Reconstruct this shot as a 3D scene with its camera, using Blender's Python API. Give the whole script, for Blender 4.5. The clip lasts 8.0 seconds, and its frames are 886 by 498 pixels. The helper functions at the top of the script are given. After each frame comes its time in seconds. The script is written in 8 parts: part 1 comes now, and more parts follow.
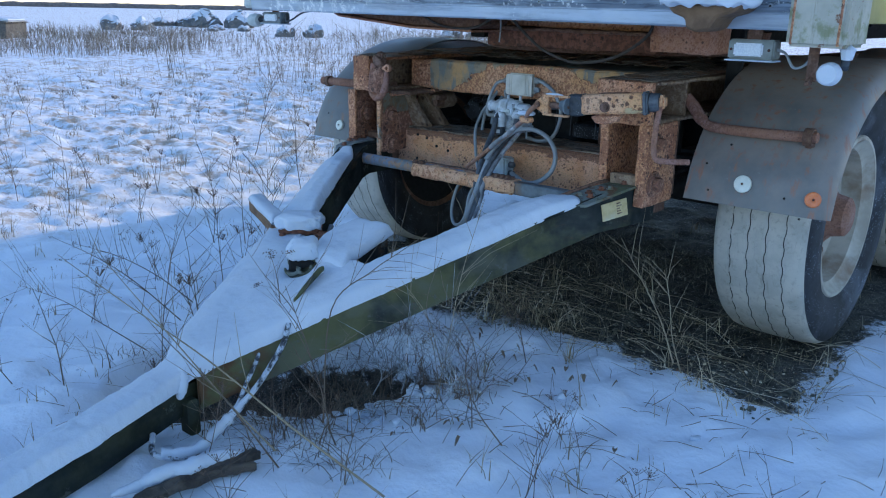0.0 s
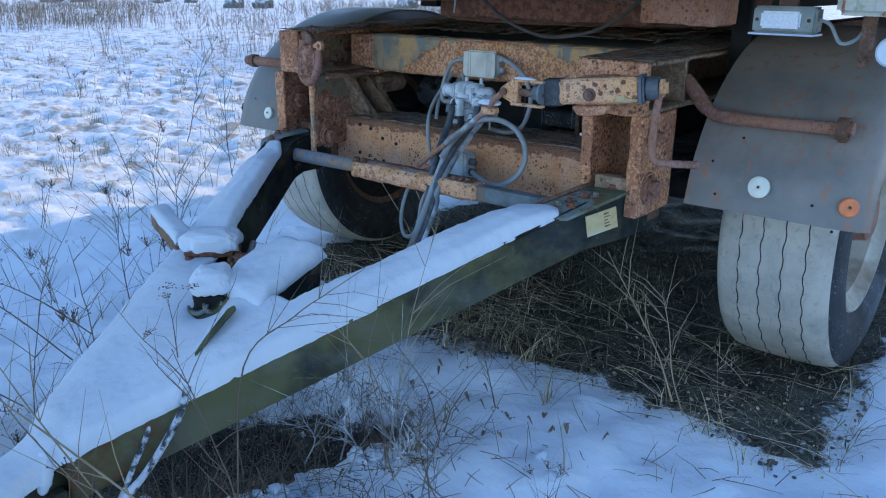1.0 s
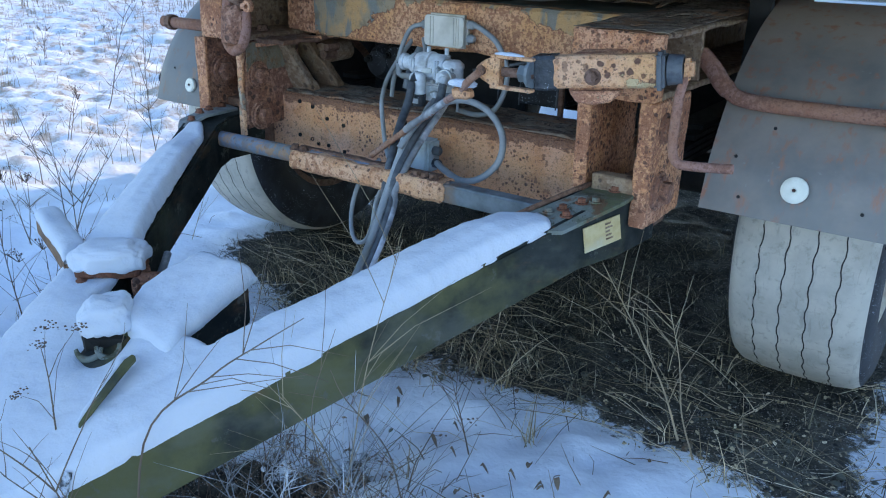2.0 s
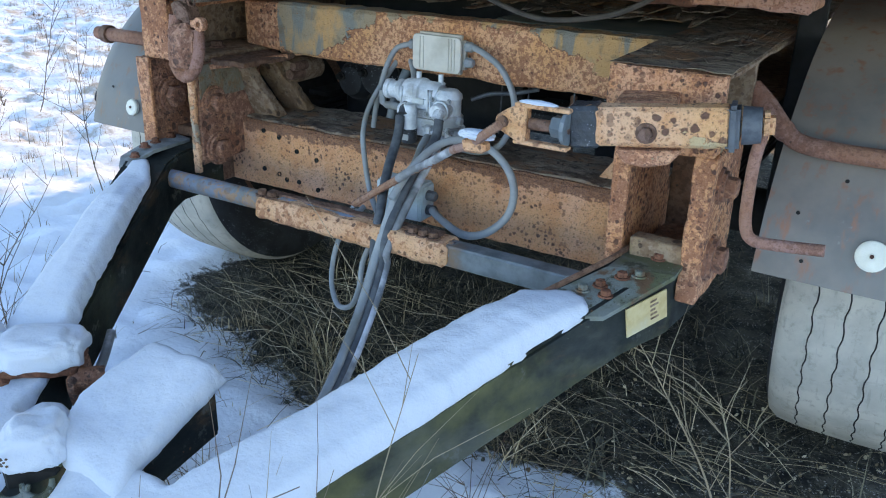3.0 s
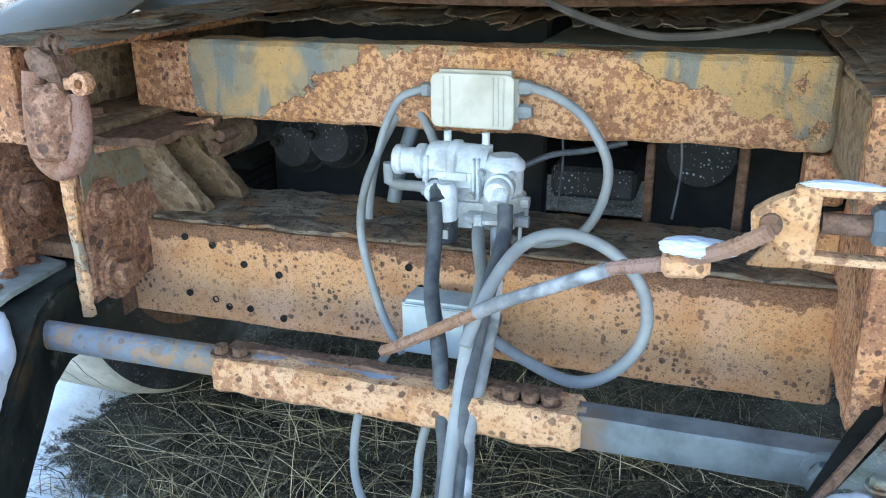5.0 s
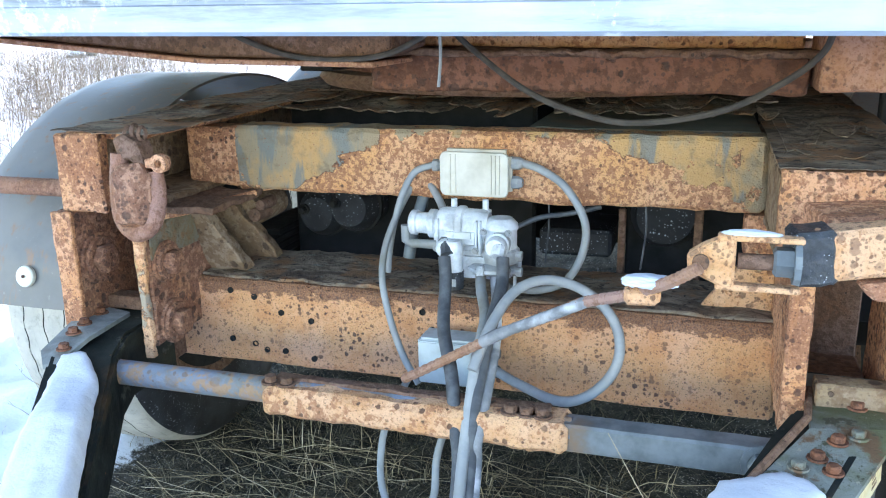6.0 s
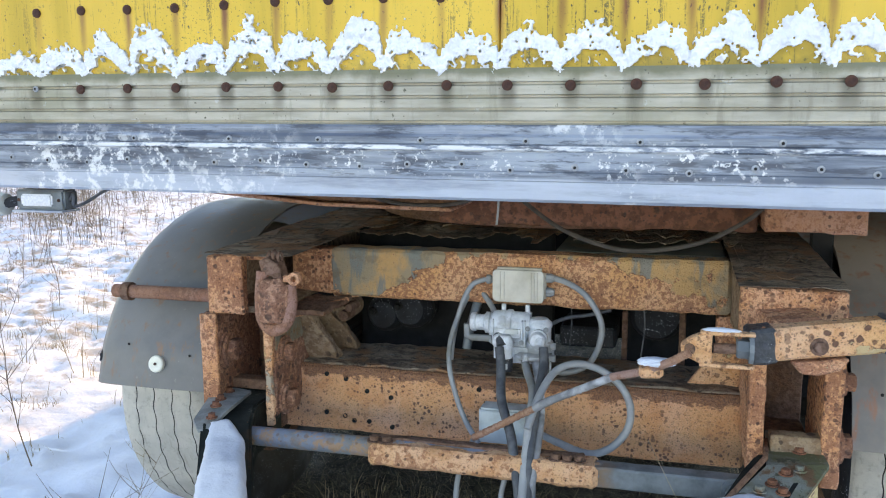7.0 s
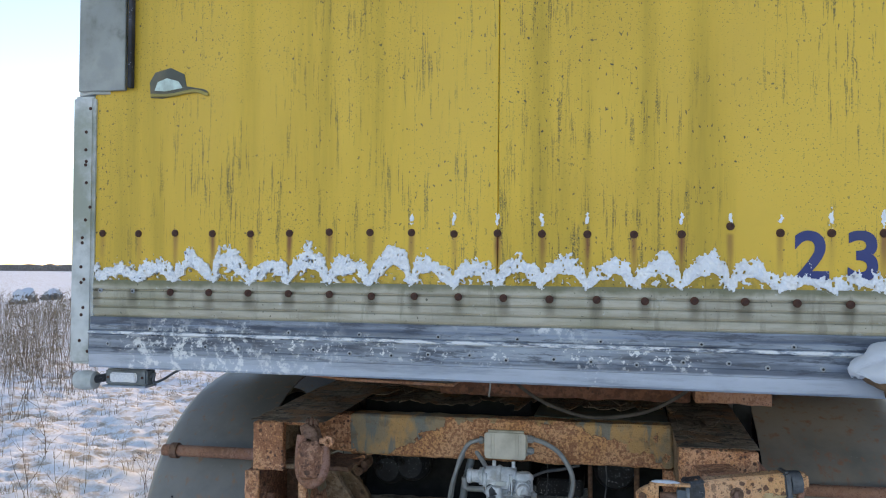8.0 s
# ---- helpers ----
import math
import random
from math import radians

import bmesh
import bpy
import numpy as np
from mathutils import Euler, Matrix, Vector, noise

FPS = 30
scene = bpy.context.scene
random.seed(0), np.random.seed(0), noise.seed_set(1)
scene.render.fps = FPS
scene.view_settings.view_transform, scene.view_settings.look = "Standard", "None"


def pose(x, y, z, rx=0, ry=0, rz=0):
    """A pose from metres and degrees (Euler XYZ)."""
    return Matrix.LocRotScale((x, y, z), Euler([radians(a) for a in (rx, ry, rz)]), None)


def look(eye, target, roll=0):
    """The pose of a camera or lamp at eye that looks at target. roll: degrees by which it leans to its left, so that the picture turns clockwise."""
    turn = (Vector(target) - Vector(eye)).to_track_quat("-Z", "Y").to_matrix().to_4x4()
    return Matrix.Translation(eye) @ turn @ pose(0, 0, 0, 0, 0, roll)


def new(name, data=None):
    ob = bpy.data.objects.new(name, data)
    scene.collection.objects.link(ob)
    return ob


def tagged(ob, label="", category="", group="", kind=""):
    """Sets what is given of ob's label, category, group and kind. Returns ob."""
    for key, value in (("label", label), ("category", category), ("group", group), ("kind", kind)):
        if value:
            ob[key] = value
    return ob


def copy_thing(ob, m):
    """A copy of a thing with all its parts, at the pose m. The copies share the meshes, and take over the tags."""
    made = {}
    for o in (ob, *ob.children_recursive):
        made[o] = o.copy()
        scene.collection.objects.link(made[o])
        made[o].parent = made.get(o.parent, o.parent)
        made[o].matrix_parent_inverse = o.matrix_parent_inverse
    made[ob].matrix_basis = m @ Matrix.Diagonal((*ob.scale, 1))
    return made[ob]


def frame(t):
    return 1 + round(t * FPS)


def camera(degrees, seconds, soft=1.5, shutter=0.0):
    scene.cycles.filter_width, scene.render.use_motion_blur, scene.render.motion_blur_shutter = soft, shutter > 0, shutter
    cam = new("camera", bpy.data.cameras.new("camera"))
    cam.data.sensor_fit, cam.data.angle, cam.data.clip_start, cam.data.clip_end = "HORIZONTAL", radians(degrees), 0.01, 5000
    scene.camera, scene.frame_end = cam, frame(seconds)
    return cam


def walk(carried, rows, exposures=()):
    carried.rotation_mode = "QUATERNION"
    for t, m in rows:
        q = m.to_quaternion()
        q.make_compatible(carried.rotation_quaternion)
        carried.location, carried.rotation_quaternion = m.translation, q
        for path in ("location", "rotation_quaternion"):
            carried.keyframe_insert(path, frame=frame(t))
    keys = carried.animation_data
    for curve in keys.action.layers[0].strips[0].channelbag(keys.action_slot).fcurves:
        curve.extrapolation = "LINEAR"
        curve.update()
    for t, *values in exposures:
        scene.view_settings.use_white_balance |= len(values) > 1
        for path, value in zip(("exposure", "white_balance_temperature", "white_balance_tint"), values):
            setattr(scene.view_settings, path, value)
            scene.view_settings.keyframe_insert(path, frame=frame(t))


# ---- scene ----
cam = camera(56.4, 8.0, soft=1.1)
PATH = [
    (0, (2.037, -2.741, 1.216), (0.768, -1.297, 0.661), 1.1),
    (0.5, (1.861, -2.44, 1.201), (0.631, -0.974, 0.619), 0.6),
    (1, (1.681, -2.274, 1.201), (0.498, -0.786, 0.581), 0.6),
    (1.5, (1.532, -2.116, 1.186), (0.403, -0.607, 0.517), 1.0),
    (1.7, (1.46, -2.026, 1.181), (0.358, -0.506, 0.491), 1.2),
    (2.8, (1.108, -1.708, 1.239), (0.138, -0.132, 0.478), 1.6),
    (3, (1.046, -1.657, 1.25), (0.096, -0.073, 0.483), 1.6),
    (3.5, (0.88, -1.5, 1.234), (-0.03, 0.106, 0.465), 0.9),
    (4, (0.695, -1.303, 1.23), (-0.178, 0.321, 0.453), -0.2),
    (4.5, (0.49, -1.203, 1.194), (-0.203, 0.528, 0.471), 0.3),
    (4.7, (0.391, -1.202, 1.162), (-0.23, 0.556, 0.44), 0.2),
    (5.8, (0.365, -1.344, 1.166), (-0.217, 0.481, 0.59), -0.9),
    (6, (0.424, -1.465, 1.213), (-0.158, 0.372, 0.675), -1.0),
    (6.5, (0.474, -1.744, 1.293), (-0.107, 0.115, 0.839), -1.1),
    (7, (0.392, -2.02, 1.352), (-0.14, -0.117, 1.04), -0.5),
    (7.5, (0.397, -2.33, 1.427), (-0.086, -0.395, 1.289), -0.3),
    (8, (0.384, -2.587, 1.501), (-0.039, -0.633, 1.539), -0.0),
]
EXPOSURES = [
    (0.0, 1.00, 5650, 13),
    (1.5, 1.40, 5820, 14),
    (3.0, 1.85, 6800, 15),
    (4.0, 2.35, 7050, 14),
    (4.5, 2.7, 7250, 13),
    (6.0, 2.75, 7350, 16),
    (6.5, 2.25, 8050, 19),
    (7.0, 1.90, 8150, 21),
    (8.0, 1.10, 7750, 20),
]
walk(cam, [(t, look(eye, target, roll)) for t, eye, target, roll in PATH], EXPOSURES)

# ---- world, sun and exposure ----
SUN_ELEVATION, SUN_AZIMUTH = 17.0, 9.0      # degrees; the sun stands behind the trailer, slightly to its right
world = bpy.data.worlds.new("world")
scene.world = world
world.use_nodes = True
wn = world.node_tree.nodes
sky = wn.new("ShaderNodeTexSky")
sky.sky_type = "NISHITA"
sky.sun_disc = False
sky.sun_elevation = radians(SUN_ELEVATION)
sky.sun_rotation = radians(SUN_AZIMUTH)
sky.air_density, sky.dust_density, sky.ozone_density = 1.0, 0.0, 2.0
world.node_tree.links.new(sky.outputs[0], wn["Background"].inputs[0])
wn["Background"].inputs[1].default_value = 0.15
sun_data = bpy.data.lights.new("sun", "SUN")
sun_data.energy, sun_data.angle, sun_data.color = 1.75, radians(0.6), (1.0, 0.77, 0.52)
sun_lamp = new("sun", sun_data)
az, el = radians(SUN_AZIMUTH), radians(SUN_ELEVATION)
sun_lamp.matrix_world = look((0, 0, 30), (-math.sin(az) * math.cos(el), -math.cos(az) * math.cos(el), 30 - math.sin(el)))

# ---- mesh helpers ----


def part(name, bm, material, parent, label=""):
    me = bpy.data.meshes.new(name)
    bmesh.ops.recalc_face_normals(bm, faces=bm.faces)
    bm.to_mesh(me)
    bm.free()
    return part_mesh(name, me, material, parent, label)


def part_mesh(name, me, material, parent, label=""):
    if material:
        me.materials.append(material)
    ob = new(name, me)
    ob.parent = parent
    return tagged(ob, label)


def thing(name, label, category, group="", kind=""):
    return tagged(new(name), label, category, group, kind)


def smooth(ob, angle=40):
    me = ob.data
    me.polygons.foreach_set("use_smooth", [True] * len(me.polygons))
    me.set_sharp_from_angle(angle=radians(angle))
    return ob


def box(x0, x1, y0, y1, z0, z1, bevel=0.003, bm=None, seg=1):
    bm = bm or bmesh.new()
    vs = bmesh.ops.create_cube(bm, size=1.0, matrix=Matrix.Translation(((x0 + x1) / 2, (y0 + y1) / 2, (z0 + z1) / 2)) @ Matrix.Diagonal((x1 - x0, y1 - y0, z1 - z0, 1)))["verts"]
    if bevel:
        es = list({e for v in vs for e in v.link_edges})
        bmesh.ops.bevel(bm, geom=es, offset=bevel, segments=seg, affect="EDGES")
    return bm


def rough_box(x0, x1, y0, y1, z0, z1, cell=0.02, amp=0.003, bevel=0.004, seed=0.0):
    """A box whose faces are cut into cells and pitted, like steel eaten by rust."""
    bm = box(x0, x1, y0, y1, z0, z1, bevel)
    for axis, a, b in ((0, x0, x1), (1, y0, y1), (2, z0, z1)):
        n = max(1, min(90, int((b - a) / cell)))
        no = Vector((axis == 0, axis == 1, axis == 2))
        for i in range(1, n):
            co = Vector((0, 0, 0))
            co[axis] = a + (b - a) * i / n
            bmesh.ops.bisect_plane(bm, geom=bm.verts[:] + bm.edges[:] + bm.faces[:], plane_co=co, plane_no=no)
    for v in bm.verts:
        p = v.co * 22 + Vector((seed, seed * 2, 0))
        q = v.co * 70 + Vector((seed, 0, seed))
        v.co += amp * (noise.noise_vector(p) + 0.5 * noise.noise_vector(q))
    return bm


def prism(pts, lo, hi, axis="y", bevel=0.002, bm=None):
    """A flat outline pulled through from lo to hi along an axis; pts are the two other coordinates in order."""
    bm = bm or bmesh.new()

    def at(p, d):
        return {"x": (d, p[0], p[1]), "y": (p[0], d, p[1]), "z": (p[0], p[1], d)}[axis]
    a = [bm.verts.new(at(p, lo)) for p in pts]
    b = [bm.verts.new(at(p, hi)) for p in pts]
    fs = [bm.faces.new(a), bm.faces.new(list(reversed(b)))]
    for i in range(len(pts)):
        j = (i + 1) % len(pts)
        fs.append(bm.faces.new((a[j], a[i], b[i], b[j])))
    bmesh.ops.recalc_face_normals(bm, faces=fs)
    if bevel:
        bmesh.ops.bevel(bm, geom=list({e for f in fs for e in f.edges}), offset=bevel, segments=1, affect="EDGES")
    return bm


def spline(pts, n=10):
    """A smooth line through the points (Catmull-Rom)."""
    ps = [Vector(p) for p in pts]
    ps = [2 * ps[0] - ps[1]] + ps + [2 * ps[-1] - ps[-2]]
    out = []
    for i in range(1, len(ps) - 2):
        a, b, c, d = ps[i - 1:i + 3]
        for k in range(n):
            t = k / n
            out.append(0.5 * (2 * b + (c - a) * t + (2 * a - 5 * b + 4 * c - d) * t * t + (3 * b - a - 3 * c + d) * t ** 3))
    return out + [ps[-2]]


def tube(pts, r, sides=10, bm=None, ribs=0.0):
    """A round bar or hose along pts; r is a number or one for each point."""
    bm = bm or bmesh.new()
    pts = [Vector(p) for p in pts]
    rs = list(r) if hasattr(r, "__len__") else [r] * len(pts)
    up, rings = None, []
    for i, p in enumerate(pts):
        d = (pts[min(i + 1, len(pts) - 1)] - pts[max(i - 1, 0)]).normalized()
        if up is None:
            up = d.orthogonal().normalized()
        up = (up - d * up.dot(d)).normalized()
        side = d.cross(up)
        rad = rs[i] * (1 + (ribs if i % 2 else 0))
        rings.append([bm.verts.new(p + rad * (math.cos(k * math.tau / sides) * up + math.sin(k * math.tau / sides) * side)) for k in range(sides)])
    for a, b in zip(rings, rings[1:]):
        for k in range(sides):
            bm.faces.new((a[k], a[(k + 1) % sides], b[(k + 1) % sides], b[k]))
    bm.faces.new(list(reversed(rings[0])))
    bm.faces.new(rings[-1])
    return bm


def turned(profile, centre, axis="x", seg=48, bm=None, closed=False, zig=None):
    """A turned body: profile holds (along, radius) pairs. zig: {index: swing} moves profile points to and fro round the turn."""
    bm = bm or bmesh.new()
    c, rings = Vector(centre), []
    for k in range(seg):
        a = k * math.tau / seg
        ring = []
        for i, (s, rad) in enumerate(profile):
            if zig and i in zig:
                s = s + zig[i] * (1 if (k // 2) % 2 else -1)
            u, v = rad * math.cos(a), rad * math.sin(a)
            ring.append(bm.verts.new(c + Vector({"x": (s, u, v), "y": (u, s, v), "z": (u, v, s)}[axis])))
        rings.append(ring)
    n = len(profile)
    for k in range(seg):
        a, b = rings[k], rings[(k + 1) % seg]
        for i in range(n if closed else n - 1):
            bm.faces.new((a[i], a[(i + 1) % n], b[(i + 1) % n], b[i]))
    if not closed:
        bmesh.ops.remove_doubles(bm, verts=bm.verts, dist=1e-5)
    return bm


def bolt_shape(centre, axis="y", r=0.014, h=0.012, sides=6, sign=-1):
    """A hexagonal head with a washer under it; sign: the side on which the head stands."""
    bm = turned([(0, 0), (0, r * 1.5), (sign * h * 0.25, r * 1.45), (sign * h * 0.25, r)], centre, axis, 12)
    return turned([(sign * h * 0.2, r), (sign * h * 0.9, r), (sign * h, r * 0.8), (sign * h, 0)], centre, axis, sides, bm)


def from_arrays(name, verts, faces, material, parent=None, label=""):
    me = bpy.data.meshes.new(name)
    me.from_pydata([tuple(v) for v in verts], [], faces)
    me.update()
    return part_mesh(name, me, material, parent, label)


def fbm(x, y, z=0.0, octaves=4):
    return noise.fractal(Vector((x, y, z)), 1.0, 2.0, octaves)


# ---- materials ----


class Nodes:
    """A short way to write a node material."""

    def __init__(self, name, rough=0.6, metal=0.0):
        self.mat = bpy.data.materials.new(name)
        self.mat.use_nodes = True
        self.nt = self.mat.node_tree
        self.bsdf = self.nt.nodes["Principled BSDF"]
        self.bsdf.inputs["Roughness"].default_value = rough
        self.bsdf.inputs["Metallic"].default_value = metal
        self.coord = self.nt.nodes.new("ShaderNodeTexCoord").outputs["Object"]

    def put(self, sock, value):
        if isinstance(value, bpy.types.NodeSocket):
            self.nt.links.new(value, sock)
        else:
            sock.default_value = value

    def stretch(self, x, y, z):
        n = self.nt.nodes.new("ShaderNodeMapping")
        self.put(n.inputs["Vector"], self.coord)
        n.inputs["Scale"].default_value = (x, y, z)
        return n.outputs[0]

    def noise(self, scale, detail=5.0, rough=0.6, vec=None, distortion=0.0):
        n = self.nt.nodes.new("ShaderNodeTexNoise")
        self.put(n.inputs["Vector"], vec or self.coord)
        n.inputs["Scale"].default_value, n.inputs["Detail"].default_value = scale, detail
        n.inputs["Roughness"].default_value, n.inputs["Distortion"].default_value = rough, distortion
        return n.outputs["Fac"]

    def cells(self, scale, vec=None):
        n = self.nt.nodes.new("ShaderNodeTexVoronoi")
        self.put(n.inputs["Vector"], vec or self.coord)
        n.inputs["Scale"].default_value = scale
        return n.outputs["Distance"]

    def warp(self, scale, amount):
        """The place, shaken by noise, for ragged outlines."""
        n = self.nt.nodes.new("ShaderNodeTexNoise")
        self.put(n.inputs["Vector"], self.coord)
        n.inputs["Scale"].default_value, n.inputs["Detail"].default_value = scale, 3.0
        sub = self.nt.nodes.new("ShaderNodeVectorMath")
        sub.operation = "MULTIPLY_ADD"
        self.put(sub.inputs[0], n.outputs["Color"])
        sub.inputs[1].default_value = (amount, amount, amount)
        self.put(sub.inputs[2], self.coord)
        return sub.outputs[0]

    def dots(self, scale, small, large, vec=None, soft=0.7):
        """Scattered dots of unlike sizes: 1 inside, 0 between; small and large are shares of the spacing."""
        n = self.nt.nodes.new("ShaderNodeTexVoronoi")
        self.put(n.inputs["Vector"], vec or self.coord)
        n.inputs["Scale"].default_value = scale
        chance = self.nt.nodes.new("ShaderNodeSeparateXYZ")
        self.put(chance.inputs[0], n.outputs["Color"])
        rad = self.math("MULTIPLY_ADD", self.math("POWER", chance.outputs[0], 1.6), large - small, small)
        return self.span(n.outputs["Distance"], rad, self.math("MULTIPLY", rad, soft))

    def axis(self, i):
        n = self.nt.nodes.new("ShaderNodeSeparateXYZ")
        self.put(n.inputs[0], self.coord)
        return n.outputs[i]

    def math(self, op, a, b=0.0, c=0.0):
        n = self.nt.nodes.new("ShaderNodeMath")
        n.operation = op
        for sock, v in zip(n.inputs, (a, b, c)):
            self.put(sock, v)
        return n.outputs[0]

    def span(self, value, lo, hi, a=0.0, b=1.0):
        n = self.nt.nodes.new("ShaderNodeMapRange")
        n.interpolation_type = "SMOOTHSTEP"
        for sock, v in zip(n.inputs, (value, lo, hi, a, b)):
            self.put(sock, v)
        return n.outputs[0]

    def mix(self, fac, a, b):
        n = self.nt.nodes.new("ShaderNodeMix")
        n.data_type = "RGBA"
        self.put(n.inputs["Factor"], fac)
        for sock, v in ((n.inputs[6], a), (n.inputs[7], b)):
            self.put(sock, v if isinstance(v, bpy.types.NodeSocket) else (*v, 1.0))
        return n.outputs[2]

    def bump(self, height, strength=0.5, distance=0.01):
        n = self.nt.nodes.new("ShaderNodeBump")
        n.inputs["Strength"].default_value, n.inputs["Distance"].default_value = strength, distance
        self.put(n.inputs["Height"], height)
        self.put(self.bsdf.inputs["Normal"], n.outputs[0])

    def finish(self, colour, rough=None):
        self.put(self.bsdf.inputs["Base Color"], colour if isinstance(colour, bpy.types.NodeSocket) else (*colour, 1.0))
        if rough is not None:
            self.put(self.bsdf.inputs["Roughness"], rough)
        return self.mat


def plain(name, a, b, scale=30.0, rough=0.6, metal=0.0, bump=0.2, dirt=None):
    """A surface of two shades at two scales, with fine relief and, if given, dirt of another colour."""
    m = Nodes(name, rough, metal)
    col = m.mix(m.span(m.noise(scale), 0.35, 0.65), a, b)
    if dirt:
        col = m.mix(m.span(m.noise(scale * 0.25, 6), 0.5, 0.68), col, dirt)
    m.bump(m.noise(scale * 5), bump, 0.003)
    return m.finish(col, m.span(m.noise(scale * 2), 0.3, 0.7, max(0.05, rough - 0.12), min(1.0, rough + 0.12)))


def rusted(name, ochre, brown, dark, patch=None, spot=120.0, dense=0.5, patch_at=0.6, speck=0.3, upper=None, blotch=0.5, scale_edge=None):
    """Orange undercoat gone over to rust: soft red-brown mottling, dark pits of unlike sizes, crusted places, and rests of paint.
    dense: from where on the mottling sets in; speck: the pits' largest radius, as a share of their spacing."""
    m = Nodes(name, 0.85)
    pale = [ochre[0] * 1.04, ochre[1] * 1.12, ochre[2] * 1.45]
    red = [ochre[0] * 0.88, ochre[1] * 0.74, ochre[2] * 0.62]
    base = m.mix(m.span(m.noise(4.5, 6, 0.6), 0.40, 0.62), pale, ochre)
    base = m.mix(m.span(m.noise(15, 6, 0.65), 0.46, 0.66, 0.0, 0.75), base, red)
    crust = m.noise(6.5, 7, 0.66, distortion=0.3)              # where the rust has eaten deeper
    deep = m.span(crust, 0.45, 0.68, 0.0, 0.13 * blotch * 2)
    n1 = m.math("ADD", m.noise(spot, 4, 0.62, distortion=0.15), deep)
    n3 = m.noise(spot * 2.7, 3, 0.6)
    base = m.mix(m.span(n1, dense - 0.03, dense + 0.07, 0.0, 0.80), base, brown)
    base = m.mix(m.span(n3, 0.52, 0.68, 0.0, 0.45), base, [brown[k] * 0.8 for k in range(3)])
    base = m.mix(m.span(n3, 0.46, 0.34, 0.0, 0.35), base, pale)
    runs = m.noise(1.0, 5, 0.6, m.stretch(40, 40, 3))
    base = m.mix(m.span(runs, 0.58, 0.74, 0.0, 0.40), base, red)
    shaken = m.warp(170, 0.006)
    thick = m.span(m.noise(7, 4, 0.6), 0.36, 0.60, 0.25, 1.0)
    pits = m.math("MULTIPLY", m.dots(spot * 0.78, 0.05, speck, shaken), thick)
    rims = m.math("MULTIPLY", m.dots(spot * 0.78, 0.08, speck * 1.18, shaken, 0.5), thick)
    base = m.mix(m.math("MULTIPLY", rims, 0.35), base, brown)
    base = m.mix(m.math("MULTIPLY", pits, 0.88), base, dark)
    base = m.mix(m.math("MULTIPLY", m.dots(spot * 2.1, 0.02, speck * 0.9, shaken), 0.6), base, dark)
    base = m.mix(m.span(m.math("ADD", crust, m.math("MULTIPLY", m.math("SUBTRACT", n3, 0.5), 0.22)), 0.60, 0.72, 0.0, 0.75 * blotch), base, [(dark[k] + brown[k]) * 0.42 for k in range(3)])
    if scale_edge:     # a crust of scale creeping down from the upper edge
        creep = m.math("ADD", m.span(m.axis(2), scale_edge[0], scale_edge[1]), m.math("MULTIPLY", m.math("SUBTRACT", m.noise(13, 8, 0.75, m.stretch(1, 1, 1.6)), 0.5), 2.3))
        base = m.mix(m.span(creep, 0.50, 0.62, 0.0, 0.85), base, m.mix(m.span(n3, 0.42, 0.60), [brown[k] * 0.55 for k in range(3)], dark))
    if patch:
        rest = m.math("ADD", m.noise(5.0, 8, 0.66, m.stretch(1, 1, 1.3)), m.math("MULTIPLY", m.math("SUBTRACT", m.noise(60, 5, 0.7), 0.5), 0.05))
        if upper:     # the paint has worn off from the lower edge upwards, in the middle of the beam altogether
            ends = m.span(m.math("ABSOLUTE", m.math("SUBTRACT", m.axis(0), 0.06)), 0.15, 0.50, 0.0, 0.14)
            rest = m.math("ADD", rest, m.span(m.math("ADD", m.axis(2), ends), upper[0], upper[1], -0.12, 0.085))
        edge = m.span(rest, patch_at, patch_at + 0.008)
        lifted = m.math("MULTIPLY", m.span(rest, patch_at - 0.014, patch_at - 0.002), m.span(m.noise(18, 3), 0.46, 0.56))
        base = m.mix(m.math("MULTIPLY", lifted, 0.85), base, dark)
        tint = m.mix(m.span(m.noise(9, 6, 0.6, m.stretch(1, 1, 0.6)), 0.44, 0.56), patch, [ochre[0] * 0.80, ochre[1] * 0.92, ochre[2] * 0.95])
        tint = m.mix(m.span(m.noise(8, 5, 0.6, m.stretch(1.8, 1, 0.35)), 0.55, 0.62, 0.0, 0.85), tint, [0.19, 0.215, 0.205])
        tint = m.mix(m.span(m.noise(24, 6, 0.65), 0.52, 0.66, 0.0, 0.6), tint, [patch[k] * 0.58 for k in range(3)])
        tint = m.mix(m.dots(130, 0.02, 0.20, shaken), tint, brown)
        base = m.mix(edge, base, tint)
        m.bump(m.math("ADD", m.math("MULTIPLY", edge, 1.2), m.math("SUBTRACT", m.math("ADD", n1, m.math("MULTIPLY", n3, 0.8)), pits)), 0.8, 0.004)
    else:
        m.bump(m.math("SUBTRACT", m.math("ADD", n1, m.math("MULTIPLY", n3, 0.8)), pits), 0.8, 0.004)
    return m.finish(base, m.span(n1, 0.4, 0.7, 0.72, 0.95))


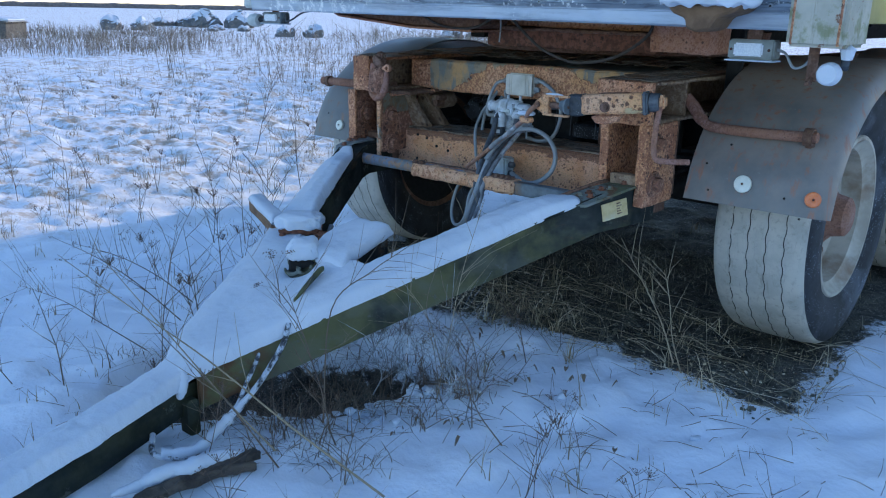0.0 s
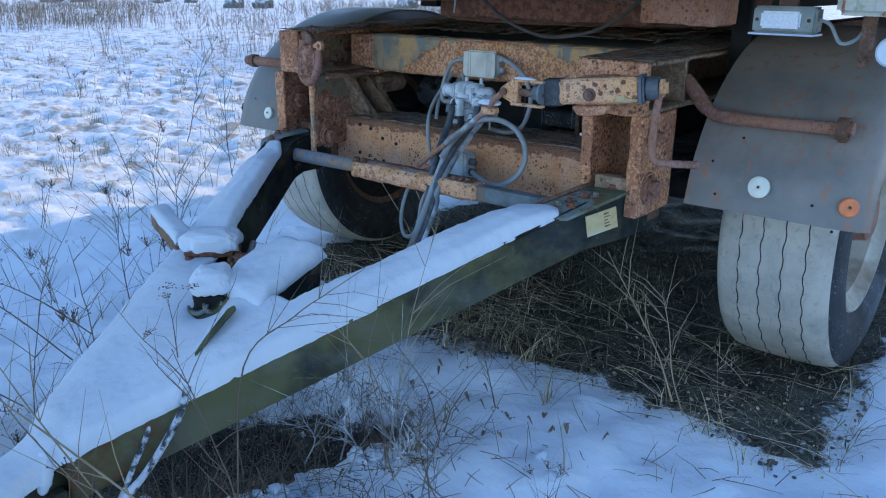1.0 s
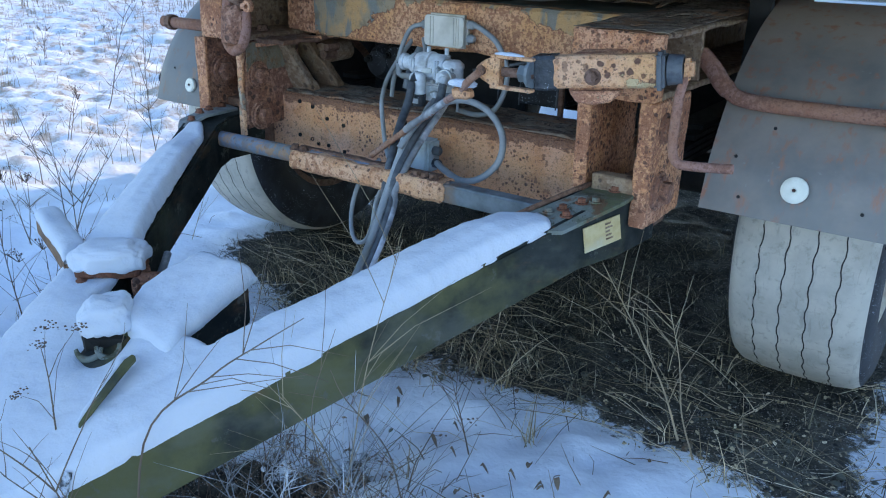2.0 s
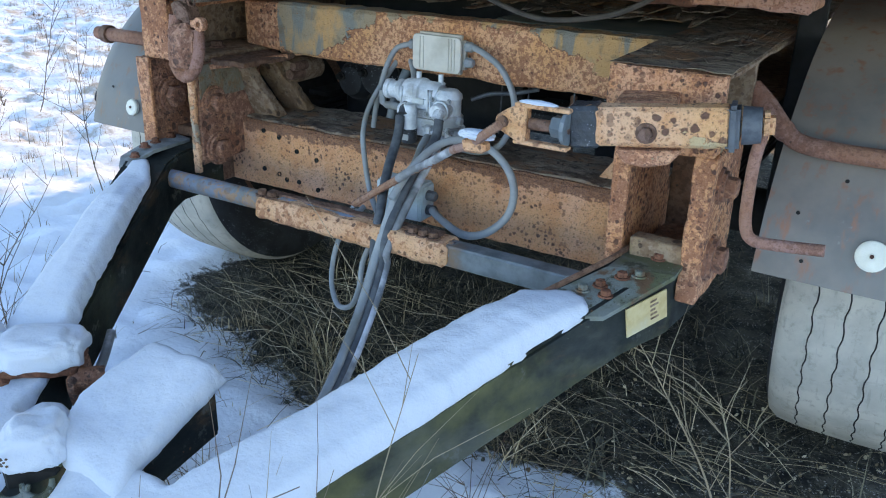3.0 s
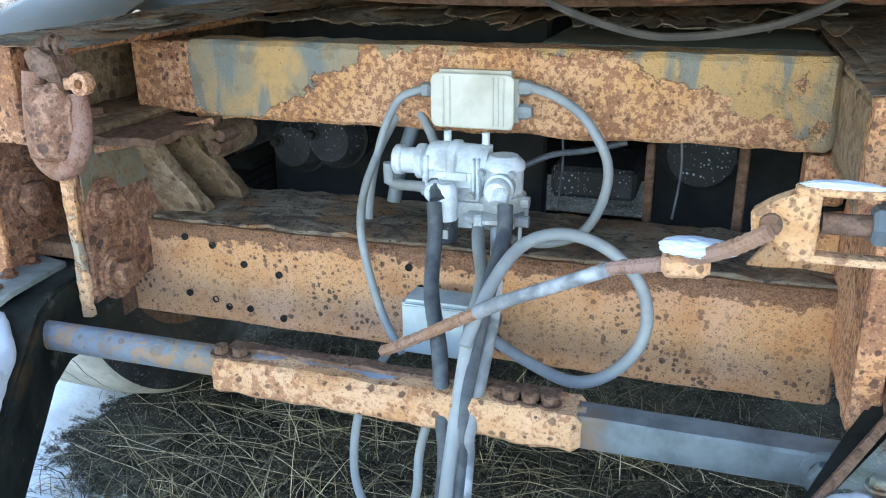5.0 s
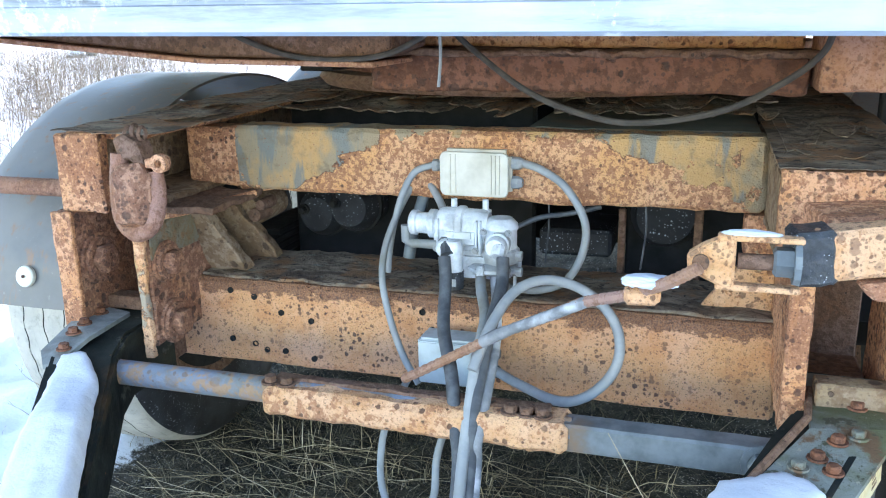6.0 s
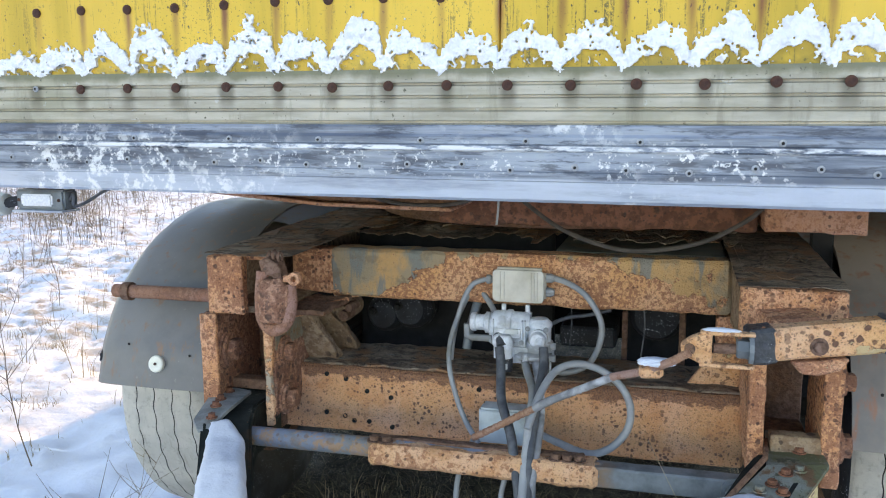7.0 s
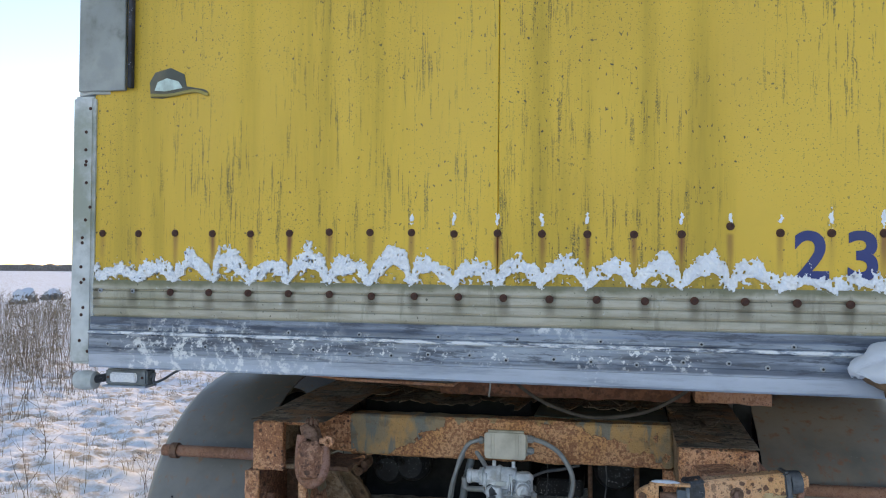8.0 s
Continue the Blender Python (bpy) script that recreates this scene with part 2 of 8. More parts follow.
RUST_BEAM = rusted("speckled_rust", (0.66, 0.335, 0.155), (0.47, 0.20, 0.095), (0.085, 0.045, 0.034), None, 132, 0.62, speck=0.60, blotch=0.25, scale_edge=(0.640, 0.712))
RUST_UPPER = rusted("mottled_rust", (0.70, 0.355, 0.145), (0.31, 0.122, 0.066), (0.115, 0.052, 0.036), (0.36, 0.275, 0.175), 120, 0.495, 0.515, speck=0.36, upper=(0.965, 1.035), blotch=0.4)
RUST_PLATE = rusted("plate_rust", (0.65, 0.320, 0.145), (0.30, 0.118, 0.064), (0.090, 0.044, 0.032), (0.46, 0.33, 0.20), 105, 0.515, 0.65, speck=0.58, blotch=0.7)
RUST_PITTED = rusted("pitted_rust", (0.42, 0.205, 0.105), (0.20, 0.088, 0.054), (0.060, 0.034, 0.027), None, 75, 0.46, speck=0.65, blotch=0.9)
RUST_DARK = rusted("dark_rust", (0.20, 0.105, 0.058), (0.12, 0.064, 0.040), (0.045, 0.030, 0.024), None, 75, 0.50, speck=0.30)
RUST_RED = rusted("red_rust", (0.21, 0.080, 0.036), (0.11, 0.045, 0.026), (0.055, 0.030, 0.023), None, 60, 0.50, speck=0.25)
RUST_STAY = rusted("brown_bar_rust", (0.33, 0.165, 0.10), (0.22, 0.105, 0.068), (0.09, 0.05, 0.038), None, 95, 0.56, speck=0.22)


def scale_rust():
    m = Nodes("flaking_scale", 0.85)
    long_ = m.noise(13, 8, 0.7, m.stretch(1, 1.8, 3), 0.5)
    col = m.mix(m.span(long_, 0.4, 0.6), (0.115, 0.082, 0.060), (0.33, 0.265, 0.20))
    col = m.mix(m.span(m.noise(9, 6, 0.65), 0.48, 0.62), col, (0.31, 0.165, 0.085))
    col = m.mix(m.span(m.noise(14, 6, 0.65, m.stretch(1, 3, 1)), 0.60, 0.68), col, (0.26, 0.26, 0.22))
    col = m.mix(m.span(m.noise(60, 5, 0.65), 0.56, 0.64), col, (0.05, 0.036, 0.028))
    m.bump(long_, 0.9, 0.015)
    return m.finish(col)


FLAKES = scale_rust()
RUST_FRAME = rusted("layered_rust", (0.19, 0.072, 0.032), (0.095, 0.040, 0.023), (0.038, 0.024, 0.018), None, 40, 0.5, speck=0.5, blotch=0.6)
RUST_SALMON = rusted("salmon_rust", (0.46, 0.23, 0.125), (0.29, 0.13, 0.075), (0.10, 0.055, 0.04), None, 90, 0.55, speck=0.4)


def green_paint(name, algae):
    """Old dark green paint; algae: how much olive growth and rust has come over it, little on the darker copy for the
    shaded arm.
    """
    m = Nodes(name, 0.5)
    m.bsdf.inputs["Specular IOR Level"].default_value = 0.25 if algae > 0.5 else 0.10
    col = m.mix(m.span(m.noise(5, 6), 0.38, 0.62), (0.008, 0.011, 0.011), (0.024, 0.030, 0.027))
    col = m.mix(m.span(m.noise(2.2, 7), 0.48, 0.64, 0.0, algae), col, (0.125, 0.125, 0.052))
    col = m.mix(m.span(m.noise(2.8, 6, 0.6, m.stretch(1, 1, 2)), 0.50, 0.64, 0.0, algae * 0.45), col, (0.135, 0.140, 0.115))
    col = m.mix(m.span(m.noise(3.2, 7, 0.68, m.stretch(1, 1, 2)), 0.55, 0.66, 0.0, 0.25 + 0.5 * algae), col, (0.13, 0.072, 0.035))
    col = m.mix(m.span(m.noise(16, 7, 0.7), 0.60, 0.66, 0.0, 0.6), col, (0.11, 0.115, 0.10))
    col = m.mix(m.math("MULTIPLY", m.dots(60, 0.02, 0.22, m.warp(90, 0.01)), m.span(m.noise(4, 4), 0.48, 0.60)), col, (0.15, 0.075, 0.035))
    if algae > 0.5:
        col = m.mix(m.math("MULTIPLY", m.span(m.axis(1), -1.30, -1.42), m.span(m.noise(11, 6, 0.65), 0.42, 0.60, 0.0, 0.8)), col, (0.105, 0.045, 0.022))
    m.bump(m.noise(90, 4), 0.35, 0.003)
    return m.finish(col, m.span(m.noise(12), 0.3, 0.7, 0.5, 0.8))


def frosted_line():
    """Dark rubber with hoar frost in patches."""
    m = Nodes("frosted_rubber", 0.85)
    col = m.mix(m.span(m.noise(30, 4), 0.35, 0.65), (0.022, 0.024, 0.027), (0.07, 0.075, 0.08))
    col = m.mix(m.span(m.noise(26, 6, 0.7), 0.40, 0.54), col, (0.55, 0.60, 0.67))
    m.bump(m.noise(80, 5, 0.7), 0.7, 0.005)
    return m.finish(col)


FROSTED = frosted_line()
# the left arm's shade goes into this darker copy of the paint
DRAWBAR = green_paint("drawbar_paint", 0.25)
DRAWBAR_ALGAE = green_paint("algae_grown_drawbar_paint", 0.85)


def mossy():
    """Weathered blue-grey paint with moss at its edges, brown dirt and bare rust."""
    m = Nodes("mossy_paint", 0.7)
    col = m.mix(m.span(m.noise(7, 6, 0.6), 0.42, 0.58), (0.185, 0.205, 0.185), (0.10, 0.108, 0.050))
    col = m.mix(m.span(m.noise(11, 7, 0.68), 0.54, 0.62), col, (0.135, 0.075, 0.038))
    col = m.mix(m.span(m.noise(26, 6, 0.7), 0.56, 0.62), col, (0.060, 0.062, 0.036))
    col = m.mix(m.span(m.noise(75, 5, 0.7), 0.62, 0.68), col, (0.27, 0.26, 0.21))
    m.bump(m.noise(50, 6, 0.7), 0.7, 0.005)
    return m.finish(col)


MOSSY = mossy()


def snow_material(name="snow", deep=1.0):
    m = Nodes(name, 0.75)
    col = m.mix(m.span(m.noise(3, 6), 0.3, 0.7), (0.57, 0.625, 0.70), (0.65, 0.69, 0.75))
    m.bump(m.math("ADD", m.noise(14, 5), m.math("MULTIPLY", m.noise(150, 4), 0.22)), 0.26 * deep, 0.02)
    m.bsdf.inputs["Specular IOR Level"].default_value = 0.3
    return m.finish(col)


SNOW = snow_material()
FROST = plain("clinging_snow", (0.80, 0.825, 0.86), (0.88, 0.895, 0.91), 40, 0.8, 0, 0.5)


def ground_material():
    m = Nodes("snow_and_soil", 0.8)
    a = m.nt.nodes.new("ShaderNodeAttribute")
    a.attribute_name = "bare"
    ragged = m.math("ADD", a.outputs["Fac"], m.math("MULTIPLY", m.math("SUBTRACT", m.noise(16, 7, 0.75), 0.5), 1.35))
    soil = m.mix(m.span(m.noise(22, 7, 0.7), 0.36, 0.64), (0.015, 0.014, 0.012), (0.090, 0.082, 0.062))
    soil = m.mix(m.span(m.noise(5, 6), 0.52, 0.68), soil, (0.120, 0.110, 0.082))
    crumb = m.cells(115)
    pick = m.noise(45, 4)
    soil = m.mix(m.math("MULTIPLY", m.span(crumb, 0.34, 0.22), m.span(pick, 0.46, 0.54)), soil, (0.36, 0.33, 0.28))
    soil = m.mix(m.math("MULTIPLY", m.span(m.cells(190), 0.26, 0.16), m.span(m.noise(30, 5), 0.56, 0.62)), soil, (0.66, 0.68, 0.70))
    soil = m.mix(m.span(m.noise(60, 5, 0.7), 0.58, 0.66), soil, (0.012, 0.010, 0.009))
    white = m.mix(m.span(m.noise(0.8, 6), 0.35, 0.7), (0.80, 0.85, 0.92), (0.88, 0.91, 0.95))
    white = m.mix(m.span(m.noise(28, 6, 0.72), 0.73, 0.78), white, (0.50, 0.46, 0.40))
    # straw stubble, strengthened so that its tan also warms and dims the sunlit snow
    stubble_sun_tint = m.math("MULTIPLY", m.span(m.noise(5, 8, 0.80), 0.48, 0.60), m.span(m.axis(0), -1.8, -3.6, 0.0, 0.9))
    white = m.mix(stubble_sun_tint, white, (0.43, 0.345, 0.25))
    f = m.span(ragged, 0.40, 0.60)
    white = m.mix(m.span(m.noise(70, 5, 0.7), 0.73, 0.76), white, (0.34, 0.30, 0.25))
    lumps = m.math("ADD", m.math("MULTIPLY", m.noise(4, 5, 0.55), 1.0), m.math("MULTIPLY", m.noise(24, 4, 0.55), 0.45))
    m.bump(m.math("ADD", lumps, m.math("MULTIPLY", m.math("MULTIPLY", m.span(crumb, 0.5, 0.1), f), 0.35)), 0.45, 0.03)
    return m.finish(m.mix(f, white, soil), 0.85)


GROUND = ground_material()


def tread_material():
    m = Nodes("dusty_tread", 0.9)
    col = m.mix(m.span(m.noise(7, 6), 0.35, 0.65), (0.40, 0.38, 0.33), (0.53, 0.50, 0.43))
    col = m.mix(m.span(m.noise(40, 6, 0.7), 0.50, 0.74, 0.0, 0.6), col, (0.22, 0.205, 0.175))
    col = m.mix(m.span(m.noise(1.0, 5, 0.65, m.stretch(90, 14, 14)), 0.56, 0.70, 0.0, 0.35), col, (0.20, 0.19, 0.165))
    m.bump(m.noise(120, 4), 0.3, 0.003)
    return m.finish(col)


TREAD = tread_material()


def sidewall_material():
    """Black rubber with frost sparkling on it."""
    m = Nodes("sidewall_rubber", 0.75)
    col = m.mix(m.span(m.noise(14), 0.35, 0.65), (0.010, 0.011, 0.014), (0.024, 0.027, 0.033))
    col = m.mix(m.span(m.noise(3.5, 6), 0.5, 0.68), col, (0.075, 0.086, 0.105))
    frost = m.math("MULTIPLY", m.dots(170, 0.05, 0.38, m.warp(120, 0.006)), m.span(m.noise(9, 5, 0.6), 0.44, 0.60))
    col = m.mix(frost, col, (0.40, 0.45, 0.52))
    m.bump(m.noise(70), 0.3, 0.003)
    return m.finish(col)


SIDEWALL = sidewall_material()
# near-black for grooves; elsewhere it puts recess and underside shade into the colour
GROOVE_SHADE_BLACK = plain("groove_rubber_and_shade_black", (0.006, 0.006, 0.006), (0.016, 0.016, 0.015), 30, 0.9)


def guard_material(name, dust):
    """Grey plastic; dust: how much brown road dirt and rust wash lies on it."""
    m = Nodes(name, 0.5)
    col = m.mix(m.span(m.noise(3, 6), 0.35, 0.65), (0.128, 0.128, 0.122), (0.205, 0.200, 0.186))
    streak = m.noise(5, 5, 0.6, m.stretch(7, 7, 0.8))
    col = m.mix(m.span(m.noise(2.2, 6, 0.6), 0.30, 0.62, 0.0, dust), col, (0.36, 0.285, 0.225))
    col = m.mix(m.span(streak, 0.56 - 0.05 * dust, 0.70), col, (0.25 + 0.08 * dust, 0.155, 0.10))
    col = m.mix(m.span(m.noise(70, 3), 0.66, 0.72), col, (0.22, 0.215, 0.20))
    m.bump(m.noise(60, 4), 0.15, 0.003)
    return m.finish(col, m.span(m.noise(6), 0.3, 0.7, 0.38, 0.62))


GUARD = guard_material("mudguard_plastic", 0.0)
GUARD_DUSTY = guard_material("dirty_mudguard_plastic", 0.75)
RIM_PAINT = plain("rim_paint", (0.50, 0.46, 0.375), (0.37, 0.33, 0.26), 9, 0.55, 0.0, 0.2, (0.24, 0.155, 0.09))


def yellow_panel():
    m = Nodes("yellow_panel_paint", 0.42)
    x, z = m.axis(0), m.axis(2)
    col = m.mix(m.span(m.noise(1.6, 6), 0.35, 0.68), (0.73, 0.455, 0.034), (0.65, 0.40, 0.030))
    tall = m.noise(1.0, 6, 0.62, m.stretch(5.5, 1, 0.35))
    col = m.mix(m.span(tall, 0.46, 0.70, 0.0, 0.62), col, (0.34, 0.245, 0.028))
    thin = m.noise(1.0, 6, 0.66, m.stretch(105, 1, 5.0))
    grain = m.span(m.noise(260, 3, 0.6), 0.36, 0.56)
    few = m.span(m.noise(2.2, 4), 0.42, 0.58)
    col = m.mix(m.math("MULTIPLY", m.span(thin, 0.555, 0.62, 0.0, 0.9), m.math("MULTIPLY", few, grain)), col, (0.085, 0.072, 0.018))
    col = m.mix(m.math("MULTIPLY", m.span(m.noise(130, 2, 0.5, m.stretch(1, 1, 0.6)), 0.655, 0.70), m.span(m.noise(3.5, 5), 0.40, 0.56)), col, (0.085, 0.07, 0.02))
    col = m.mix(m.math("MULTIPLY", m.span(m.noise(190, 2, 0.5), 0.62, 0.68, 0.0, 0.7), m.span(m.noise(2.5, 5), 0.42, 0.58)), col, (0.16, 0.12, 0.02))
    # rust run down below each of the rivets of the row
    k = m.math("SUBTRACT", m.math("FRACT", m.math("DIVIDE", m.math("ADD", x, 1.118 + 0.1167 * 20.5), 0.1167)), 0.5)
    wob = m.math("ADD", m.math("ABSOLUTE", k), m.math("MULTIPLY", m.math("SUBTRACT", m.noise(9, 4, 0.5, m.stretch(4, 1, 1)), 0.5), 0.16))
    run = m.math("MULTIPLY", m.span(wob, 0.12, 0.0), m.math("MULTIPLY", m.span(z, 1.588, 1.578), m.span(z, 1.44, 1.565)))
    run = m.math("MULTIPLY", run, m.span(m.noise(5, 2, 0.5, m.stretch(1, 1, 0.01)), 0.30, 0.62, 0.15, 1.0))
    col = m.mix(run, col, (0.20, 0.060, 0.018))
    # blotchy darkening towards the sheet's lower edge
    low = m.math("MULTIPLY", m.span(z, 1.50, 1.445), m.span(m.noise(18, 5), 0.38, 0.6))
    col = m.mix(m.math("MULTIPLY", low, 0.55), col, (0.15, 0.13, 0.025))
    m.bump(m.noise(40, 5), 0.12, 0.004)
    return m.finish(col, m.span(tall, 0.4, 0.7, 0.34, 0.62))


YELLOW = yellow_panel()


def rail_alloy():
    m = Nodes("weathered_alloy_rail", 0.5, 0.35)
    z = m.axis(2)
    col = m.mix(m.span(m.noise(1.0, 6, 0.65, m.stretch(2.0, 3, 40)), 0.36, 0.64), (0.31, 0.36, 0.42), (0.12, 0.145, 0.185))
    col = m.mix(m.span(m.noise(1.0, 6, 0.7, m.stretch(9, 3, 60)), 0.50, 0.62, 0.0, 0.85), col, (0.070, 0.082, 0.105))
    # the snow's reflection, painted as a pale blue band on the lower part
    col = m.mix(m.math("MULTIPLY", m.span(z, 1.242, 1.230), m.span(m.noise(1.0, 6, 0.65, m.stretch(3, 3, 25)), 0.30, 0.60, 0.35, 0.85)), col, (0.46, 0.52, 0.60))
    rows = m.math("MULTIPLY", m.span(z, 1.225, 1.262), m.span(z, 1.318, 1.290))
    spots_ = m.span(m.noise(70, 6, 0.7), 0.56, 0.62)
    lump = m.span(m.noise(6.0, 5, 0.6), 0.42, 0.54)
    chalk = m.math("MULTIPLY", spots_, m.math("MULTIPLY", rows, lump))
    edge = m.math("MULTIPLY", m.math("MULTIPLY", m.span(z, 1.286, 1.290), m.span(z, 1.303, 1.298)), m.span(m.noise(1.0, 6, 0.7, m.stretch(14, 2, 60)), 0.44, 0.56))
    blot = m.math("MULTIPLY", m.span(m.noise(34, 7, 0.7), 0.50, 0.60), m.span(m.noise(2.2, 3), 0.51, 0.60))
    chalk = m.math("MAXIMUM", chalk, m.math("MAXIMUM", edge, blot))
    col = m.mix(m.math("MULTIPLY", chalk, 0.9), col, (0.74, 0.755, 0.75))
    m.put(m.bsdf.inputs["Metallic"], m.math("MULTIPLY", m.math("SUBTRACT", 1.0, chalk), 0.55))
    m.bump(m.math("ADD", m.noise(40, 6), chalk), 0.2, 0.003)
    return m.finish(col, m.span(m.noise(9, 5), 0.3, 0.7, 0.4, 0.65))


RAIL = rail_alloy()


def kick_material():
    m = Nodes("mildewed_kick_panel", 0.55, 0.05)
    z = m.axis(2)
    col = m.mix(m.span(m.noise(1.0, 6, 0.65, m.stretch(5, 3, 30)), 0.36, 0.64), (0.48, 0.45, 0.365), (0.345, 0.32, 0.25))
    col = m.mix(m.span(m.noise(3, 6, 0.65), 0.48, 0.68, 0.0, 0.55), col, (0.27, 0.265, 0.17))
    col = m.mix(m.span(m.noise(1.0, 6, 0.66, m.stretch(26, 3, 5)), 0.54, 0.68, 0.0, 0.6), col, (0.21, 0.20, 0.15))
    top = m.math("ADD", m.span(z, 1.405, 1.45), m.math("MULTIPLY", m.math("SUBTRACT", m.noise(9, 6), 0.5), 1.6))
    col = m.mix(m.span(top, 0.35, 0.95, 0.0, 0.85), col, (0.145, 0.145, 0.075))
    col = m.mix(m.math("MULTIPLY", m.span(m.noise(11, 6, 0.7), 0.62, 0.66), 0.8), col, (0.52, 0.54, 0.52))
    col = m.mix(m.span(m.noise(90, 3), 0.66, 0.72), col, (0.10, 0.10, 0.07))
    # grime that has run down from each of the rivets of the row
    k = m.math("SUBTRACT", m.math("FRACT", m.math("DIVIDE", m.math("ADD", m.axis(0), 0.891 + 0.1198 * 20.5), 0.1198)), 0.5)
    wob = m.math("ADD", m.math("ABSOLUTE", k), m.math("MULTIPLY", m.math("SUBTRACT", m.noise(12, 5), 0.5), 0.22))
    run = m.math("MULTIPLY", m.span(wob, 0.20, 0.04), m.math("MULTIPLY", m.span(z, 1.428, 1.418), m.span(z, 1.345, 1.405)))
    col = m.mix(m.math("MULTIPLY", run, 0.75), col, (0.095, 0.085, 0.055))
    m.bump(m.noise(30, 6), 0.2, 0.004)
    return m.finish(col, m.span(m.noise(9, 5), 0.3, 0.7, 0.42, 0.7))


KICK = kick_material()
POST = plain("chalky_white_paint", (0.58, 0.61, 0.60), (0.42, 0.45, 0.44), 14, 0.6, 0.0, 0.3, (0.30, 0.33, 0.27))


def cream_post():
    m = Nodes("stained_cream_paint", 0.6)
    col = m.mix(m.span(m.noise(6, 6), 0.36, 0.64), (0.50, 0.47, 0.38), (0.38, 0.36, 0.29))
    col = m.mix(m.span(m.noise(1.0, 6, 0.65, m.stretch(40, 20, 3)), 0.54, 0.66, 0.0, 0.8), col, (0.22, 0.19, 0.13))
    moss = m.math("ADD", m.noise(14, 6, 0.65), m.span(m.axis(2), 1.30, 1.16, -0.12, 0.08))
    col = m.mix(m.span(moss, 0.50, 0.64, 0.0, 0.7), col, (0.17, 0.19, 0.065))
    col = m.mix(m.span(m.noise(30, 6, 0.7), 0.60, 0.66), col, (0.20, 0.095, 0.05))
    m.bump(m.noise(40, 6), 0.4, 0.004)
    return m.finish(col)


CREAM_POST = cream_post()
PATCH = plain("grey_patch_sheet", (0.27, 0.29, 0.275), (0.36, 0.38, 0.355), 12, 0.6, 0.2, 0.4, (0.12, 0.13, 0.11))
FOAM = plain("torn_fibre", (0.62, 0.76, 0.69), (0.42, 0.52, 0.47), 30, 0.9, 0, 0.5)
RIVET_RUST = plain("rivet_rust", (0.10, 0.035, 0.018), (0.055, 0.025, 0.018), 60, 0.85, 0, 0.5)
RIVET_ALLOY = plain("rivet_alloy", (0.42, 0.44, 0.45), (0.27, 0.29, 0.31), 60, 0.6, 0.1)
CREAM = plain("cream_plastic", (0.62, 0.585, 0.50), (0.53, 0.50, 0.425), 18, 0.5, 0, 0.08, (0.42, 0.39, 0.30))
BOX_GREY = plain("pale_blue_grey_plastic", (0.50, 0.58, 0.60), (0.42, 0.49, 0.51), 20, 0.5, 0, 0.1, (0.32, 0.33, 0.30))
CAST = plain("cast_alloy", (0.70, 0.745, 0.78), (0.50, 0.54, 0.57), 30, 0.5, 0.1, 0.5, (0.34, 0.35, 0.345))
HOSE_BLACK = plain("black_hose", (0.05, 0.057, 0.066), (0.11, 0.12, 0.13), 40, 0.55, 0, 0.2)
HOSE_BROWN = plain("dusty_brown_cable", (0.045, 0.038, 0.033), (0.085, 0.072, 0.060), 40, 0.85, 0, 0.3)
HOSE_GREY = plain("grey_hose", (0.25, 0.27, 0.28), (0.33, 0.345, 0.345), 30, 0.55, 0, 0.15, (0.19, 0.19, 0.17))
TIE_GREY = plain("blue_grey_paint", (0.175, 0.205, 0.22), (0.095, 0.115, 0.125), 16, 0.5, 0, 0.25, (0.27, 0.15, 0.07))
DUSTED = plain("snow_dusted_rubber", (0.16, 0.17, 0.18), (0.28, 0.29, 0.30), 30, 0.7, 0, 0.4, (0.66, 0.69, 0.74))


def tar_material():
    m = Nodes("greasy_black", 0.4)
    col = m.mix(m.span(m.noise(60), 0.35, 0.65), (0.022, 0.026, 0.030), (0.05, 0.057, 0.065))
    col = m.mix(m.math("MULTIPLY", m.span(m.cells(240), 0.22, 0.12), m.span(m.noise(40, 4), 0.50, 0.56)), col, (0.62, 0.66, 0.70))
    m.bump(m.noise(160, 4), 0.8, 0.003)
    return m.finish(col)


TAR = tar_material()
RUST_SLEEVE = rusted("sleeve_rust", (0.68, 0.37, 0.17), (0.38, 0.16, 0.080), (0.13, 0.065, 0.042), (0.40, 0.33, 0.25), 85, 0.56, 0.60, speck=0.40, blotch=0.5)
TIE_ROD = rusted("chipped_rod_paint", (0.175, 0.195, 0.20), (0.36, 0.21, 0.11), (0.16, 0.09, 0.055), None, 26, 0.54, speck=0.40)
OCHRE = rusted("ochre_paint", (0.70, 0.375, 0.165), (0.42, 0.185, 0.09), (0.11, 0.05, 0.034), (0.55, 0.41, 0.22), 90, 0.60, 0.60, speck=0.60, blotch=0.35)
RIB_BROWN = rusted("brown_scale", (0.30, 0.205, 0.115), (0.19, 0.115, 0.066), (0.075, 0.045, 0.032), None, 50, 0.50, speck=0.45)
RIB_OLIVE = rusted("olive_rest_of_paint", (0.20, 0.175, 0.105), (0.24, 0.135, 0.066), (0.085, 0.055, 0.036), None, 40, 0.53, speck=0.40)
RIB_GREEN = plain("grimy_green_grey", (0.085, 0.092, 0.075), (0.16, 0.155, 0.115), 14, 0.8, 0, 0.5, (0.17, 0.105, 0.06))
HINGE_GREY = plain("worn_grey_steel", (0.26, 0.285, 0.28), (0.17, 0.19, 0.19), 22, 0.6, 0.1, 0.4, (0.20, 0.105, 0.06))
ROPE = rusted("rope_rust", (0.36, 0.20, 0.125), (0.25, 0.125, 0.08), (0.10, 0.055, 0.04), None, 90, 0.58, speck=0.15)
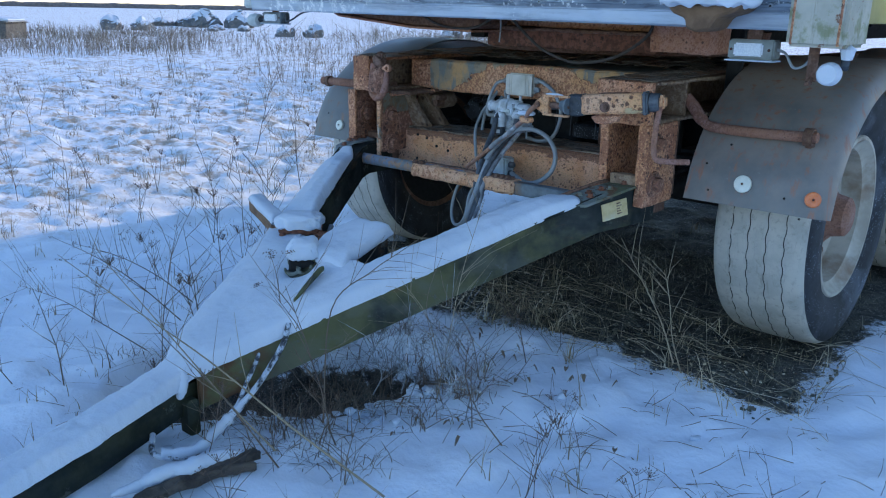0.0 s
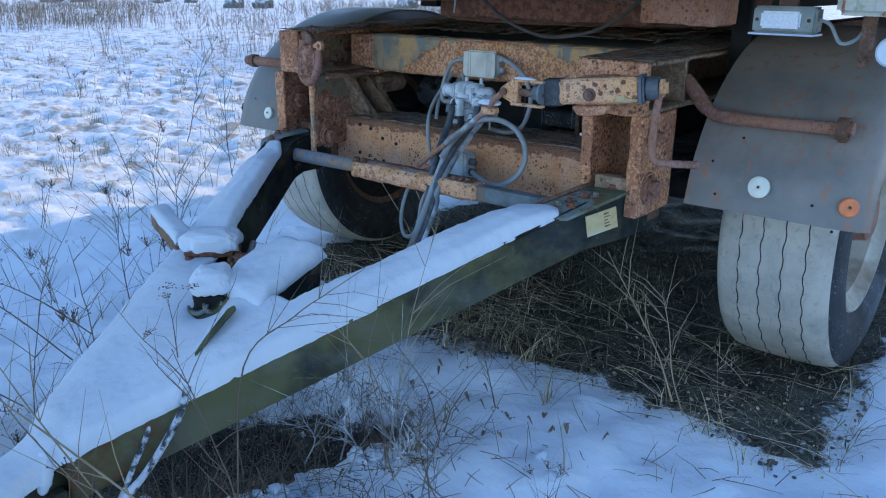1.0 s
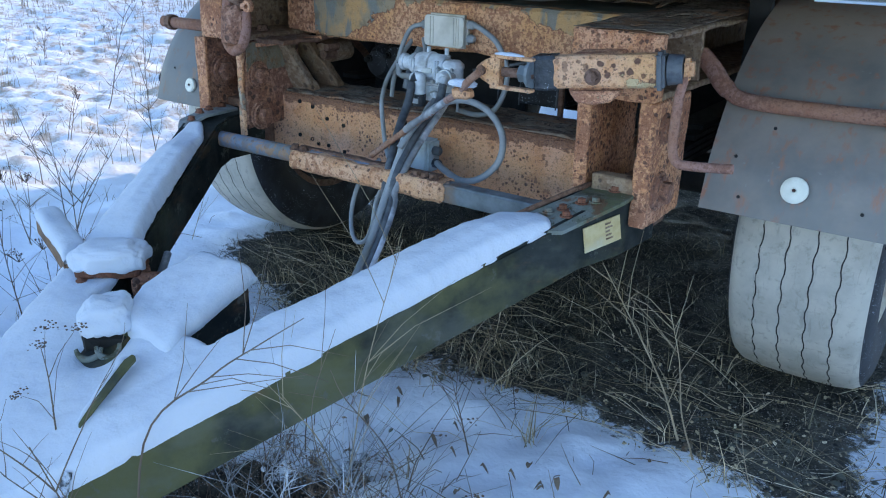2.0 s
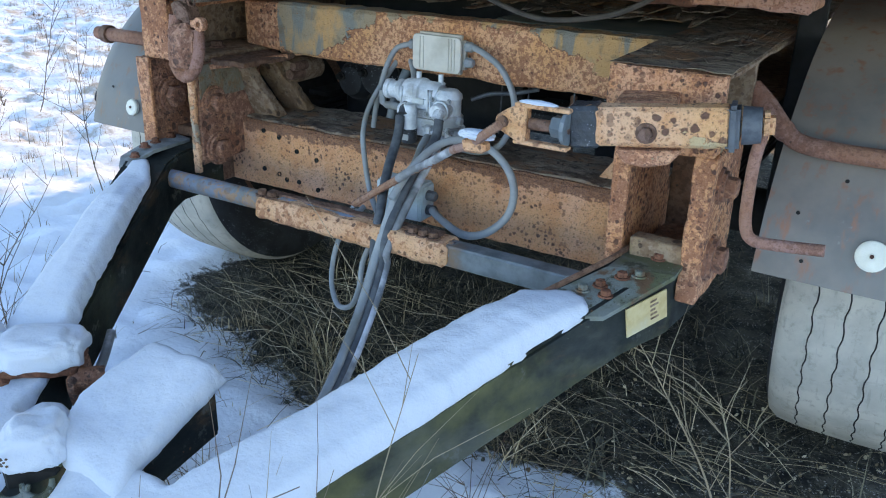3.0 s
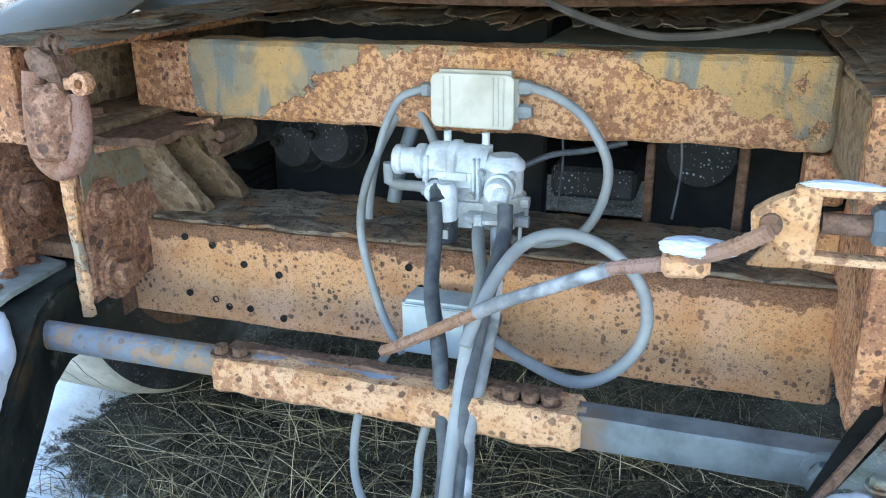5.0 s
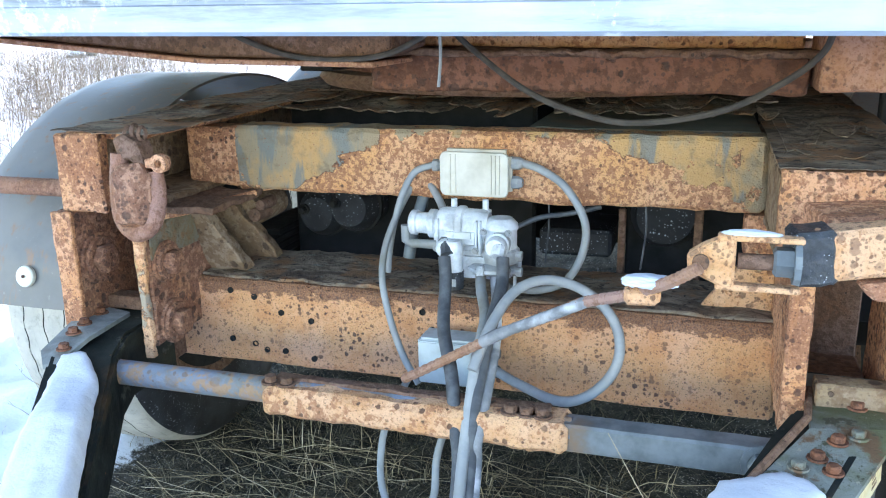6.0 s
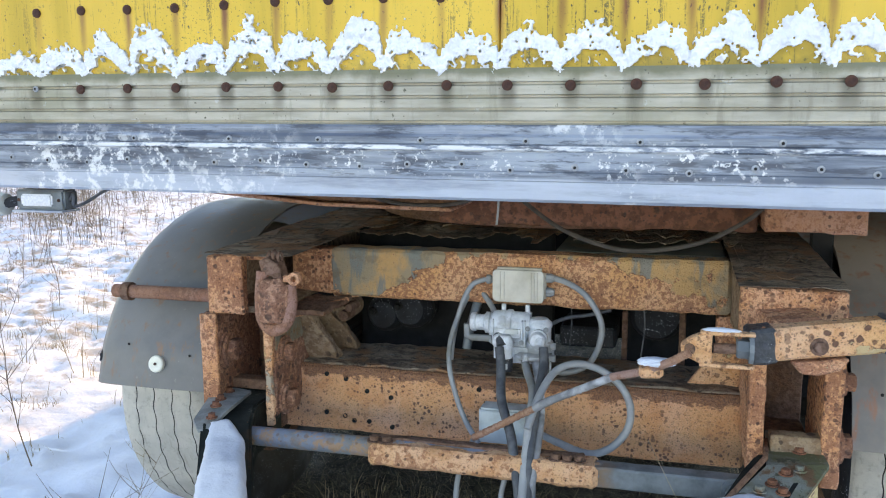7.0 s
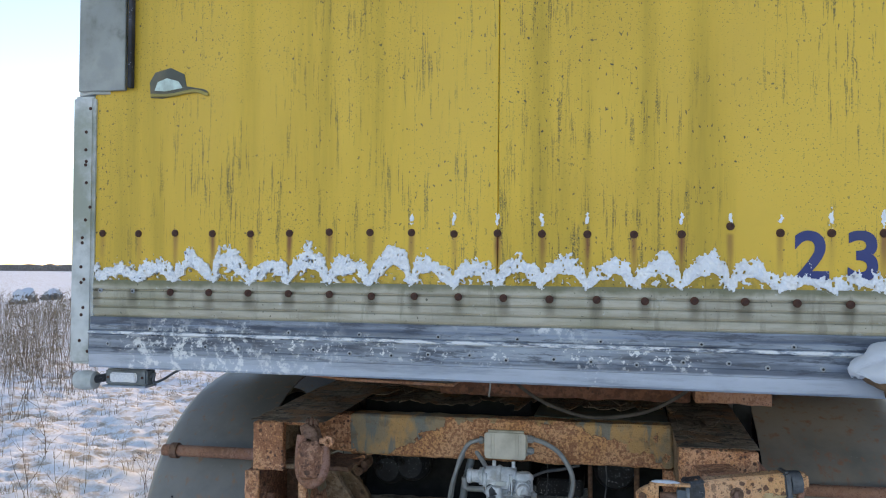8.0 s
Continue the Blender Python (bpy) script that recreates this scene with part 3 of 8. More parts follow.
WHITE_REFLEX = plain("white_reflector", (0.80, 0.80, 0.70), (0.70, 0.70, 0.60), 60, 0.3, 0, 0.3)
ORANGE_REFLEX = plain("orange_reflector", (0.78, 0.23, 0.075), (0.65, 0.18, 0.06), 60, 0.3, 0, 0.3)
LAMP_LENS = plain("clear_lens", (0.80, 0.82, 0.84), (0.66, 0.68, 0.72), 200, 0.2, 0, 0.6)
LABEL = plain("yellowed_label", (0.62, 0.50, 0.25), (0.50, 0.37, 0.16), 26, 0.6, 0, 0.1, (0.60, 0.55, 0.38))
BLUE_INK = plain("blue_lettering", (0.010, 0.028, 0.15), (0.016, 0.038, 0.18), 20, 0.5, 0, 0.1, (0.03, 0.045, 0.12))
BROWN_WOOD = plain("brown_board", (0.20, 0.115, 0.058), (0.13, 0.075, 0.04), 16, 0.8, 0, 0.5)
BARK_WOOD = plain("rotten_wood", (0.035, 0.028, 0.022), (0.11, 0.09, 0.07), 30, 0.9, 0, 0.8, (0.02, 0.016, 0.013))
GREY_WOOD = plain("weathered_wood", (0.14, 0.125, 0.105), (0.09, 0.08, 0.068), 16, 0.85, 0, 0.5)


def grass_material(name, a, b, c):
    """Blades differ one from the next: dark, middling and pale ones."""
    m = Nodes(name, 0.9)
    g = m.nt.nodes.new("ShaderNodeNewGeometry").outputs["Random Per Island"]
    col = m.mix(m.span(g, 0.15, 0.75), a, b)
    return m.finish(m.mix(m.span(g, 0.80, 0.95), col, c))


GRASS = grass_material("olive_brown_grass", (0.028, 0.027, 0.020), (0.175, 0.155, 0.100), (0.40, 0.35, 0.245))
PALE_GRASS = grass_material("pale_straw", (0.20, 0.155, 0.085), (0.54, 0.44, 0.27), (0.72, 0.63, 0.44))
STRAW = plain("straw", (0.37, 0.30, 0.195), (0.23, 0.18, 0.115), 3, 0.85, 0, 0.1)
TWIG = plain("dry_stem", (0.115, 0.080, 0.056), (0.19, 0.145, 0.10), 4, 0.85, 0, 0.2)
SEED = plain("seed_head", (0.085, 0.055, 0.038), (0.15, 0.10, 0.065), 40, 0.9, 0, 0.4)
BRUSH = grass_material("far_brush", (0.12, 0.10, 0.078), (0.34, 0.265, 0.185), (0.46, 0.44, 0.37))
STONE = plain("grey_boulder", (0.20, 0.195, 0.19), (0.12, 0.118, 0.115), 3, 0.85, 0, 0.5)
WOODLAND = plain("far_woodland", (0.20, 0.175, 0.165), (0.12, 0.105, 0.10), 1.5, 0.95, 0, 0.1)
SIDE_SHEET = plain("trailer_side_sheet", (0.50, 0.40, 0.10), (0.44, 0.35, 0.09), 3, 0.5, 0, 0.1, (0.26, 0.22, 0.08))

# ---- ground, far woods ----


def bare_amount(x, y):
    """How free of snow the ground is: the strip sheltered by the trailer, with a ragged front edge."""
    edge = -0.10 + 0.10 * fbm(x * 1.3, 3.0)
    if x < -0.3:
        edge += 0.25 * (-0.3 - x)
    front = (y - edge) / 0.30
    side = min(x + 1.15, 1.24 + 0.12 * fbm(y * 2, 8.0) - x) / 0.22
    return max(0.0, min(1.0, max(0.5 + min(front, side), hollow(x, y))))


def hollow(x, y):
    """The scoured hollow that runs along under the drawbar."""
    u, v = (x + 0.13) * 0.5 + (y + 1.135) * 0.866, (x + 0.13) * 0.866 - (y + 1.135) * 0.5
    return 1.1 - 0.5 * (v / (0.195 if v > 0 else 0.20)) ** 2 - 0.5 * (u / (0.58 if u > 0 else 0.42)) ** 2 + 0.40 * fbm(x * 7, y * 7, 3.0)


def ground_height(x, y):
    far = math.hypot(x, y)
    h = 0.035 * fbm(x * 0.9, y * 0.9) + 0.016 * fbm(x * 3.1, y * 3.1, 5.0)
    b = bare_amount(x, y)
    h -= 0.02 + 0.035 * b + 0.13 * max(0.0, min(1.0, hollow(x, y) * 1.1))
    h += (0.028 * fbm(x * 6, y * 6, 2.0) + 0.020 * fbm(x * 15, y * 15, 4.0)) * (1 - 0.4 * b)
    fine = max(0.0, min(1.0, 1.6 - far / 14))
    h *= fine
    if x < -2.2:
        k = min(1.0, (-2.2 - x) / 1.2)
        h += k * (0.05 * fbm(x * 0.5, y * 0.5, 9.0) + 0.026 * fbm(x * 1.1 + y * 0.6, y * 2.0 - x * 1.0, 12.0) + 0.015 * fbm(x * 2.2 + y, y * 5.0 - x * 2.6, 14.0) + 0.010 * fbm(x * 5.0 + y * 2, y * 9.0 - x * 5, 15.0)) + 0.10 * min(1.0, (-2.2 - x) / 4.0)
    if far > 40:
        h *= 40 / far
    return h


def axis_steps(lo, hi, step, reach, grow=1.17):
    near = [lo + step * i for i in range(int((hi - lo) / step) + 1)]
    d, a, left, right = step, near[-1], [], []
    while a < reach:
        d *= grow
        a += d
        right.append(a)
    d, a = step, near[0]
    while a > -reach:
        d *= grow
        a -= d
        left.append(a)
    return left[::-1] + near + right


GX = axis_steps(-8.0, 6.0, 0.045, 1600, 1.10)
GY = axis_steps(-6.0, 7.0, 0.045, 1600, 1.10)
gv, gb = [], []
for gy in GY:
    for gx in GX:
        gv.append((gx, gy, ground_height(gx, gy)))
        gb.append(bare_amount(gx, gy))
nx = len(GX)
gf = [(j * nx + i, j * nx + i + 1, (j + 1) * nx + i + 1, (j + 1) * nx + i) for j in range(len(GY) - 1) for i in range(nx - 1)]
ground = from_arrays("ground", gv, gf, GROUND)
attr = ground.data.attributes.new("bare", "FLOAT", "POINT")
attr.data.foreach_set("value", gb)
ground.data.polygons.foreach_set("use_smooth", [True] * len(ground.data.polygons))
tagged(ground, "uneven snow with dark bare soil under the trailer", "ground", kind="structure")

# a low line of scrub all along the horizon
wv, wf = [], []
N = 900
for i in range(N + 1):
    a = i / N * math.tau
    r = 150 + 140 * max(0.0, min(1.0, (a - 2.09) / 0.35))
    h = 1.50 + 0.16 * fbm(a * 9, 0.5) + 0.30 * fbm(a * 160, 2.0)
    for k, (rr, hh) in enumerate(((r, -1), (r, h * 0.8), (r + 3, h), (r + 9, h * 0.8), (r + 9, -1))):
        wv.append((rr * math.cos(a), rr * math.sin(a), hh))
for i in range(N):
    for k in range(4):
        wf.append((i * 5 + k, (i + 1) * 5 + k, (i + 1) * 5 + k + 1, i * 5 + k + 1))
woods = from_arrays("far_scrub", wv, wf, WOODLAND)
tagged(woods, "low bare winter scrub along the horizon", "scrub", kind="stuff")

# ---- the trailer's box body ----
BODY_TILT = 0.55
trailer = thing("box_trailer_body", "weathered yellow box trailer with alloy rails and rusty rivets", "trailer")
XL, XR, FRONT, REAR, FLOOR, ROOF = -1.215, 1.36, -0.432, 7.6, 1.215, 3.95

for x0, x1 in ((-1.15, 0.0490), (0.0505, 1.225)):
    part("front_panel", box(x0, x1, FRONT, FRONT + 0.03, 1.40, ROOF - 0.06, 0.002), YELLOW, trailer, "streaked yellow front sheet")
part("side_wall", box(XL, XL + 0.03, FRONT + 0.05, REAR, FLOOR, ROOF), SIDE_SHEET, trailer)
part("side_wall", box(XR - 0.03, XR, FRONT + 0.05, REAR, FLOOR, ROOF), SIDE_SHEET, trailer)
part("rear_wall", box(XL, XR, REAR, REAR + 0.04, FLOOR, ROOF), SIDE_SHEET, trailer)
part("roof", box(XL - 0.005, XR + 0.005, FRONT - 0.01, REAR + 0.05, ROOF, ROOF + 0.05), POST, trailer, "pale flat roof")
part("floor_board", box(XL + 0.03, XR - 0.03, FRONT + 0.04, REAR, FLOOR + 0.03, FLOOR + 0.07), BROWN_WOOD, trailer, "brown underside of the floor")

# ribbed kick panel and plain bottom rail, each drawn through along the front
ribs = [(-0.424, 1.447), (-0.440, 1.447)]
zr = 1.438
for i in range(4):
    ribs += [(-0.4425, zr), (-0.4425, zr - 0.0165), (-0.4350, zr - 0.0175), (-0.4350, zr - 0.0215)]
    zr -= 0.0245
ribs += [(-0.4425, zr), (-0.424, zr)]


def drawn_profile(profile, x0, x1, parts_=1):
    bm = bmesh.new()
    n = max(1, parts_)
    rows = []
    for i in range(n + 1):
        x = x0 + (x1 - x0) * i / n
        rows.append([bm.verts.new((x, y, z)) for y, z in profile])
    m_ = len(profile)
    for a, b in zip(rows, rows[1:]):
        for k in range(m_):
            bm.faces.new((a[k], a[(k + 1) % m_], b[(k + 1) % m_], b[k]))
    bm.faces.new(rows[0])
    bm.faces.new(list(reversed(rows[-1])))
    return bm


part("kick_panel", drawn_profile(ribs, -1.14, 1.215, 8), KICK, trailer, "ribbed off-white alloy strip stained green")
lip = [(-0.420, 1.3395), (-0.4445, 1.3395), (-0.4455, 1.336), (-0.4445, 1.322), (-0.447, 1.316), (-0.447, 1.303), (-0.456, 1.300), (-0.4575, 1.292), (-0.451, 1.288), (-0.4515, 1.252), (-0.4535, 1.250), (-0.4535, 1.234), (-0.4520, 1.232), (-0.4500, 1.198), (-0.446, 1.1925), (-0.40, 1.1925), (-0.40, 1.199), (-0.420, 1.202)]
part("bottom_rail", drawn_profile(lip, -1.145, 1.215, 10), RAIL, trailer, "dull blue-grey alloy rail with chalky corrosion and a painted-in reflection low down")

# corner posts
part("corner_post", box(-1.215, -1.142, -0.446, -0.33, 1.20, 1.985, 0.008, seg=3), POST, trailer, "chalky white corner post full of rivet holes")
part("corner_post", prism([(-1.212, -0.42), (-1.15, -0.445), (-1.10, -0.434), (-1.10, -0.33), (-1.212, -0.33)], 1.99, 3.9, "z"), POST, trailer)
part("patch_sheet", box(-1.195, -1.044, -0.4485, -0.434, 1.998, 3.4, 0.002), PATCH, trailer, "bare grey sheet patch on the corner")
part("patch_edge", box(-1.033, -1.020, -0.4535, -0.4350, 2.004, 3.4, 0.002), SIDEWALL, trailer, "dark sealing strip")
part("corner_post", box(1.225, 1.372, -0.508, -0.32, 1.155, 3.9, 0.010, seg=3), CREAM_POST, trailer, "off-white corner post with rust and green algae")
for xa in (1.236, 1.352):
    part("post_seam", box(xa, xa + 0.006, -0.5105, -0.50, 1.16, 2.4, 0.002), RUST_PLATE, trailer)
part("gutter_shield", tube([(-1.222, -0.38, 1.20), (-1.222, -0.38, 1.97)], 0.012, 8), POST, trailer)


def rivet_mesh(r, h, sides=14):
    bm = turned([(0, r), (-h * 0.45, r * 0.96), (-h * 0.85, r * 0.62), (-h * 0.95, r * 0.42), (-h, 0.0)], (0, 0, 0), "y", sides)
    me = bpy.data.meshes.new("rivet")
    bmesh.ops.recalc_face_normals(bm, faces=bm.faces)
    bm.to_mesh(me)
    bm.free()
    return me


def rivet(me, x, y, z, parent):
    ob = new("rivet", me)
    ob.parent = parent
    ob.location = (x, y, z)
    return ob


BIG_RIVET, SMALL_RIVET, POST_RIVET = rivet_mesh(0.0105, 0.006), rivet_mesh(0.007, 0.004, 10), rivet_mesh(0.005, 0.003, 10)
BIG_RIVET.materials.append(RIVET_RUST)
SMALL_RIVET.materials.append(RIVET_ALLOY)
POST_RIVET.materials.append(RIVET_RUST)
SMALL_RIVET.materials.append(GROOVE_SHADE_BLACK)
for p in SMALL_RIVET.polygons:
    p.material_index = 1 if math.hypot(p.center.x, p.center.z) < 0.0032 else 0
rnd = random.Random(4)
for k in range(20):
    x = -1.118 + 0.1167 * k
    z = 1.584 + rnd.uniform(-0.003, 0.003) + (0.016 if k == 15 else 0)
    rivet(BIG_RIVET, x, FRONT - 0.0005, z, trailer)
for k in range(18):
    x = -0.891 + 0.1198 * k
    rivet(BIG_RIVET, x, -0.4425, 1.4145 + rnd.uniform(-0.002, 0.002), trailer)
for x in (-1.115, -1.01):
    rivet(SMALL_RIVET, x, -0.4425, 1.4155, trailer)
for k in range(22):
    rivet(SMALL_RIVET, -1.09 + 0.107 * k + rnd.uniform(-0.012, 0.012), -0.4515, 1.259 + rnd.uniform(-0.006, 0.006), trailer)
    if k % 2:
        rivet(SMALL_RIVET, -1.06 + 0.107 * k + rnd.uniform(-0.02, 0.02), -0.4470, 1.309, trailer)
for k in range(17):
    rivet(POST_RIVET, -1.166 + rnd.uniform(-0.014, 0.014), -0.446, 1.245 + k * 0.043 + rnd.uniform(-0.022, 0.022), trailer)

# a torn place in the yellow sheet, with the fibre showing
tear = prism([(-0.968, 1.975), (-0.972, 2.02), (-0.955, 2.048), (-0.905, 2.060), (-0.862, 2.040), (-0.855, 2.005), (-0.80, 1.995), (-0.785, 1.985), (-0.86, 1.984), (-0.93, 1.972)], FRONT - 0.0025, FRONT + 0.001, "y", 0.0008)
part("torn_edge", tear, RIB_GREEN, trailer, "ragged grey edge of a tear in the sheet")
part("torn_fibre", prism([(-0.955, 1.995), (-0.945, 2.020), (-0.915, 2.030), (-0.880, 2.020), (-0.866, 2.000), (-0.92, 1.992)], FRONT - 0.005, FRONT - 0.002, "y", 0.0008), FOAM, trailer, "pale green fibre inside the tear")
part("torn_strip", tube(spline([(-0.965, FRONT - 0.004, 1.982), (-0.90, FRONT - 0.007, 1.980), (-0.83, FRONT - 0.006, 1.990), (-0.785, FRONT - 0.003, 1.978)], 5), 0.005, 6), SIDE_SHEET, trailer)

# blue numerals painted on the sheet
for text, x in (("2", 0.785), ("3", 0.901)):
    cu = bpy.data.curves.new("numeral", "FONT")
    cu.body, cu.size, cu.extrude, cu.offset = text, 0.165, 0.0006, 0.0042
    tmp = bpy.data.objects.new("numeral", cu)
    dg = bpy.context.evaluated_depsgraph_get()
    me = bpy.data.meshes.new_from_object(tmp.evaluated_get(dg))
    bpy.data.objects.remove(tmp)
    me.transform(Matrix.Translation((x - 0.006, FRONT - 0.0018, 1.474)) @ Matrix.Rotation(radians(90), 4, "X"))
    me.materials.clear()
    part_mesh("numeral", me, BLUE_INK, trailer, "painted blue numeral %s" % text)

# rusty bearers under the floor, some near-black with the shade painted in
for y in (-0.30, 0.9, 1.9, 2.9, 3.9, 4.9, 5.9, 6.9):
    part("cross_bearer", box(-1.0, 1.05, y, y + 0.08, FLOOR - 0.02, FLOOR + 0.03), GROOVE_SHADE_BLACK, trailer)
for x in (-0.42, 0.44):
    part("chassis_rail", box(x - 0.04, x + 0.04, 0.25, 7.3, FLOOR - 0.115, FLOOR + 0.025), GROOVE_SHADE_BLACK, trailer)
part("bolster", prism([(-0.93, 1.197), (-0.90, 1.186), (-0.45, 1.150), (-0.13, 1.146), (-0.09, 1.165), (-0.09, 1.20)], -0.14, 0.04, "y", 0.004), RUST_DARK, trailer, "tapered dark rusted bearer under the floor")
part("bolster_flange", prism([(-0.935, 1.194), (-0.90, 1.183), (-0.45, 1.147), (-0.12, 1.143), (-0.12, 1.134), (-0.45, 1.138), (-0.90, 1.173), (-0.935, 1.184)], -0.155, 0.05, "y", 0.002), RUST_SALMON, trailer, "orange-brown flange of the bearer")
smooth(part("bolster", rough_box(0.585, 0.80, -0.02, 0.16, 1.095, 1.20, 0.016, 0.004), RUST_SALMON, trailer, "salmon-rusted bearer block"))
smooth(part("bolster", rough_box(-0.21, 0.575, 0.06, 0.14, 1.080, 1.15, 0.014, 0.006), RUST_FRAME, trailer, "red-rusted cross plate above the turntable"))
smooth(part("bolster_flange", rough_box(-0.235, 0.60, 0.02, 0.16, 1.146, 1.158, 0.012, 0.006), RUST_DARK, trailer, "dark scaled flange"))
smooth(part("bolster", rough_box(-0.20, 0.57, 0.09, 0.16, 1.160, 1.20, 0.016, 0.005), RUST_SLEEVE, trailer, "ochre-brown web above the flange"))
smooth(part("conduit", tube(spline([(-0.03, -0.03, 1.205), (0.015, -0.03, 1.163), (0.115, -0.03, 1.091), (0.212, -0.03, 1.053), (0.306, -0.03, 1.040), (0.436, -0.03, 1.062), (0.527, -0.03, 1.108), (0.583, -0.03, 1.156), (0.60, -0.03, 1.205)], 10), 0.0056, 8), HOSE_BROWN, trailer, "sagging dusty brown cable"))
smooth(part("conduit", tube(spline([(-0.42, -0.15, 1.205), (-0.342, -0.15, 1.172), (-0.277, -0.15, 1.154), (-0.213, -0.15, 1.147), (-0.13, -0.15, 1.150), (-0.069, -0.15, 1.166), (0.0, -0.15, 1.205)], 8), 0.0050, 8), HOSE_BROWN, trailer, "shallow loop of dusty brown cable"))
part("hanging_cable", tube(spline([(-0.02, -0.1, 1.2), (-0.018, -0.1, 1.15), (-0.022, -0.1, 1.10)], 5), 0.003, 6), HOSE_GREY, trailer)
trailer.matrix_world = pose(0, 0, 0, 0, BODY_TILT, 0)

# marker lamps that hang below the front rail
def marker_lamp(x0, x1, y, z0, z1, right):
    t = thing("marker_lamp", "grey marker lamp with a clear lens below the front rail", "lamp", "marker lamps")
    part("housing", box(x0, x1, y, y + 0.05, z0, z1, 0.005, seg=2), TIE_GREY if not right else PATCH, t)
    part("lens", box(x0 + 0.018, x1 - 0.03, y - 0.006, y + 0.004, z0 + 0.010, z1 - 0.010, 0.004, seg=2), LAMP_LENS, t, "clear studded lens")
    for xs in (x0 + 0.010, x1 - 0.014):
        part("screw", turned([(0, 0.004), (-0.002, 0.004), (-0.002, 0)], (xs, y, (z0 + z1) / 2), "y", 8), RIVET_RUST, t)
    part("lip", box(x0 - 0.003, x1 + 0.003, y - 0.012, y + 0.05, z0 - 0.004, z0 + 0.001, 0.001), RAIL, t)
    part("hanger", box((x0 + x1) / 2 - 0.02, (x0 + x1) / 2 + 0.02, y + 0.02, y + 0.028, z1 - 0.002, z1 + 0.03, 0.001), RUST_DARK, t)
    return t


lamp_l = marker_lamp(-1.10, -0.965, -0.42, 1.148, 1.196, False)
part("cable", tube(spline([(-0.965, -0.40, 1.172), (-0.945, -0.41, 1.186), (-0.955, -0.40, 1.158), (-0.93, -0.39, 1.165), (-0.88, -0.37, 1.195), (-0.80, -0.36, 1.205)], 6), 0.004, 6), HOSE_BLACK, lamp_l)
part("end_cap", turned([(0.0, 0), (0, 0.026), (0.03, 0.030), (0.06, 0.026), (0.065, 0)], (-1.205, -0.40, 1.158), "x", 18), POST, lamp_l, "round white end lamp capped with snow")
part("arm", tube([(-1.15, -0.40, 1.16), (-1.10, -0.40, 1.17)], 0.012, 8), SIDEWALL, lamp_l)
lamp_r = marker_lamp(1.052, 1.182, -0.425, 1.100, 1.155, True)
part("cable", tube(spline([(1.18, -0.40, 1.13), (1.205, -0.40, 1.12), (1.225, -0.39, 1.085), (1.25, -0.38, 1.09), (1.27, -0.37, 1.12)], 6), 0.004, 6), HOSE_GREY, lamp_r)

outline = thing("outline_lamp", "snow-capped round outline lamp on a hanging bracket", "lamp")
part("bracket", box(1.265, 1.292, -0.40, -0.392, 1.05, 1.16, 0.001), RUST_DARK, outline)
part("hook", tube(spline([(1.28, -0.40, 1.06), (1.275, -0.42, 1.045), (1.29, -0.43, 1.05)], 5), 0.006, 6), RUST_DARK, outline)
part("rubber_arm", tube(spline([(1.34, -0.38, 1.16), (1.36, -0.40, 1.12), (1.365, -0.42, 1.09)], 6), 0.012, 8), SIDEWALL, outline)
part("lens", turned([(-0.026, 0), (-0.026, 0.024), (-0.018, 0.029), (0.0, 0.031), (0.02, 0.026), (0.025, 0)], (1.335, -0.43, 1.075), "y", 20), SNOW, outline, "lens white with snow")
part("cap", turned([(-0.015, 0), (-0.012, 0.014), (0.014, 0.020), (0.03, 0)], (1.372, -0.43, 1.125), "z", 12), SNOW, outline, "cap of snow")

step = thing("bumper_block", "brown rubber bumper block under a cap of snow", "bumper")
part("block", prism([(0.93, 1.245), (1.14, 1.245), (1.12, 1.225), (1.075, 1.212), (1.055, 1.180), (1.02, 1.172), (0.99, 1.182), (0.985, 1.208), (0.945, 1.222)], -0.575, -0.452, "y", 0.006), BROWN_WOOD, step)


def resampled(pts, n):
    ps = [Vector(p) for p in pts]
    run = [0.0]
    for a, b in zip(ps, ps[1:]):
        run.append(run[-1] + (b - a).length)
    out = []
    for i in range(n + 1):
        d = run[-1] * i / n
        k = max(j for j in range(len(ps) - 1) if run[j] <= d + 1e-9)
        t = (d - run[k]) / max(run[k + 1] - run[k], 1e-9)
        out.append(ps[k].lerp(ps[k + 1], min(1.0, t)))
    return out


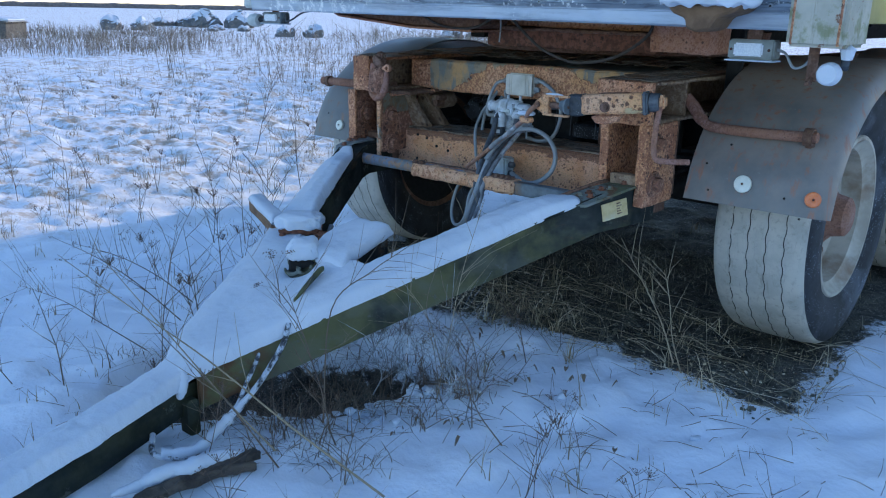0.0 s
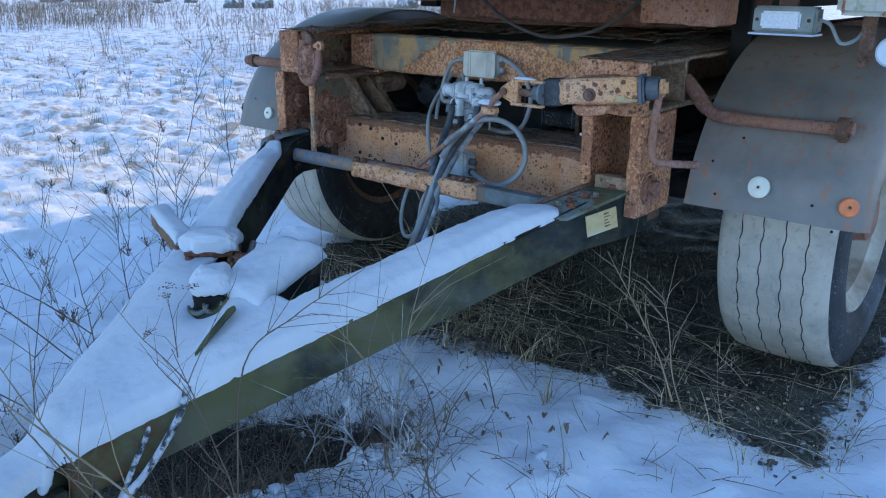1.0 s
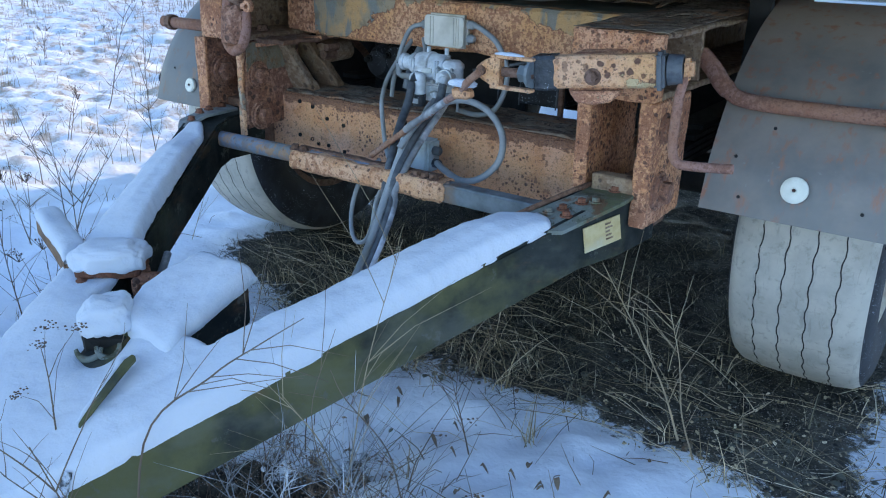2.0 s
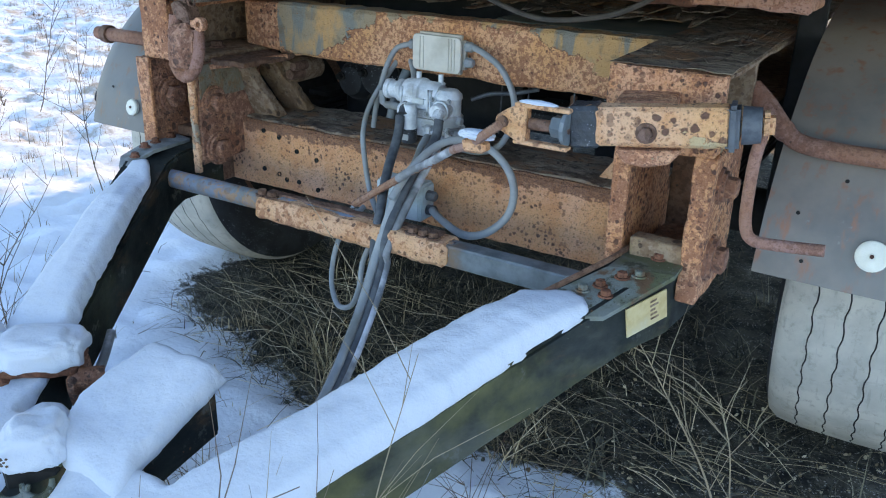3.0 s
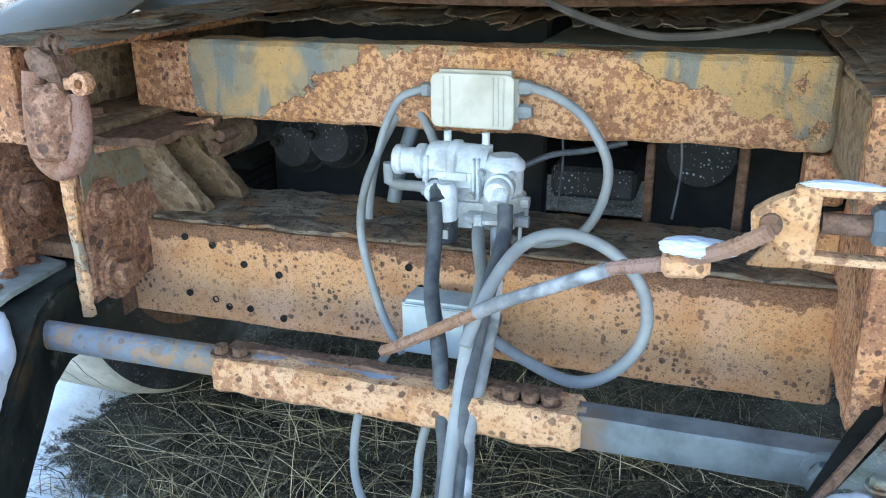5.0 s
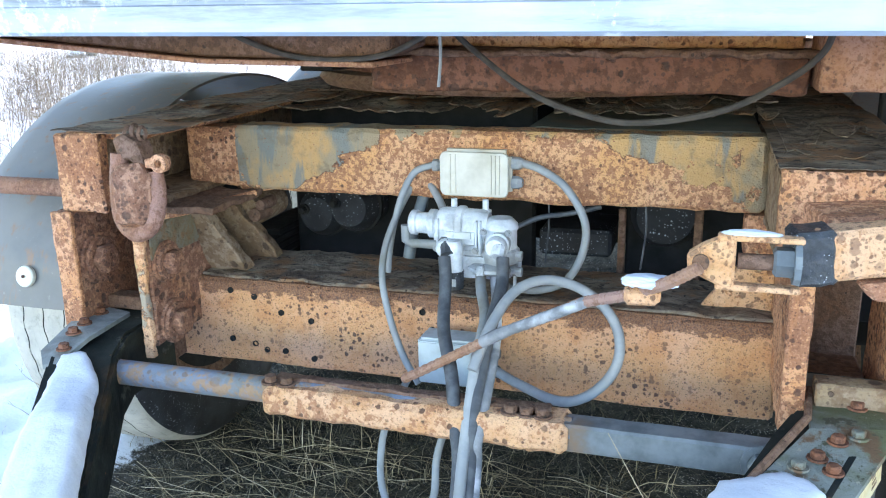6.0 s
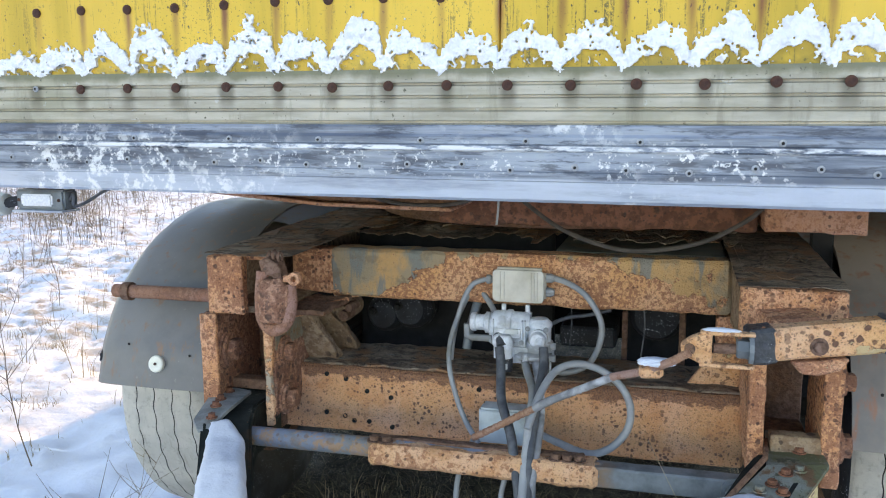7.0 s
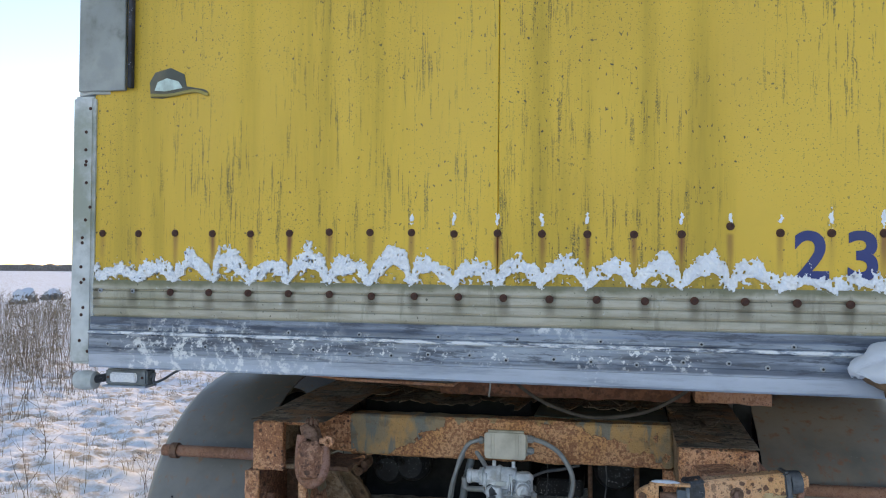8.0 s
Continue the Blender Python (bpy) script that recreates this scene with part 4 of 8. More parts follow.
def snow_strip(name, left, right, z_of, thick, label, cell=0.010, seed=0.0, droop=0.006, rim=0.020, wave=0.007):
    """A pillow of snow between two rails (lists of x, y), rounded over at its edges and ends; z_of gives the support's height."""
    length = max((Vector(a) - Vector(b)).length for a, b in ((left[0], left[-1]), (right[0], right[-1])))
    width = max((Vector(a) - Vector(b)).length for a, b in zip(left, right))
    n, m = max(6, int(length / cell)), max(8, int(width / cell) + 4)
    la, ra = resampled(left, n), resampled(right, n)
    vs, fs = [], []
    for i in range(n + 1):
        a, b = la[i], ra[i]
        across = (b - a).normalized() if (b - a).length > 1e-6 else Vector((1, 0))
        a = a - across * wave * (fbm(i * cell * 9, seed) + 0.45 * fbm(i * cell * 34, seed + 3))
        b = b + across * wave * (fbm(i * cell * 9, seed + 7) + 0.45 * fbm(i * cell * 34, seed + 11))
        w, end = (b - a).length, min(i, n - i) * length / n
        row = []
        for k in range(m + 1):
            u = 0.5 - 0.5 * math.cos(math.pi * k / m)          # finer towards the edges
            p = a.lerp(b, u)
            d = min(u * w, (1 - u) * w)
            e = max(0.0, min(1.0, d / rim)), max(0.0, min(1.0, end / rim))
            dome = math.sqrt(max(0.0, 1 - (1 - e[0]) ** 2)) * math.sqrt(max(0.0, 1 - (1 - e[1]) ** 2))
            h = thick * (0.12 + 0.88 * dome) * (1 + 0.20 * fbm(p.x * 7, p.y * 7, seed)) + 0.0035 * fbm(p.x * 20, p.y * 20, seed) + 0.0015 * fbm(p.x * 60, p.y * 60, seed)
            row.append((p.x, p.y, z_of(p.x, p.y) + h))
        low_a, low_b = z_of(a.x, a.y) - droop, z_of(b.x, b.y) - droop
        row = [(a.x + across.x * 0.004, a.y + across.y * 0.004, low_a)] + row + [(b.x - across.x * 0.004, b.y - across.y * 0.004, low_b)]
        vs.extend(row)
    q = m + 3
    for i in range(n):
        for k in range(q - 1):
            fs.append((i * q + k, i * q + k + 1, (i + 1) * q + k + 1, (i + 1) * q + k))
    for i0 in (0, n):
        base = len(vs)
        vs.extend((x, y, z_of(x, y) - droop) for x, y, z in vs[i0 * q:i0 * q + q])
        for k in range(q - 1):
            fs.append((i0 * q + k, i0 * q + k + 1, base + k + 1, base + k))
    ob = from_arrays(name, vs, fs, SNOW)
    ob.data.polygons.foreach_set("use_smooth", [True] * len(fs))
    return tagged(ob, label, "snow", kind="stuff")


def snow_mound(name, c, size, label, seed=0.0, flat=-0.25, rough=1.0, square=1.0, turn=0.0):
    """A rounded, uneven heap of snow with a flat underside; square below 1: boxier, as snow lies on a block."""
    bm = bmesh.new()
    bmesh.ops.create_icosphere(bm, subdivisions=5, radius=1.0)
    ca, sa = math.cos(radians(turn)), math.sin(radians(turn))
    for v in bm.verts:
        d = v.co.normalized()
        n = 0.16 * noise.noise(d * 1.8 + Vector((seed, 0, 0))) + rough * 0.09 * noise.noise(d * 4.5 + Vector((0, seed, 0))) + rough * 0.03 * noise.noise(d * 14)
        p = Vector([math.copysign(abs(d[k]) ** square, d[k]) for k in range(3)]) * (1 + n)
        p.z = max(p.z, flat + 0.30 * noise.noise(d * 4 + Vector((seed, seed, 0))))
        x, y = p.x * size[0], p.y * size[1]
        v.co = Vector((c[0] + x * ca - y * sa, c[1] + x * sa + y * ca, c[2] + p.z * size[2]))
    ob = smooth(part(name, bm, SNOW, None), 60)
    return tagged(ob, label, "snow", kind="stuff")


snow_mound("snow_cap", (1.035, -0.535, 1.262), (0.138, 0.090, 0.066), "rounded cap of snow on the bumper block", 2.0, -0.25, 0.3)

# snow blown against the yellow sheet, in peaks between the rivets
sv, sf, grid_ids = [], [], {}
SX, SZ = 0.0019, 0.0019
for i in range(int(2.36 / SX)):
    x = -1.135 + i * SX
    k = (x + 1.118) / 0.1167
    cell_i = math.floor(k)
    f = k - cell_i
    rr = random.Random(cell_i * 7 + 3)
    tall, skew, lace = rr.uniform(0.070, 0.112), rr.uniform(-0.16, 0.16), rr.random()
    tall *= 0.66 if x < -0.85 else 1.0
    tall *= 1 - 0.62 * math.exp(-((x - 0.86) / 0.12) ** 4)
    lace = 0.35 + 0.65 * lace
    arch = max(0.0, math.sin(math.pi * min(1.0, max(0.0, f + skew * math.sin(math.pi * f)))))
    rk = round(k)
    r2 = random.Random(rk * 13 + 5)
    hi = r2.uniform(0.010, 0.030) if rk > 7 and r2.random() < 0.75 else 0.0
    leg = abs(math.cos(math.pi * f)) ** 6                    # the runs that hang down below each rivet
    for j in range(int(0.25 / SZ)):
        z = 1.428 + j * SZ
        zz = z - 1.450
        if zz > 0.16 and not hi:
            break
        coarse, fine = fbm(x * 34, z * 26, 1.0), fbm(x * 120, z * 95, 3.0)
        top = tall * arch ** 0.62 + 0.020 * leg + 0.026 * coarse * arch + 0.016 * fine
        under = 0.58 * tall * arch ** 0.8 - 0.020 + 0.012 * coarse    # the melted gap below the arch
        d = min(top - zz, zz + 0.006 + 0.020 * leg + 0.006 * fine)
        keep = 1.0
        if zz < under:
            keep = 0.50 - 0.42 * lace + 0.45 * leg
        gap = 0.5 + 0.75 * fbm(x * 70, z * 62, 6.0) + 0.55 * fine
        dab = hi > 0 and (((k - rk) * 0.1167 + 0.004 * fbm(z * 60, rk)) / 0.007) ** 2 + ((zz - 0.172) / hi) ** 2 + 0.9 * fine < 0.8
        if (d > 0 and gap < keep + 0.10) or dab:
            t = 0.0015 + 0.011 * min(1.0, max(d, 0.003) / 0.02) * (0.35 + 1.3 * abs(coarse) + 0.8 * abs(fine))
            grid_ids[i, j] = len(sv)
            sv.append((x, FRONT - t, z))
for (i, j) in list(grid_ids):
    q = [(i, j), (i + 1, j), (i + 1, j + 1), (i, j + 1)]
    if all(c in grid_ids for c in q):
        sf.append(tuple(grid_ids[c] for c in q))
# close the pillow's rim against the sheet
edge_count = {}
for f_ in sf:
    for a, b in zip(f_, f_[1:] + f_[:1]):
        edge_count[(min(a, b), max(a, b))] = edge_count.get((min(a, b), max(a, b)), 0) + 1
back = {}
for (a, b), c in edge_count.items():
    if c == 1:
        for v in (a, b):
            if v not in back:
                back[v] = len(sv)
                sv.append((sv[v][0], FRONT + 0.001, sv[v][2]))
        sf.append((a, b, back[b], back[a]))
crust = from_arrays("snow_crust", sv, sf, FROST)
cbm = bmesh.new()
cbm.from_mesh(crust.data)
for _ in range(1):
    bmesh.ops.smooth_vert(cbm, verts=cbm.verts, factor=0.5, use_axis_x=True, use_axis_y=False, use_axis_z=True)
cbm.to_mesh(crust.data)
cbm.free()
crust.data.polygons.foreach_set("use_smooth", [True] * len(crust.data.polygons))
crust.matrix_world = pose(0, 0, 0, 0, BODY_TILT, 0)
tagged(crust, "ragged crust of snow stuck to the yellow sheet", "snow", kind="stuff")

# ---- the steered bogie ----
bogie = thing("bogie", "rusted steel bogie frame under the front of the trailer", "bogie")

# webs browner than the end plates: the open channel's shade put into colour
rail_l = smooth(part("side_rail", rough_box(-0.725, -0.700, -0.19, 1.45, 0.888, 1.006, 0.03, 0.003, seed=1.0), RIB_BROWN, bogie, "rusted channel side rail"))
smooth(part("end_plate", rough_box(-0.726, -0.628, -0.222, -0.191, 0.873, 1.020, 0.016, 0.003, seed=1.5), RUST_PLATE, rail_l))
smooth(part("flange", rough_box(-0.725, -0.565, -0.19, 1.45, 1.0065, 1.020, 0.03, 0.003, seed=1.7), RUST_PLATE, rail_l))
smooth(part("flange", rough_box(-0.725, -0.560, -0.19, 1.45, 0.872, 0.8875, 0.03, 0.003, seed=1.9), RIB_BROWN, rail_l))
part("nut", bolt_shape((-0.63, -0.06, 0.888), "z", 0.016, 0.016, 6, 1), RUST_DARK, rail_l)
rail_r = smooth(part("side_rail", rough_box(0.536, 0.562, -0.215, 1.45, 0.875, 0.988, 0.03, 0.003, seed=2.0), RIB_BROWN, bogie, "rusted channel side rail"))
smooth(part("end_plate", rough_box(0.534, 0.738, -0.252, -0.216, 0.860, 1.002, 0.016, 0.003, seed=2.5), RUST_PLATE, rail_r, "speckled rusted end plate"))
smooth(part("flange", rough_box(0.536, 0.736, -0.215, 1.45, 0.9885, 1.002, 0.03, 0.003, seed=2.7), RIB_BROWN, rail_r))
smooth(part("flange", rough_box(0.536, 0.736, -0.215, 1.45, 0.860, 0.8745, 0.03, 0.003, seed=2.9), RIB_BROWN, rail_r))
part("stiffener", box(0.5625, 0.730, 0.02, 0.035, 0.875, 0.988, 0.002), RIB_BROWN, rail_r)
# flaking plates: ragged leaves of scale, one over the other


def flake_sheet(name, x0, x1, y0, y1, z, seed, ragged=0.03, wave=0.006, thick=0.004, rise=0.0, label=""):
    nx_, ny_ = max(6, int((x1 - x0) / 0.012)), max(6, int(min(0.4, y1 - y0) / 0.012))
    vs, fs = [], []
    for side in (1, 0):
        for jj in range(ny_ + 1):
            for ii in range(nx_ + 1):
                x = x0 + (x1 - x0) * ii / nx_
                front = y0 + ragged * (fbm(x * 7, seed) + 0.7 * fbm(x * 30, seed + 2))
                y = front + (y1 - front) * (jj / ny_) ** 1.6
                curl = wave * (fbm(x * 5, y * 5, seed) + 0.5 * fbm(x * 22, y * 22, seed)) + 0.006 * max(0.0, 1 - (y - front) / 0.03) * fbm(x * 14, seed + 5)
                vs.append((x, y, z + curl + rise * (y - y0) + thick * side))
    q, c = nx_ + 1, (nx_ + 1) * (ny_ + 1)
    for jj in range(ny_):
        for ii in range(nx_):
            a = jj * q + ii
            fs.append((a, a + 1, a + q + 1, a + q))
            fs.append((c + a, c + a + q, c + a + q + 1, c + a + 1))
    for ii in range(nx_):
        fs.append((ii, c + ii, c + ii + 1, ii + 1))
    for jj in range(ny_):
        a, b = jj * q, jj * q + nx_
        fs.append((a, a + q, c + a + q, c + a))
        fs.append((b, c + b, c + b + q, b + q))
    return smooth(from_arrays(name, vs, fs, FLAKES, bogie, label), 25)


for i in range(3):
    flake_sheet("top_plate", -0.735 + 0.02 * i, -0.50 - 0.03 * i, -0.213 + 0.16 * i, 1.40, 1.0225 + 0.004 * i, 3.0 + i, 0.012 + 0.10 * i, 0.004 + 0.003 * i, 0.0015, 0.02, "delaminated flakes of brown rust")
    flake_sheet("top_plate", 0.53 + 0.02 * i, 0.742 - 0.02 * i, -0.244 + 0.13 * i, 1.40, 1.0045 + 0.004 * i, 13.0 + i, 0.012 + 0.10 * i, 0.004 + 0.003 * i, 0.0015, 0.015, "delaminated flakes of brown rust")
for i in range(3):
    flake_sheet("deck_plate", -0.50, 0.56, 0.20 + 0.13 * i, 1.40, 1.026 + 0.012 * i, 23.0 + i, 0.16, 0.012, 0.002, 0.0, "dark flaking deck plate")
part("deck_gusset", prism([(0.10, 0.135), (0.16, 0.112), (0.525, 0.112), (0.525, 0.42), (0.10, 0.42)], 1.000, 1.008, "z", 0.002), RIB_GREEN, bogie, "dirty green-grey plate behind the beam")
smooth(part("turntable_ring", turned([(1.060, 0.50), (1.060, 0.64), (1.078, 0.655), (1.092, 0.64), (1.092, 0.50)], (0.06, 0.80, 0), "z", 72, closed=True), RUST_DARK, bogie, "dark rusted turntable ring"))
smooth(part("turntable_ring", turned([(1.096, 0.48), (1.096, 0.60), (1.150, 0.61), (1.150, 0.48)], (0.06, 0.80, 0), "z", 72, closed=True), RUST_RED, bogie))

# upper cross beam, a channel with a rolled top edge
smooth(part("upper_beam", rough_box(-0.50, 0.535, 0.030, 0.11, 0.876, 1.008, 0.016, 0.0035, 0.008, 11.0), RUST_UPPER, bogie, "mottled orange and brown upper cross beam"))
part("beam_end", prism([(-0.615, 0.89), (-0.50, 0.88), (-0.47, 0.90), (-0.47, 0.985), (-0.50, 1.004), (-0.615, 1.004)], 0.034, 0.10, "y", 0.004), RUST_PLATE, bogie)
# lower cross beam
smooth(part("lower_beam", rough_box(-0.665, 0.572, -0.060, 0.165, 0.528, 0.706, 0.018, 0.0022, 0.007, 13.0), RUST_BEAM, bogie, "speckled ochre lower cross beam with bolt holes"))
smooth(part("beam_lid", rough_box(-0.55, 0.565, -0.045, 0.165, 0.704, 0.711, 0.016, 0.005, 0.002, 14.0), FLAKES, bogie, "grey-brown scaled top of the beam"), 30)
# holes drawn as small proud discs, their inner shade in the near-black colour
for x, z in ((-0.479, 0.684), (-0.425, 0.674), (-0.366, 0.645), (-0.300, 0.633), (-0.483, 0.578), (-0.430, 0.572), (-0.362, 0.562), (-0.298, 0.552), (-0.404, 0.561), (-0.064, 0.674), (-0.045, 0.640), (0.02, 0.636)):
    part("bolt_hole_disc", turned([(0.0, 0.0062), (-0.0032, 0.0064), (-0.0036, 0.0052), (-0.0005, 0.0040), (-0.0005, 0)], (x, -0.0605, z), "y", 10), GROOVE_SHADE_BLACK, bogie)

# hanger plates at both ends
smooth(part("hanger_plate", rough_box(-0.742, -0.708, -0.222, 0.06, 0.600, 0.873, 0.016, 0.003, 0.003, 15.0), RUST_PITTED, bogie))
smooth(part("hanger_plate", rough_box(-0.574, -0.553, -0.210, 0.02, 0.612, 0.873, 0.016, 0.003, 0.003, 16.0), RUST_PITTED, bogie))
smooth(part("plate_edge", rough_box(-0.746, -0.700, -0.2335, -0.2225, 0.600, 0.873, 0.012, 0.002, 0.002, 26.0), RUST_PLATE, bogie, "orange front flange of the hanger"))
smooth(part("plate_edge", rough_box(-0.577, -0.554, -0.224, -0.212, 0.590, 0.880, 0.012, 0.005, 0.002, 17.0), RUST_SLEEVE, bogie, "pale worn edge strip"))
smooth(part("hanger_plate", rough_box(0.560, 0.592, -0.250, 0.02, 0.605, 0.862, 0.016, 0.003, 0.003, 18.0), RUST_PLATE, bogie))
smooth(part("hanger_plate", rough_box(0.704, 0.741, -0.250, -0.04, 0.583, 0.862, 0.016, 0.003, 0.003, 19.0), RUST_PLATE, bogie))
part("web", box(-0.708, -0.574, 0.0, 0.02, 0.60, 0.873), RUST_DARK, bogie)
part("web", box(0.592, 0.704, 0.03, 0.05, 0.585, 0.862), RUST_DARK, bogie)
for x, y, z, ax, sg, r in ((-0.552, -0.163, 0.770, "x", 1, 0.024), (-0.552, -0.155, 0.646, "x", 1, 0.026), 
                           (-0.708, -0.162, 0.766, "x", 1, 0.030), (0.741, -0.19, 0.66, "x", 1, 0.026), (0.741, -0.19, 0.80, "x", 1, 0.02)):
    part("washer", turned([(0, 0), (0, r * 1.75), (sg * 0.006, r * 1.7), (sg * 0.006, 0)], (x, y, z), ax, 20), RUST_PITTED, bogie)
    part("nut", bolt_shape((x + sg * 0.006 * (ax == "x"), y, z), ax, r, 0.026, 6, sg), RUST_PITTED, bogie)
# wedge ribs behind the left hanger


def rib_shape(pts, y0, y1, seed):
    bm = prism(pts, y0, y1, "y", 0.003)
    for axis_, lo, hi in ((0, -0.56, -0.30), (2, 0.71, 0.87)):
        for k in range(1, 12):
            co = Vector((0, 0, 0))
            co[axis_] = lo + (hi - lo) * k / 12
            bmesh.ops.bisect_plane(bm, geom=bm.verts[:] + bm.edges[:] + bm.faces[:], plane_co=co, plane_no=Vector((axis_ == 0, 0, axis_ == 2)))
    for v in bm.verts:
        v.co += 0.005 * noise.noise_vector(v.co * 26 + Vector((seed, 0, 0))) + 0.003 * noise.noise_vector(v.co * 70)
    return bm


for pts_, y, sd in (([(-0.600, 0.868), (-0.530, 0.868), (-0.468, 0.735), (-0.466, 0.712), (-0.548, 0.712)], -0.082, 1.0), ([(-0.600, 0.868), (-0.530, 0.868), (-0.452, 0.738), (-0.448, 0.712), (-0.540, 0.712)], 0.018, 2.0)):
    rib_bm = rib_shape(pts_, y, y + 0.034, sd)
    for v in rib_bm.verts:
        v.co.y += 0.42 * (0.868 - v.co.z)
    smooth(part("rib", rib_bm, RIB_BROWN, bogie, "olive-brown scaled wedge rib"))
smooth(part("shelf_plate", rough_box(-0.553, -0.44, -0.16, 0.03, 0.866, 0.878, 0.014, 0.006, 0.002, 21.0), RUST_DARK, bogie, "thin bent shelf plate"))
smooth(part("shelf_lip", tube(spline([(-0.550, -0.165, 0.858), (-0.50, -0.13, 0.866), (-0.47, -0.06, 0.872), (-0.44, 0.0, 0.876)], 6), 0.0065, 6), RUST_PLATE, bogie, "rusted curled lip of the shelf"))
smooth(part("painted_rest", rough_box(-0.553, -0.5495, -0.206, 0.0, 0.782, 0.868, 0.012, 0.0018, 0.001, 22.0), RIB_OLIVE, bogie, "olive rest of paint on the hanger plate"))
for x, y, z, r_ in ((-0.470, 0.060, 0.818, 0.014), (-0.452, 0.055, 0.842, 0.011)):
    smooth(part("pin_lug", turned([(-0.02, 0), (-0.02, r_), (0.03, r_ * 1.2), (0.04, 0)], (x, y, z), "y", 9), RUST_DARK, bogie))
smooth(part("pivot_pin", turned([(-0.02, 0), (-0.02, 0.028), (0.01, 0.036), (0.10, 0.034), (0.10, 0)], (-0.498, 0.082, 0.822), "y", 18), RIB_BROWN, bogie, "round rusted pin end"))
for x, z, r in ((-0.435, 0.772, 0.058), (-0.352, 0.790, 0.062)):
    smooth(part("brake_chamber", turned([(-0.05, 0), (-0.05, r * 0.7), (-0.02, r), (0.05, r), (0.08, r * 0.7), (0.08, 0)], (x, 0.31, z), "y", 24), SIDEWALL, bogie, "dark round brake chamber"))
    part("chamber_clamp", turned([(-0.008, r * 0.98), (-0.006, r * 1.10), (0.006, r * 1.10), (0.008, r * 0.98)], (x, 0.305, z), "y", 24, closed=True), GROOVE_SHADE_BLACK, bogie)
    part("chamber_bolt", bolt_shape((x - r * 0.5, 0.258, z + r * 0.2), "y", 0.009, 0.02, 6, -1), GROOVE_SHADE_BLACK, bogie)
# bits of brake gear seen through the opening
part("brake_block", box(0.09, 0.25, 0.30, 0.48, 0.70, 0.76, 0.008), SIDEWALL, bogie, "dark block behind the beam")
part("lever", box(0.27, 0.285, 0.22, 0.235, 0.68, 0.83, 0.003), RUST_DARK, bogie)
part("lever", box(0.42, 0.437, 0.20, 0.215, 0.66, 0.84, 0.003), RUST_DARK, bogie)
smooth(part("drum_cover", turned([(-0.03, 0), (-0.03, 0.06), (0.0, 0.075), (0.08, 0.075), (0.08, 0)], (0.36, 0.33, 0.80), "y", 22), SIDEWALL, bogie))
part("corner_block", box(0.505, 0.56, 0.03, 0.10, 0.80, 0.872, 0.006), RUST_PLATE, bogie)
part("gusset", prism([(0.44, 0.708), (0.56, 0.708), (0.56, 0.80), (0.50, 0.79), (0.455, 0.73)], 0.005, 0.02, "y", 0.002), OCHRE, bogie)
# axles and springs, near-black with the underfloor shade put into the colour
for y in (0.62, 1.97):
    smooth(part("axle", tube([(-1.02, y, 0.50), (0.95, y, 0.50)], 0.065, 16), GROOVE_SHADE_BLACK, bogie))
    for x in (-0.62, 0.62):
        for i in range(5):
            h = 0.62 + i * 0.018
            part("spring_leaf", box(x - 0.04, x + 0.04, y - 0.52 + i * 0.06, y + 0.52 - i * 0.06, h, h + 0.015, 0.002), GROOVE_SHADE_BLACK, bogie)
# unseen near-black plates added to fill gaps where deep shade belongs
part("shade_plate", box(-0.56, 0.06, 0.40, 0.43, 0.56, 1.02, 0.006), GROOVE_SHADE_BLACK, bogie, "near-black plate added as shade behind the brake chambers")
part("shade_plate", box(0.27, 0.54, 0.42, 0.45, 0.60, 1.02, 0.006), GROOVE_SHADE_BLACK, bogie)
part("spring_side_shade", box(0.745, 0.80, 0.30, 0.33, 0.60, 1.185, 0.004), GROOVE_SHADE_BLACK, bogie, "near-black plate added as shade beside the spring")
part("rear_shade_beam", box(-0.56, 0.54, 0.95, 1.03, 0.56, 1.02, 0.006), GROOVE_SHADE_BLACK, bogie, "near-black beam added as shade behind the axle")
for x in (-0.56, 0.58):
    part("rear_rail", box(x - 0.05, x + 0.05, 1.45, 3.0, 0.90, 1.03), RUST_DARK, bogie)

# cross rod between the drawbar hinges, with a rusted clamp sleeve
smooth(part("cross_rod", tube([(-0.63, -0.300, 0.594), (-0.20, -0.300, 0.597), (0.26, -0.300, 0.592)], 0.023, 14), TIE_ROD, bogie, "blue-grey painted cross rod with rust"))
smooth(part("cross_rod", rough_box(0.245, 0.60, -0.322, -0.278, 0.566, 0.612, 0.03, 0.001, 0.004, 23.0), TIE_GREY, bogie, "blue-grey painted flat of the rod"))
smooth(part("clamp_sleeve", rough_box(-0.265, 0.257, -0.336, -0.264, 0.564, 0.617, 0.014, 0.004, 0.010, 24.0), RUST_SLEEVE, bogie, "rust-eaten angle sleeve"))
smooth(part("clamp_strip", rough_box(-0.255, 0.225, -0.302, -0.276, 0.615, 0.623, 0.014, 0.003, 0.003, 25.0), RUST_DARK, bogie))
for x in (-0.225, -0.255, 0.165, 0.19, 0.215):
    part("nut", bolt_shape((x, -0.312, 0.617), "z", 0.011, 0.014, 6, 1), RUST_DARK, bogie)
part("nut", bolt_shape((0.535, -0.323, 0.590), "y", 0.020, 0.016, 6, -1), TIE_GREY, bogie)

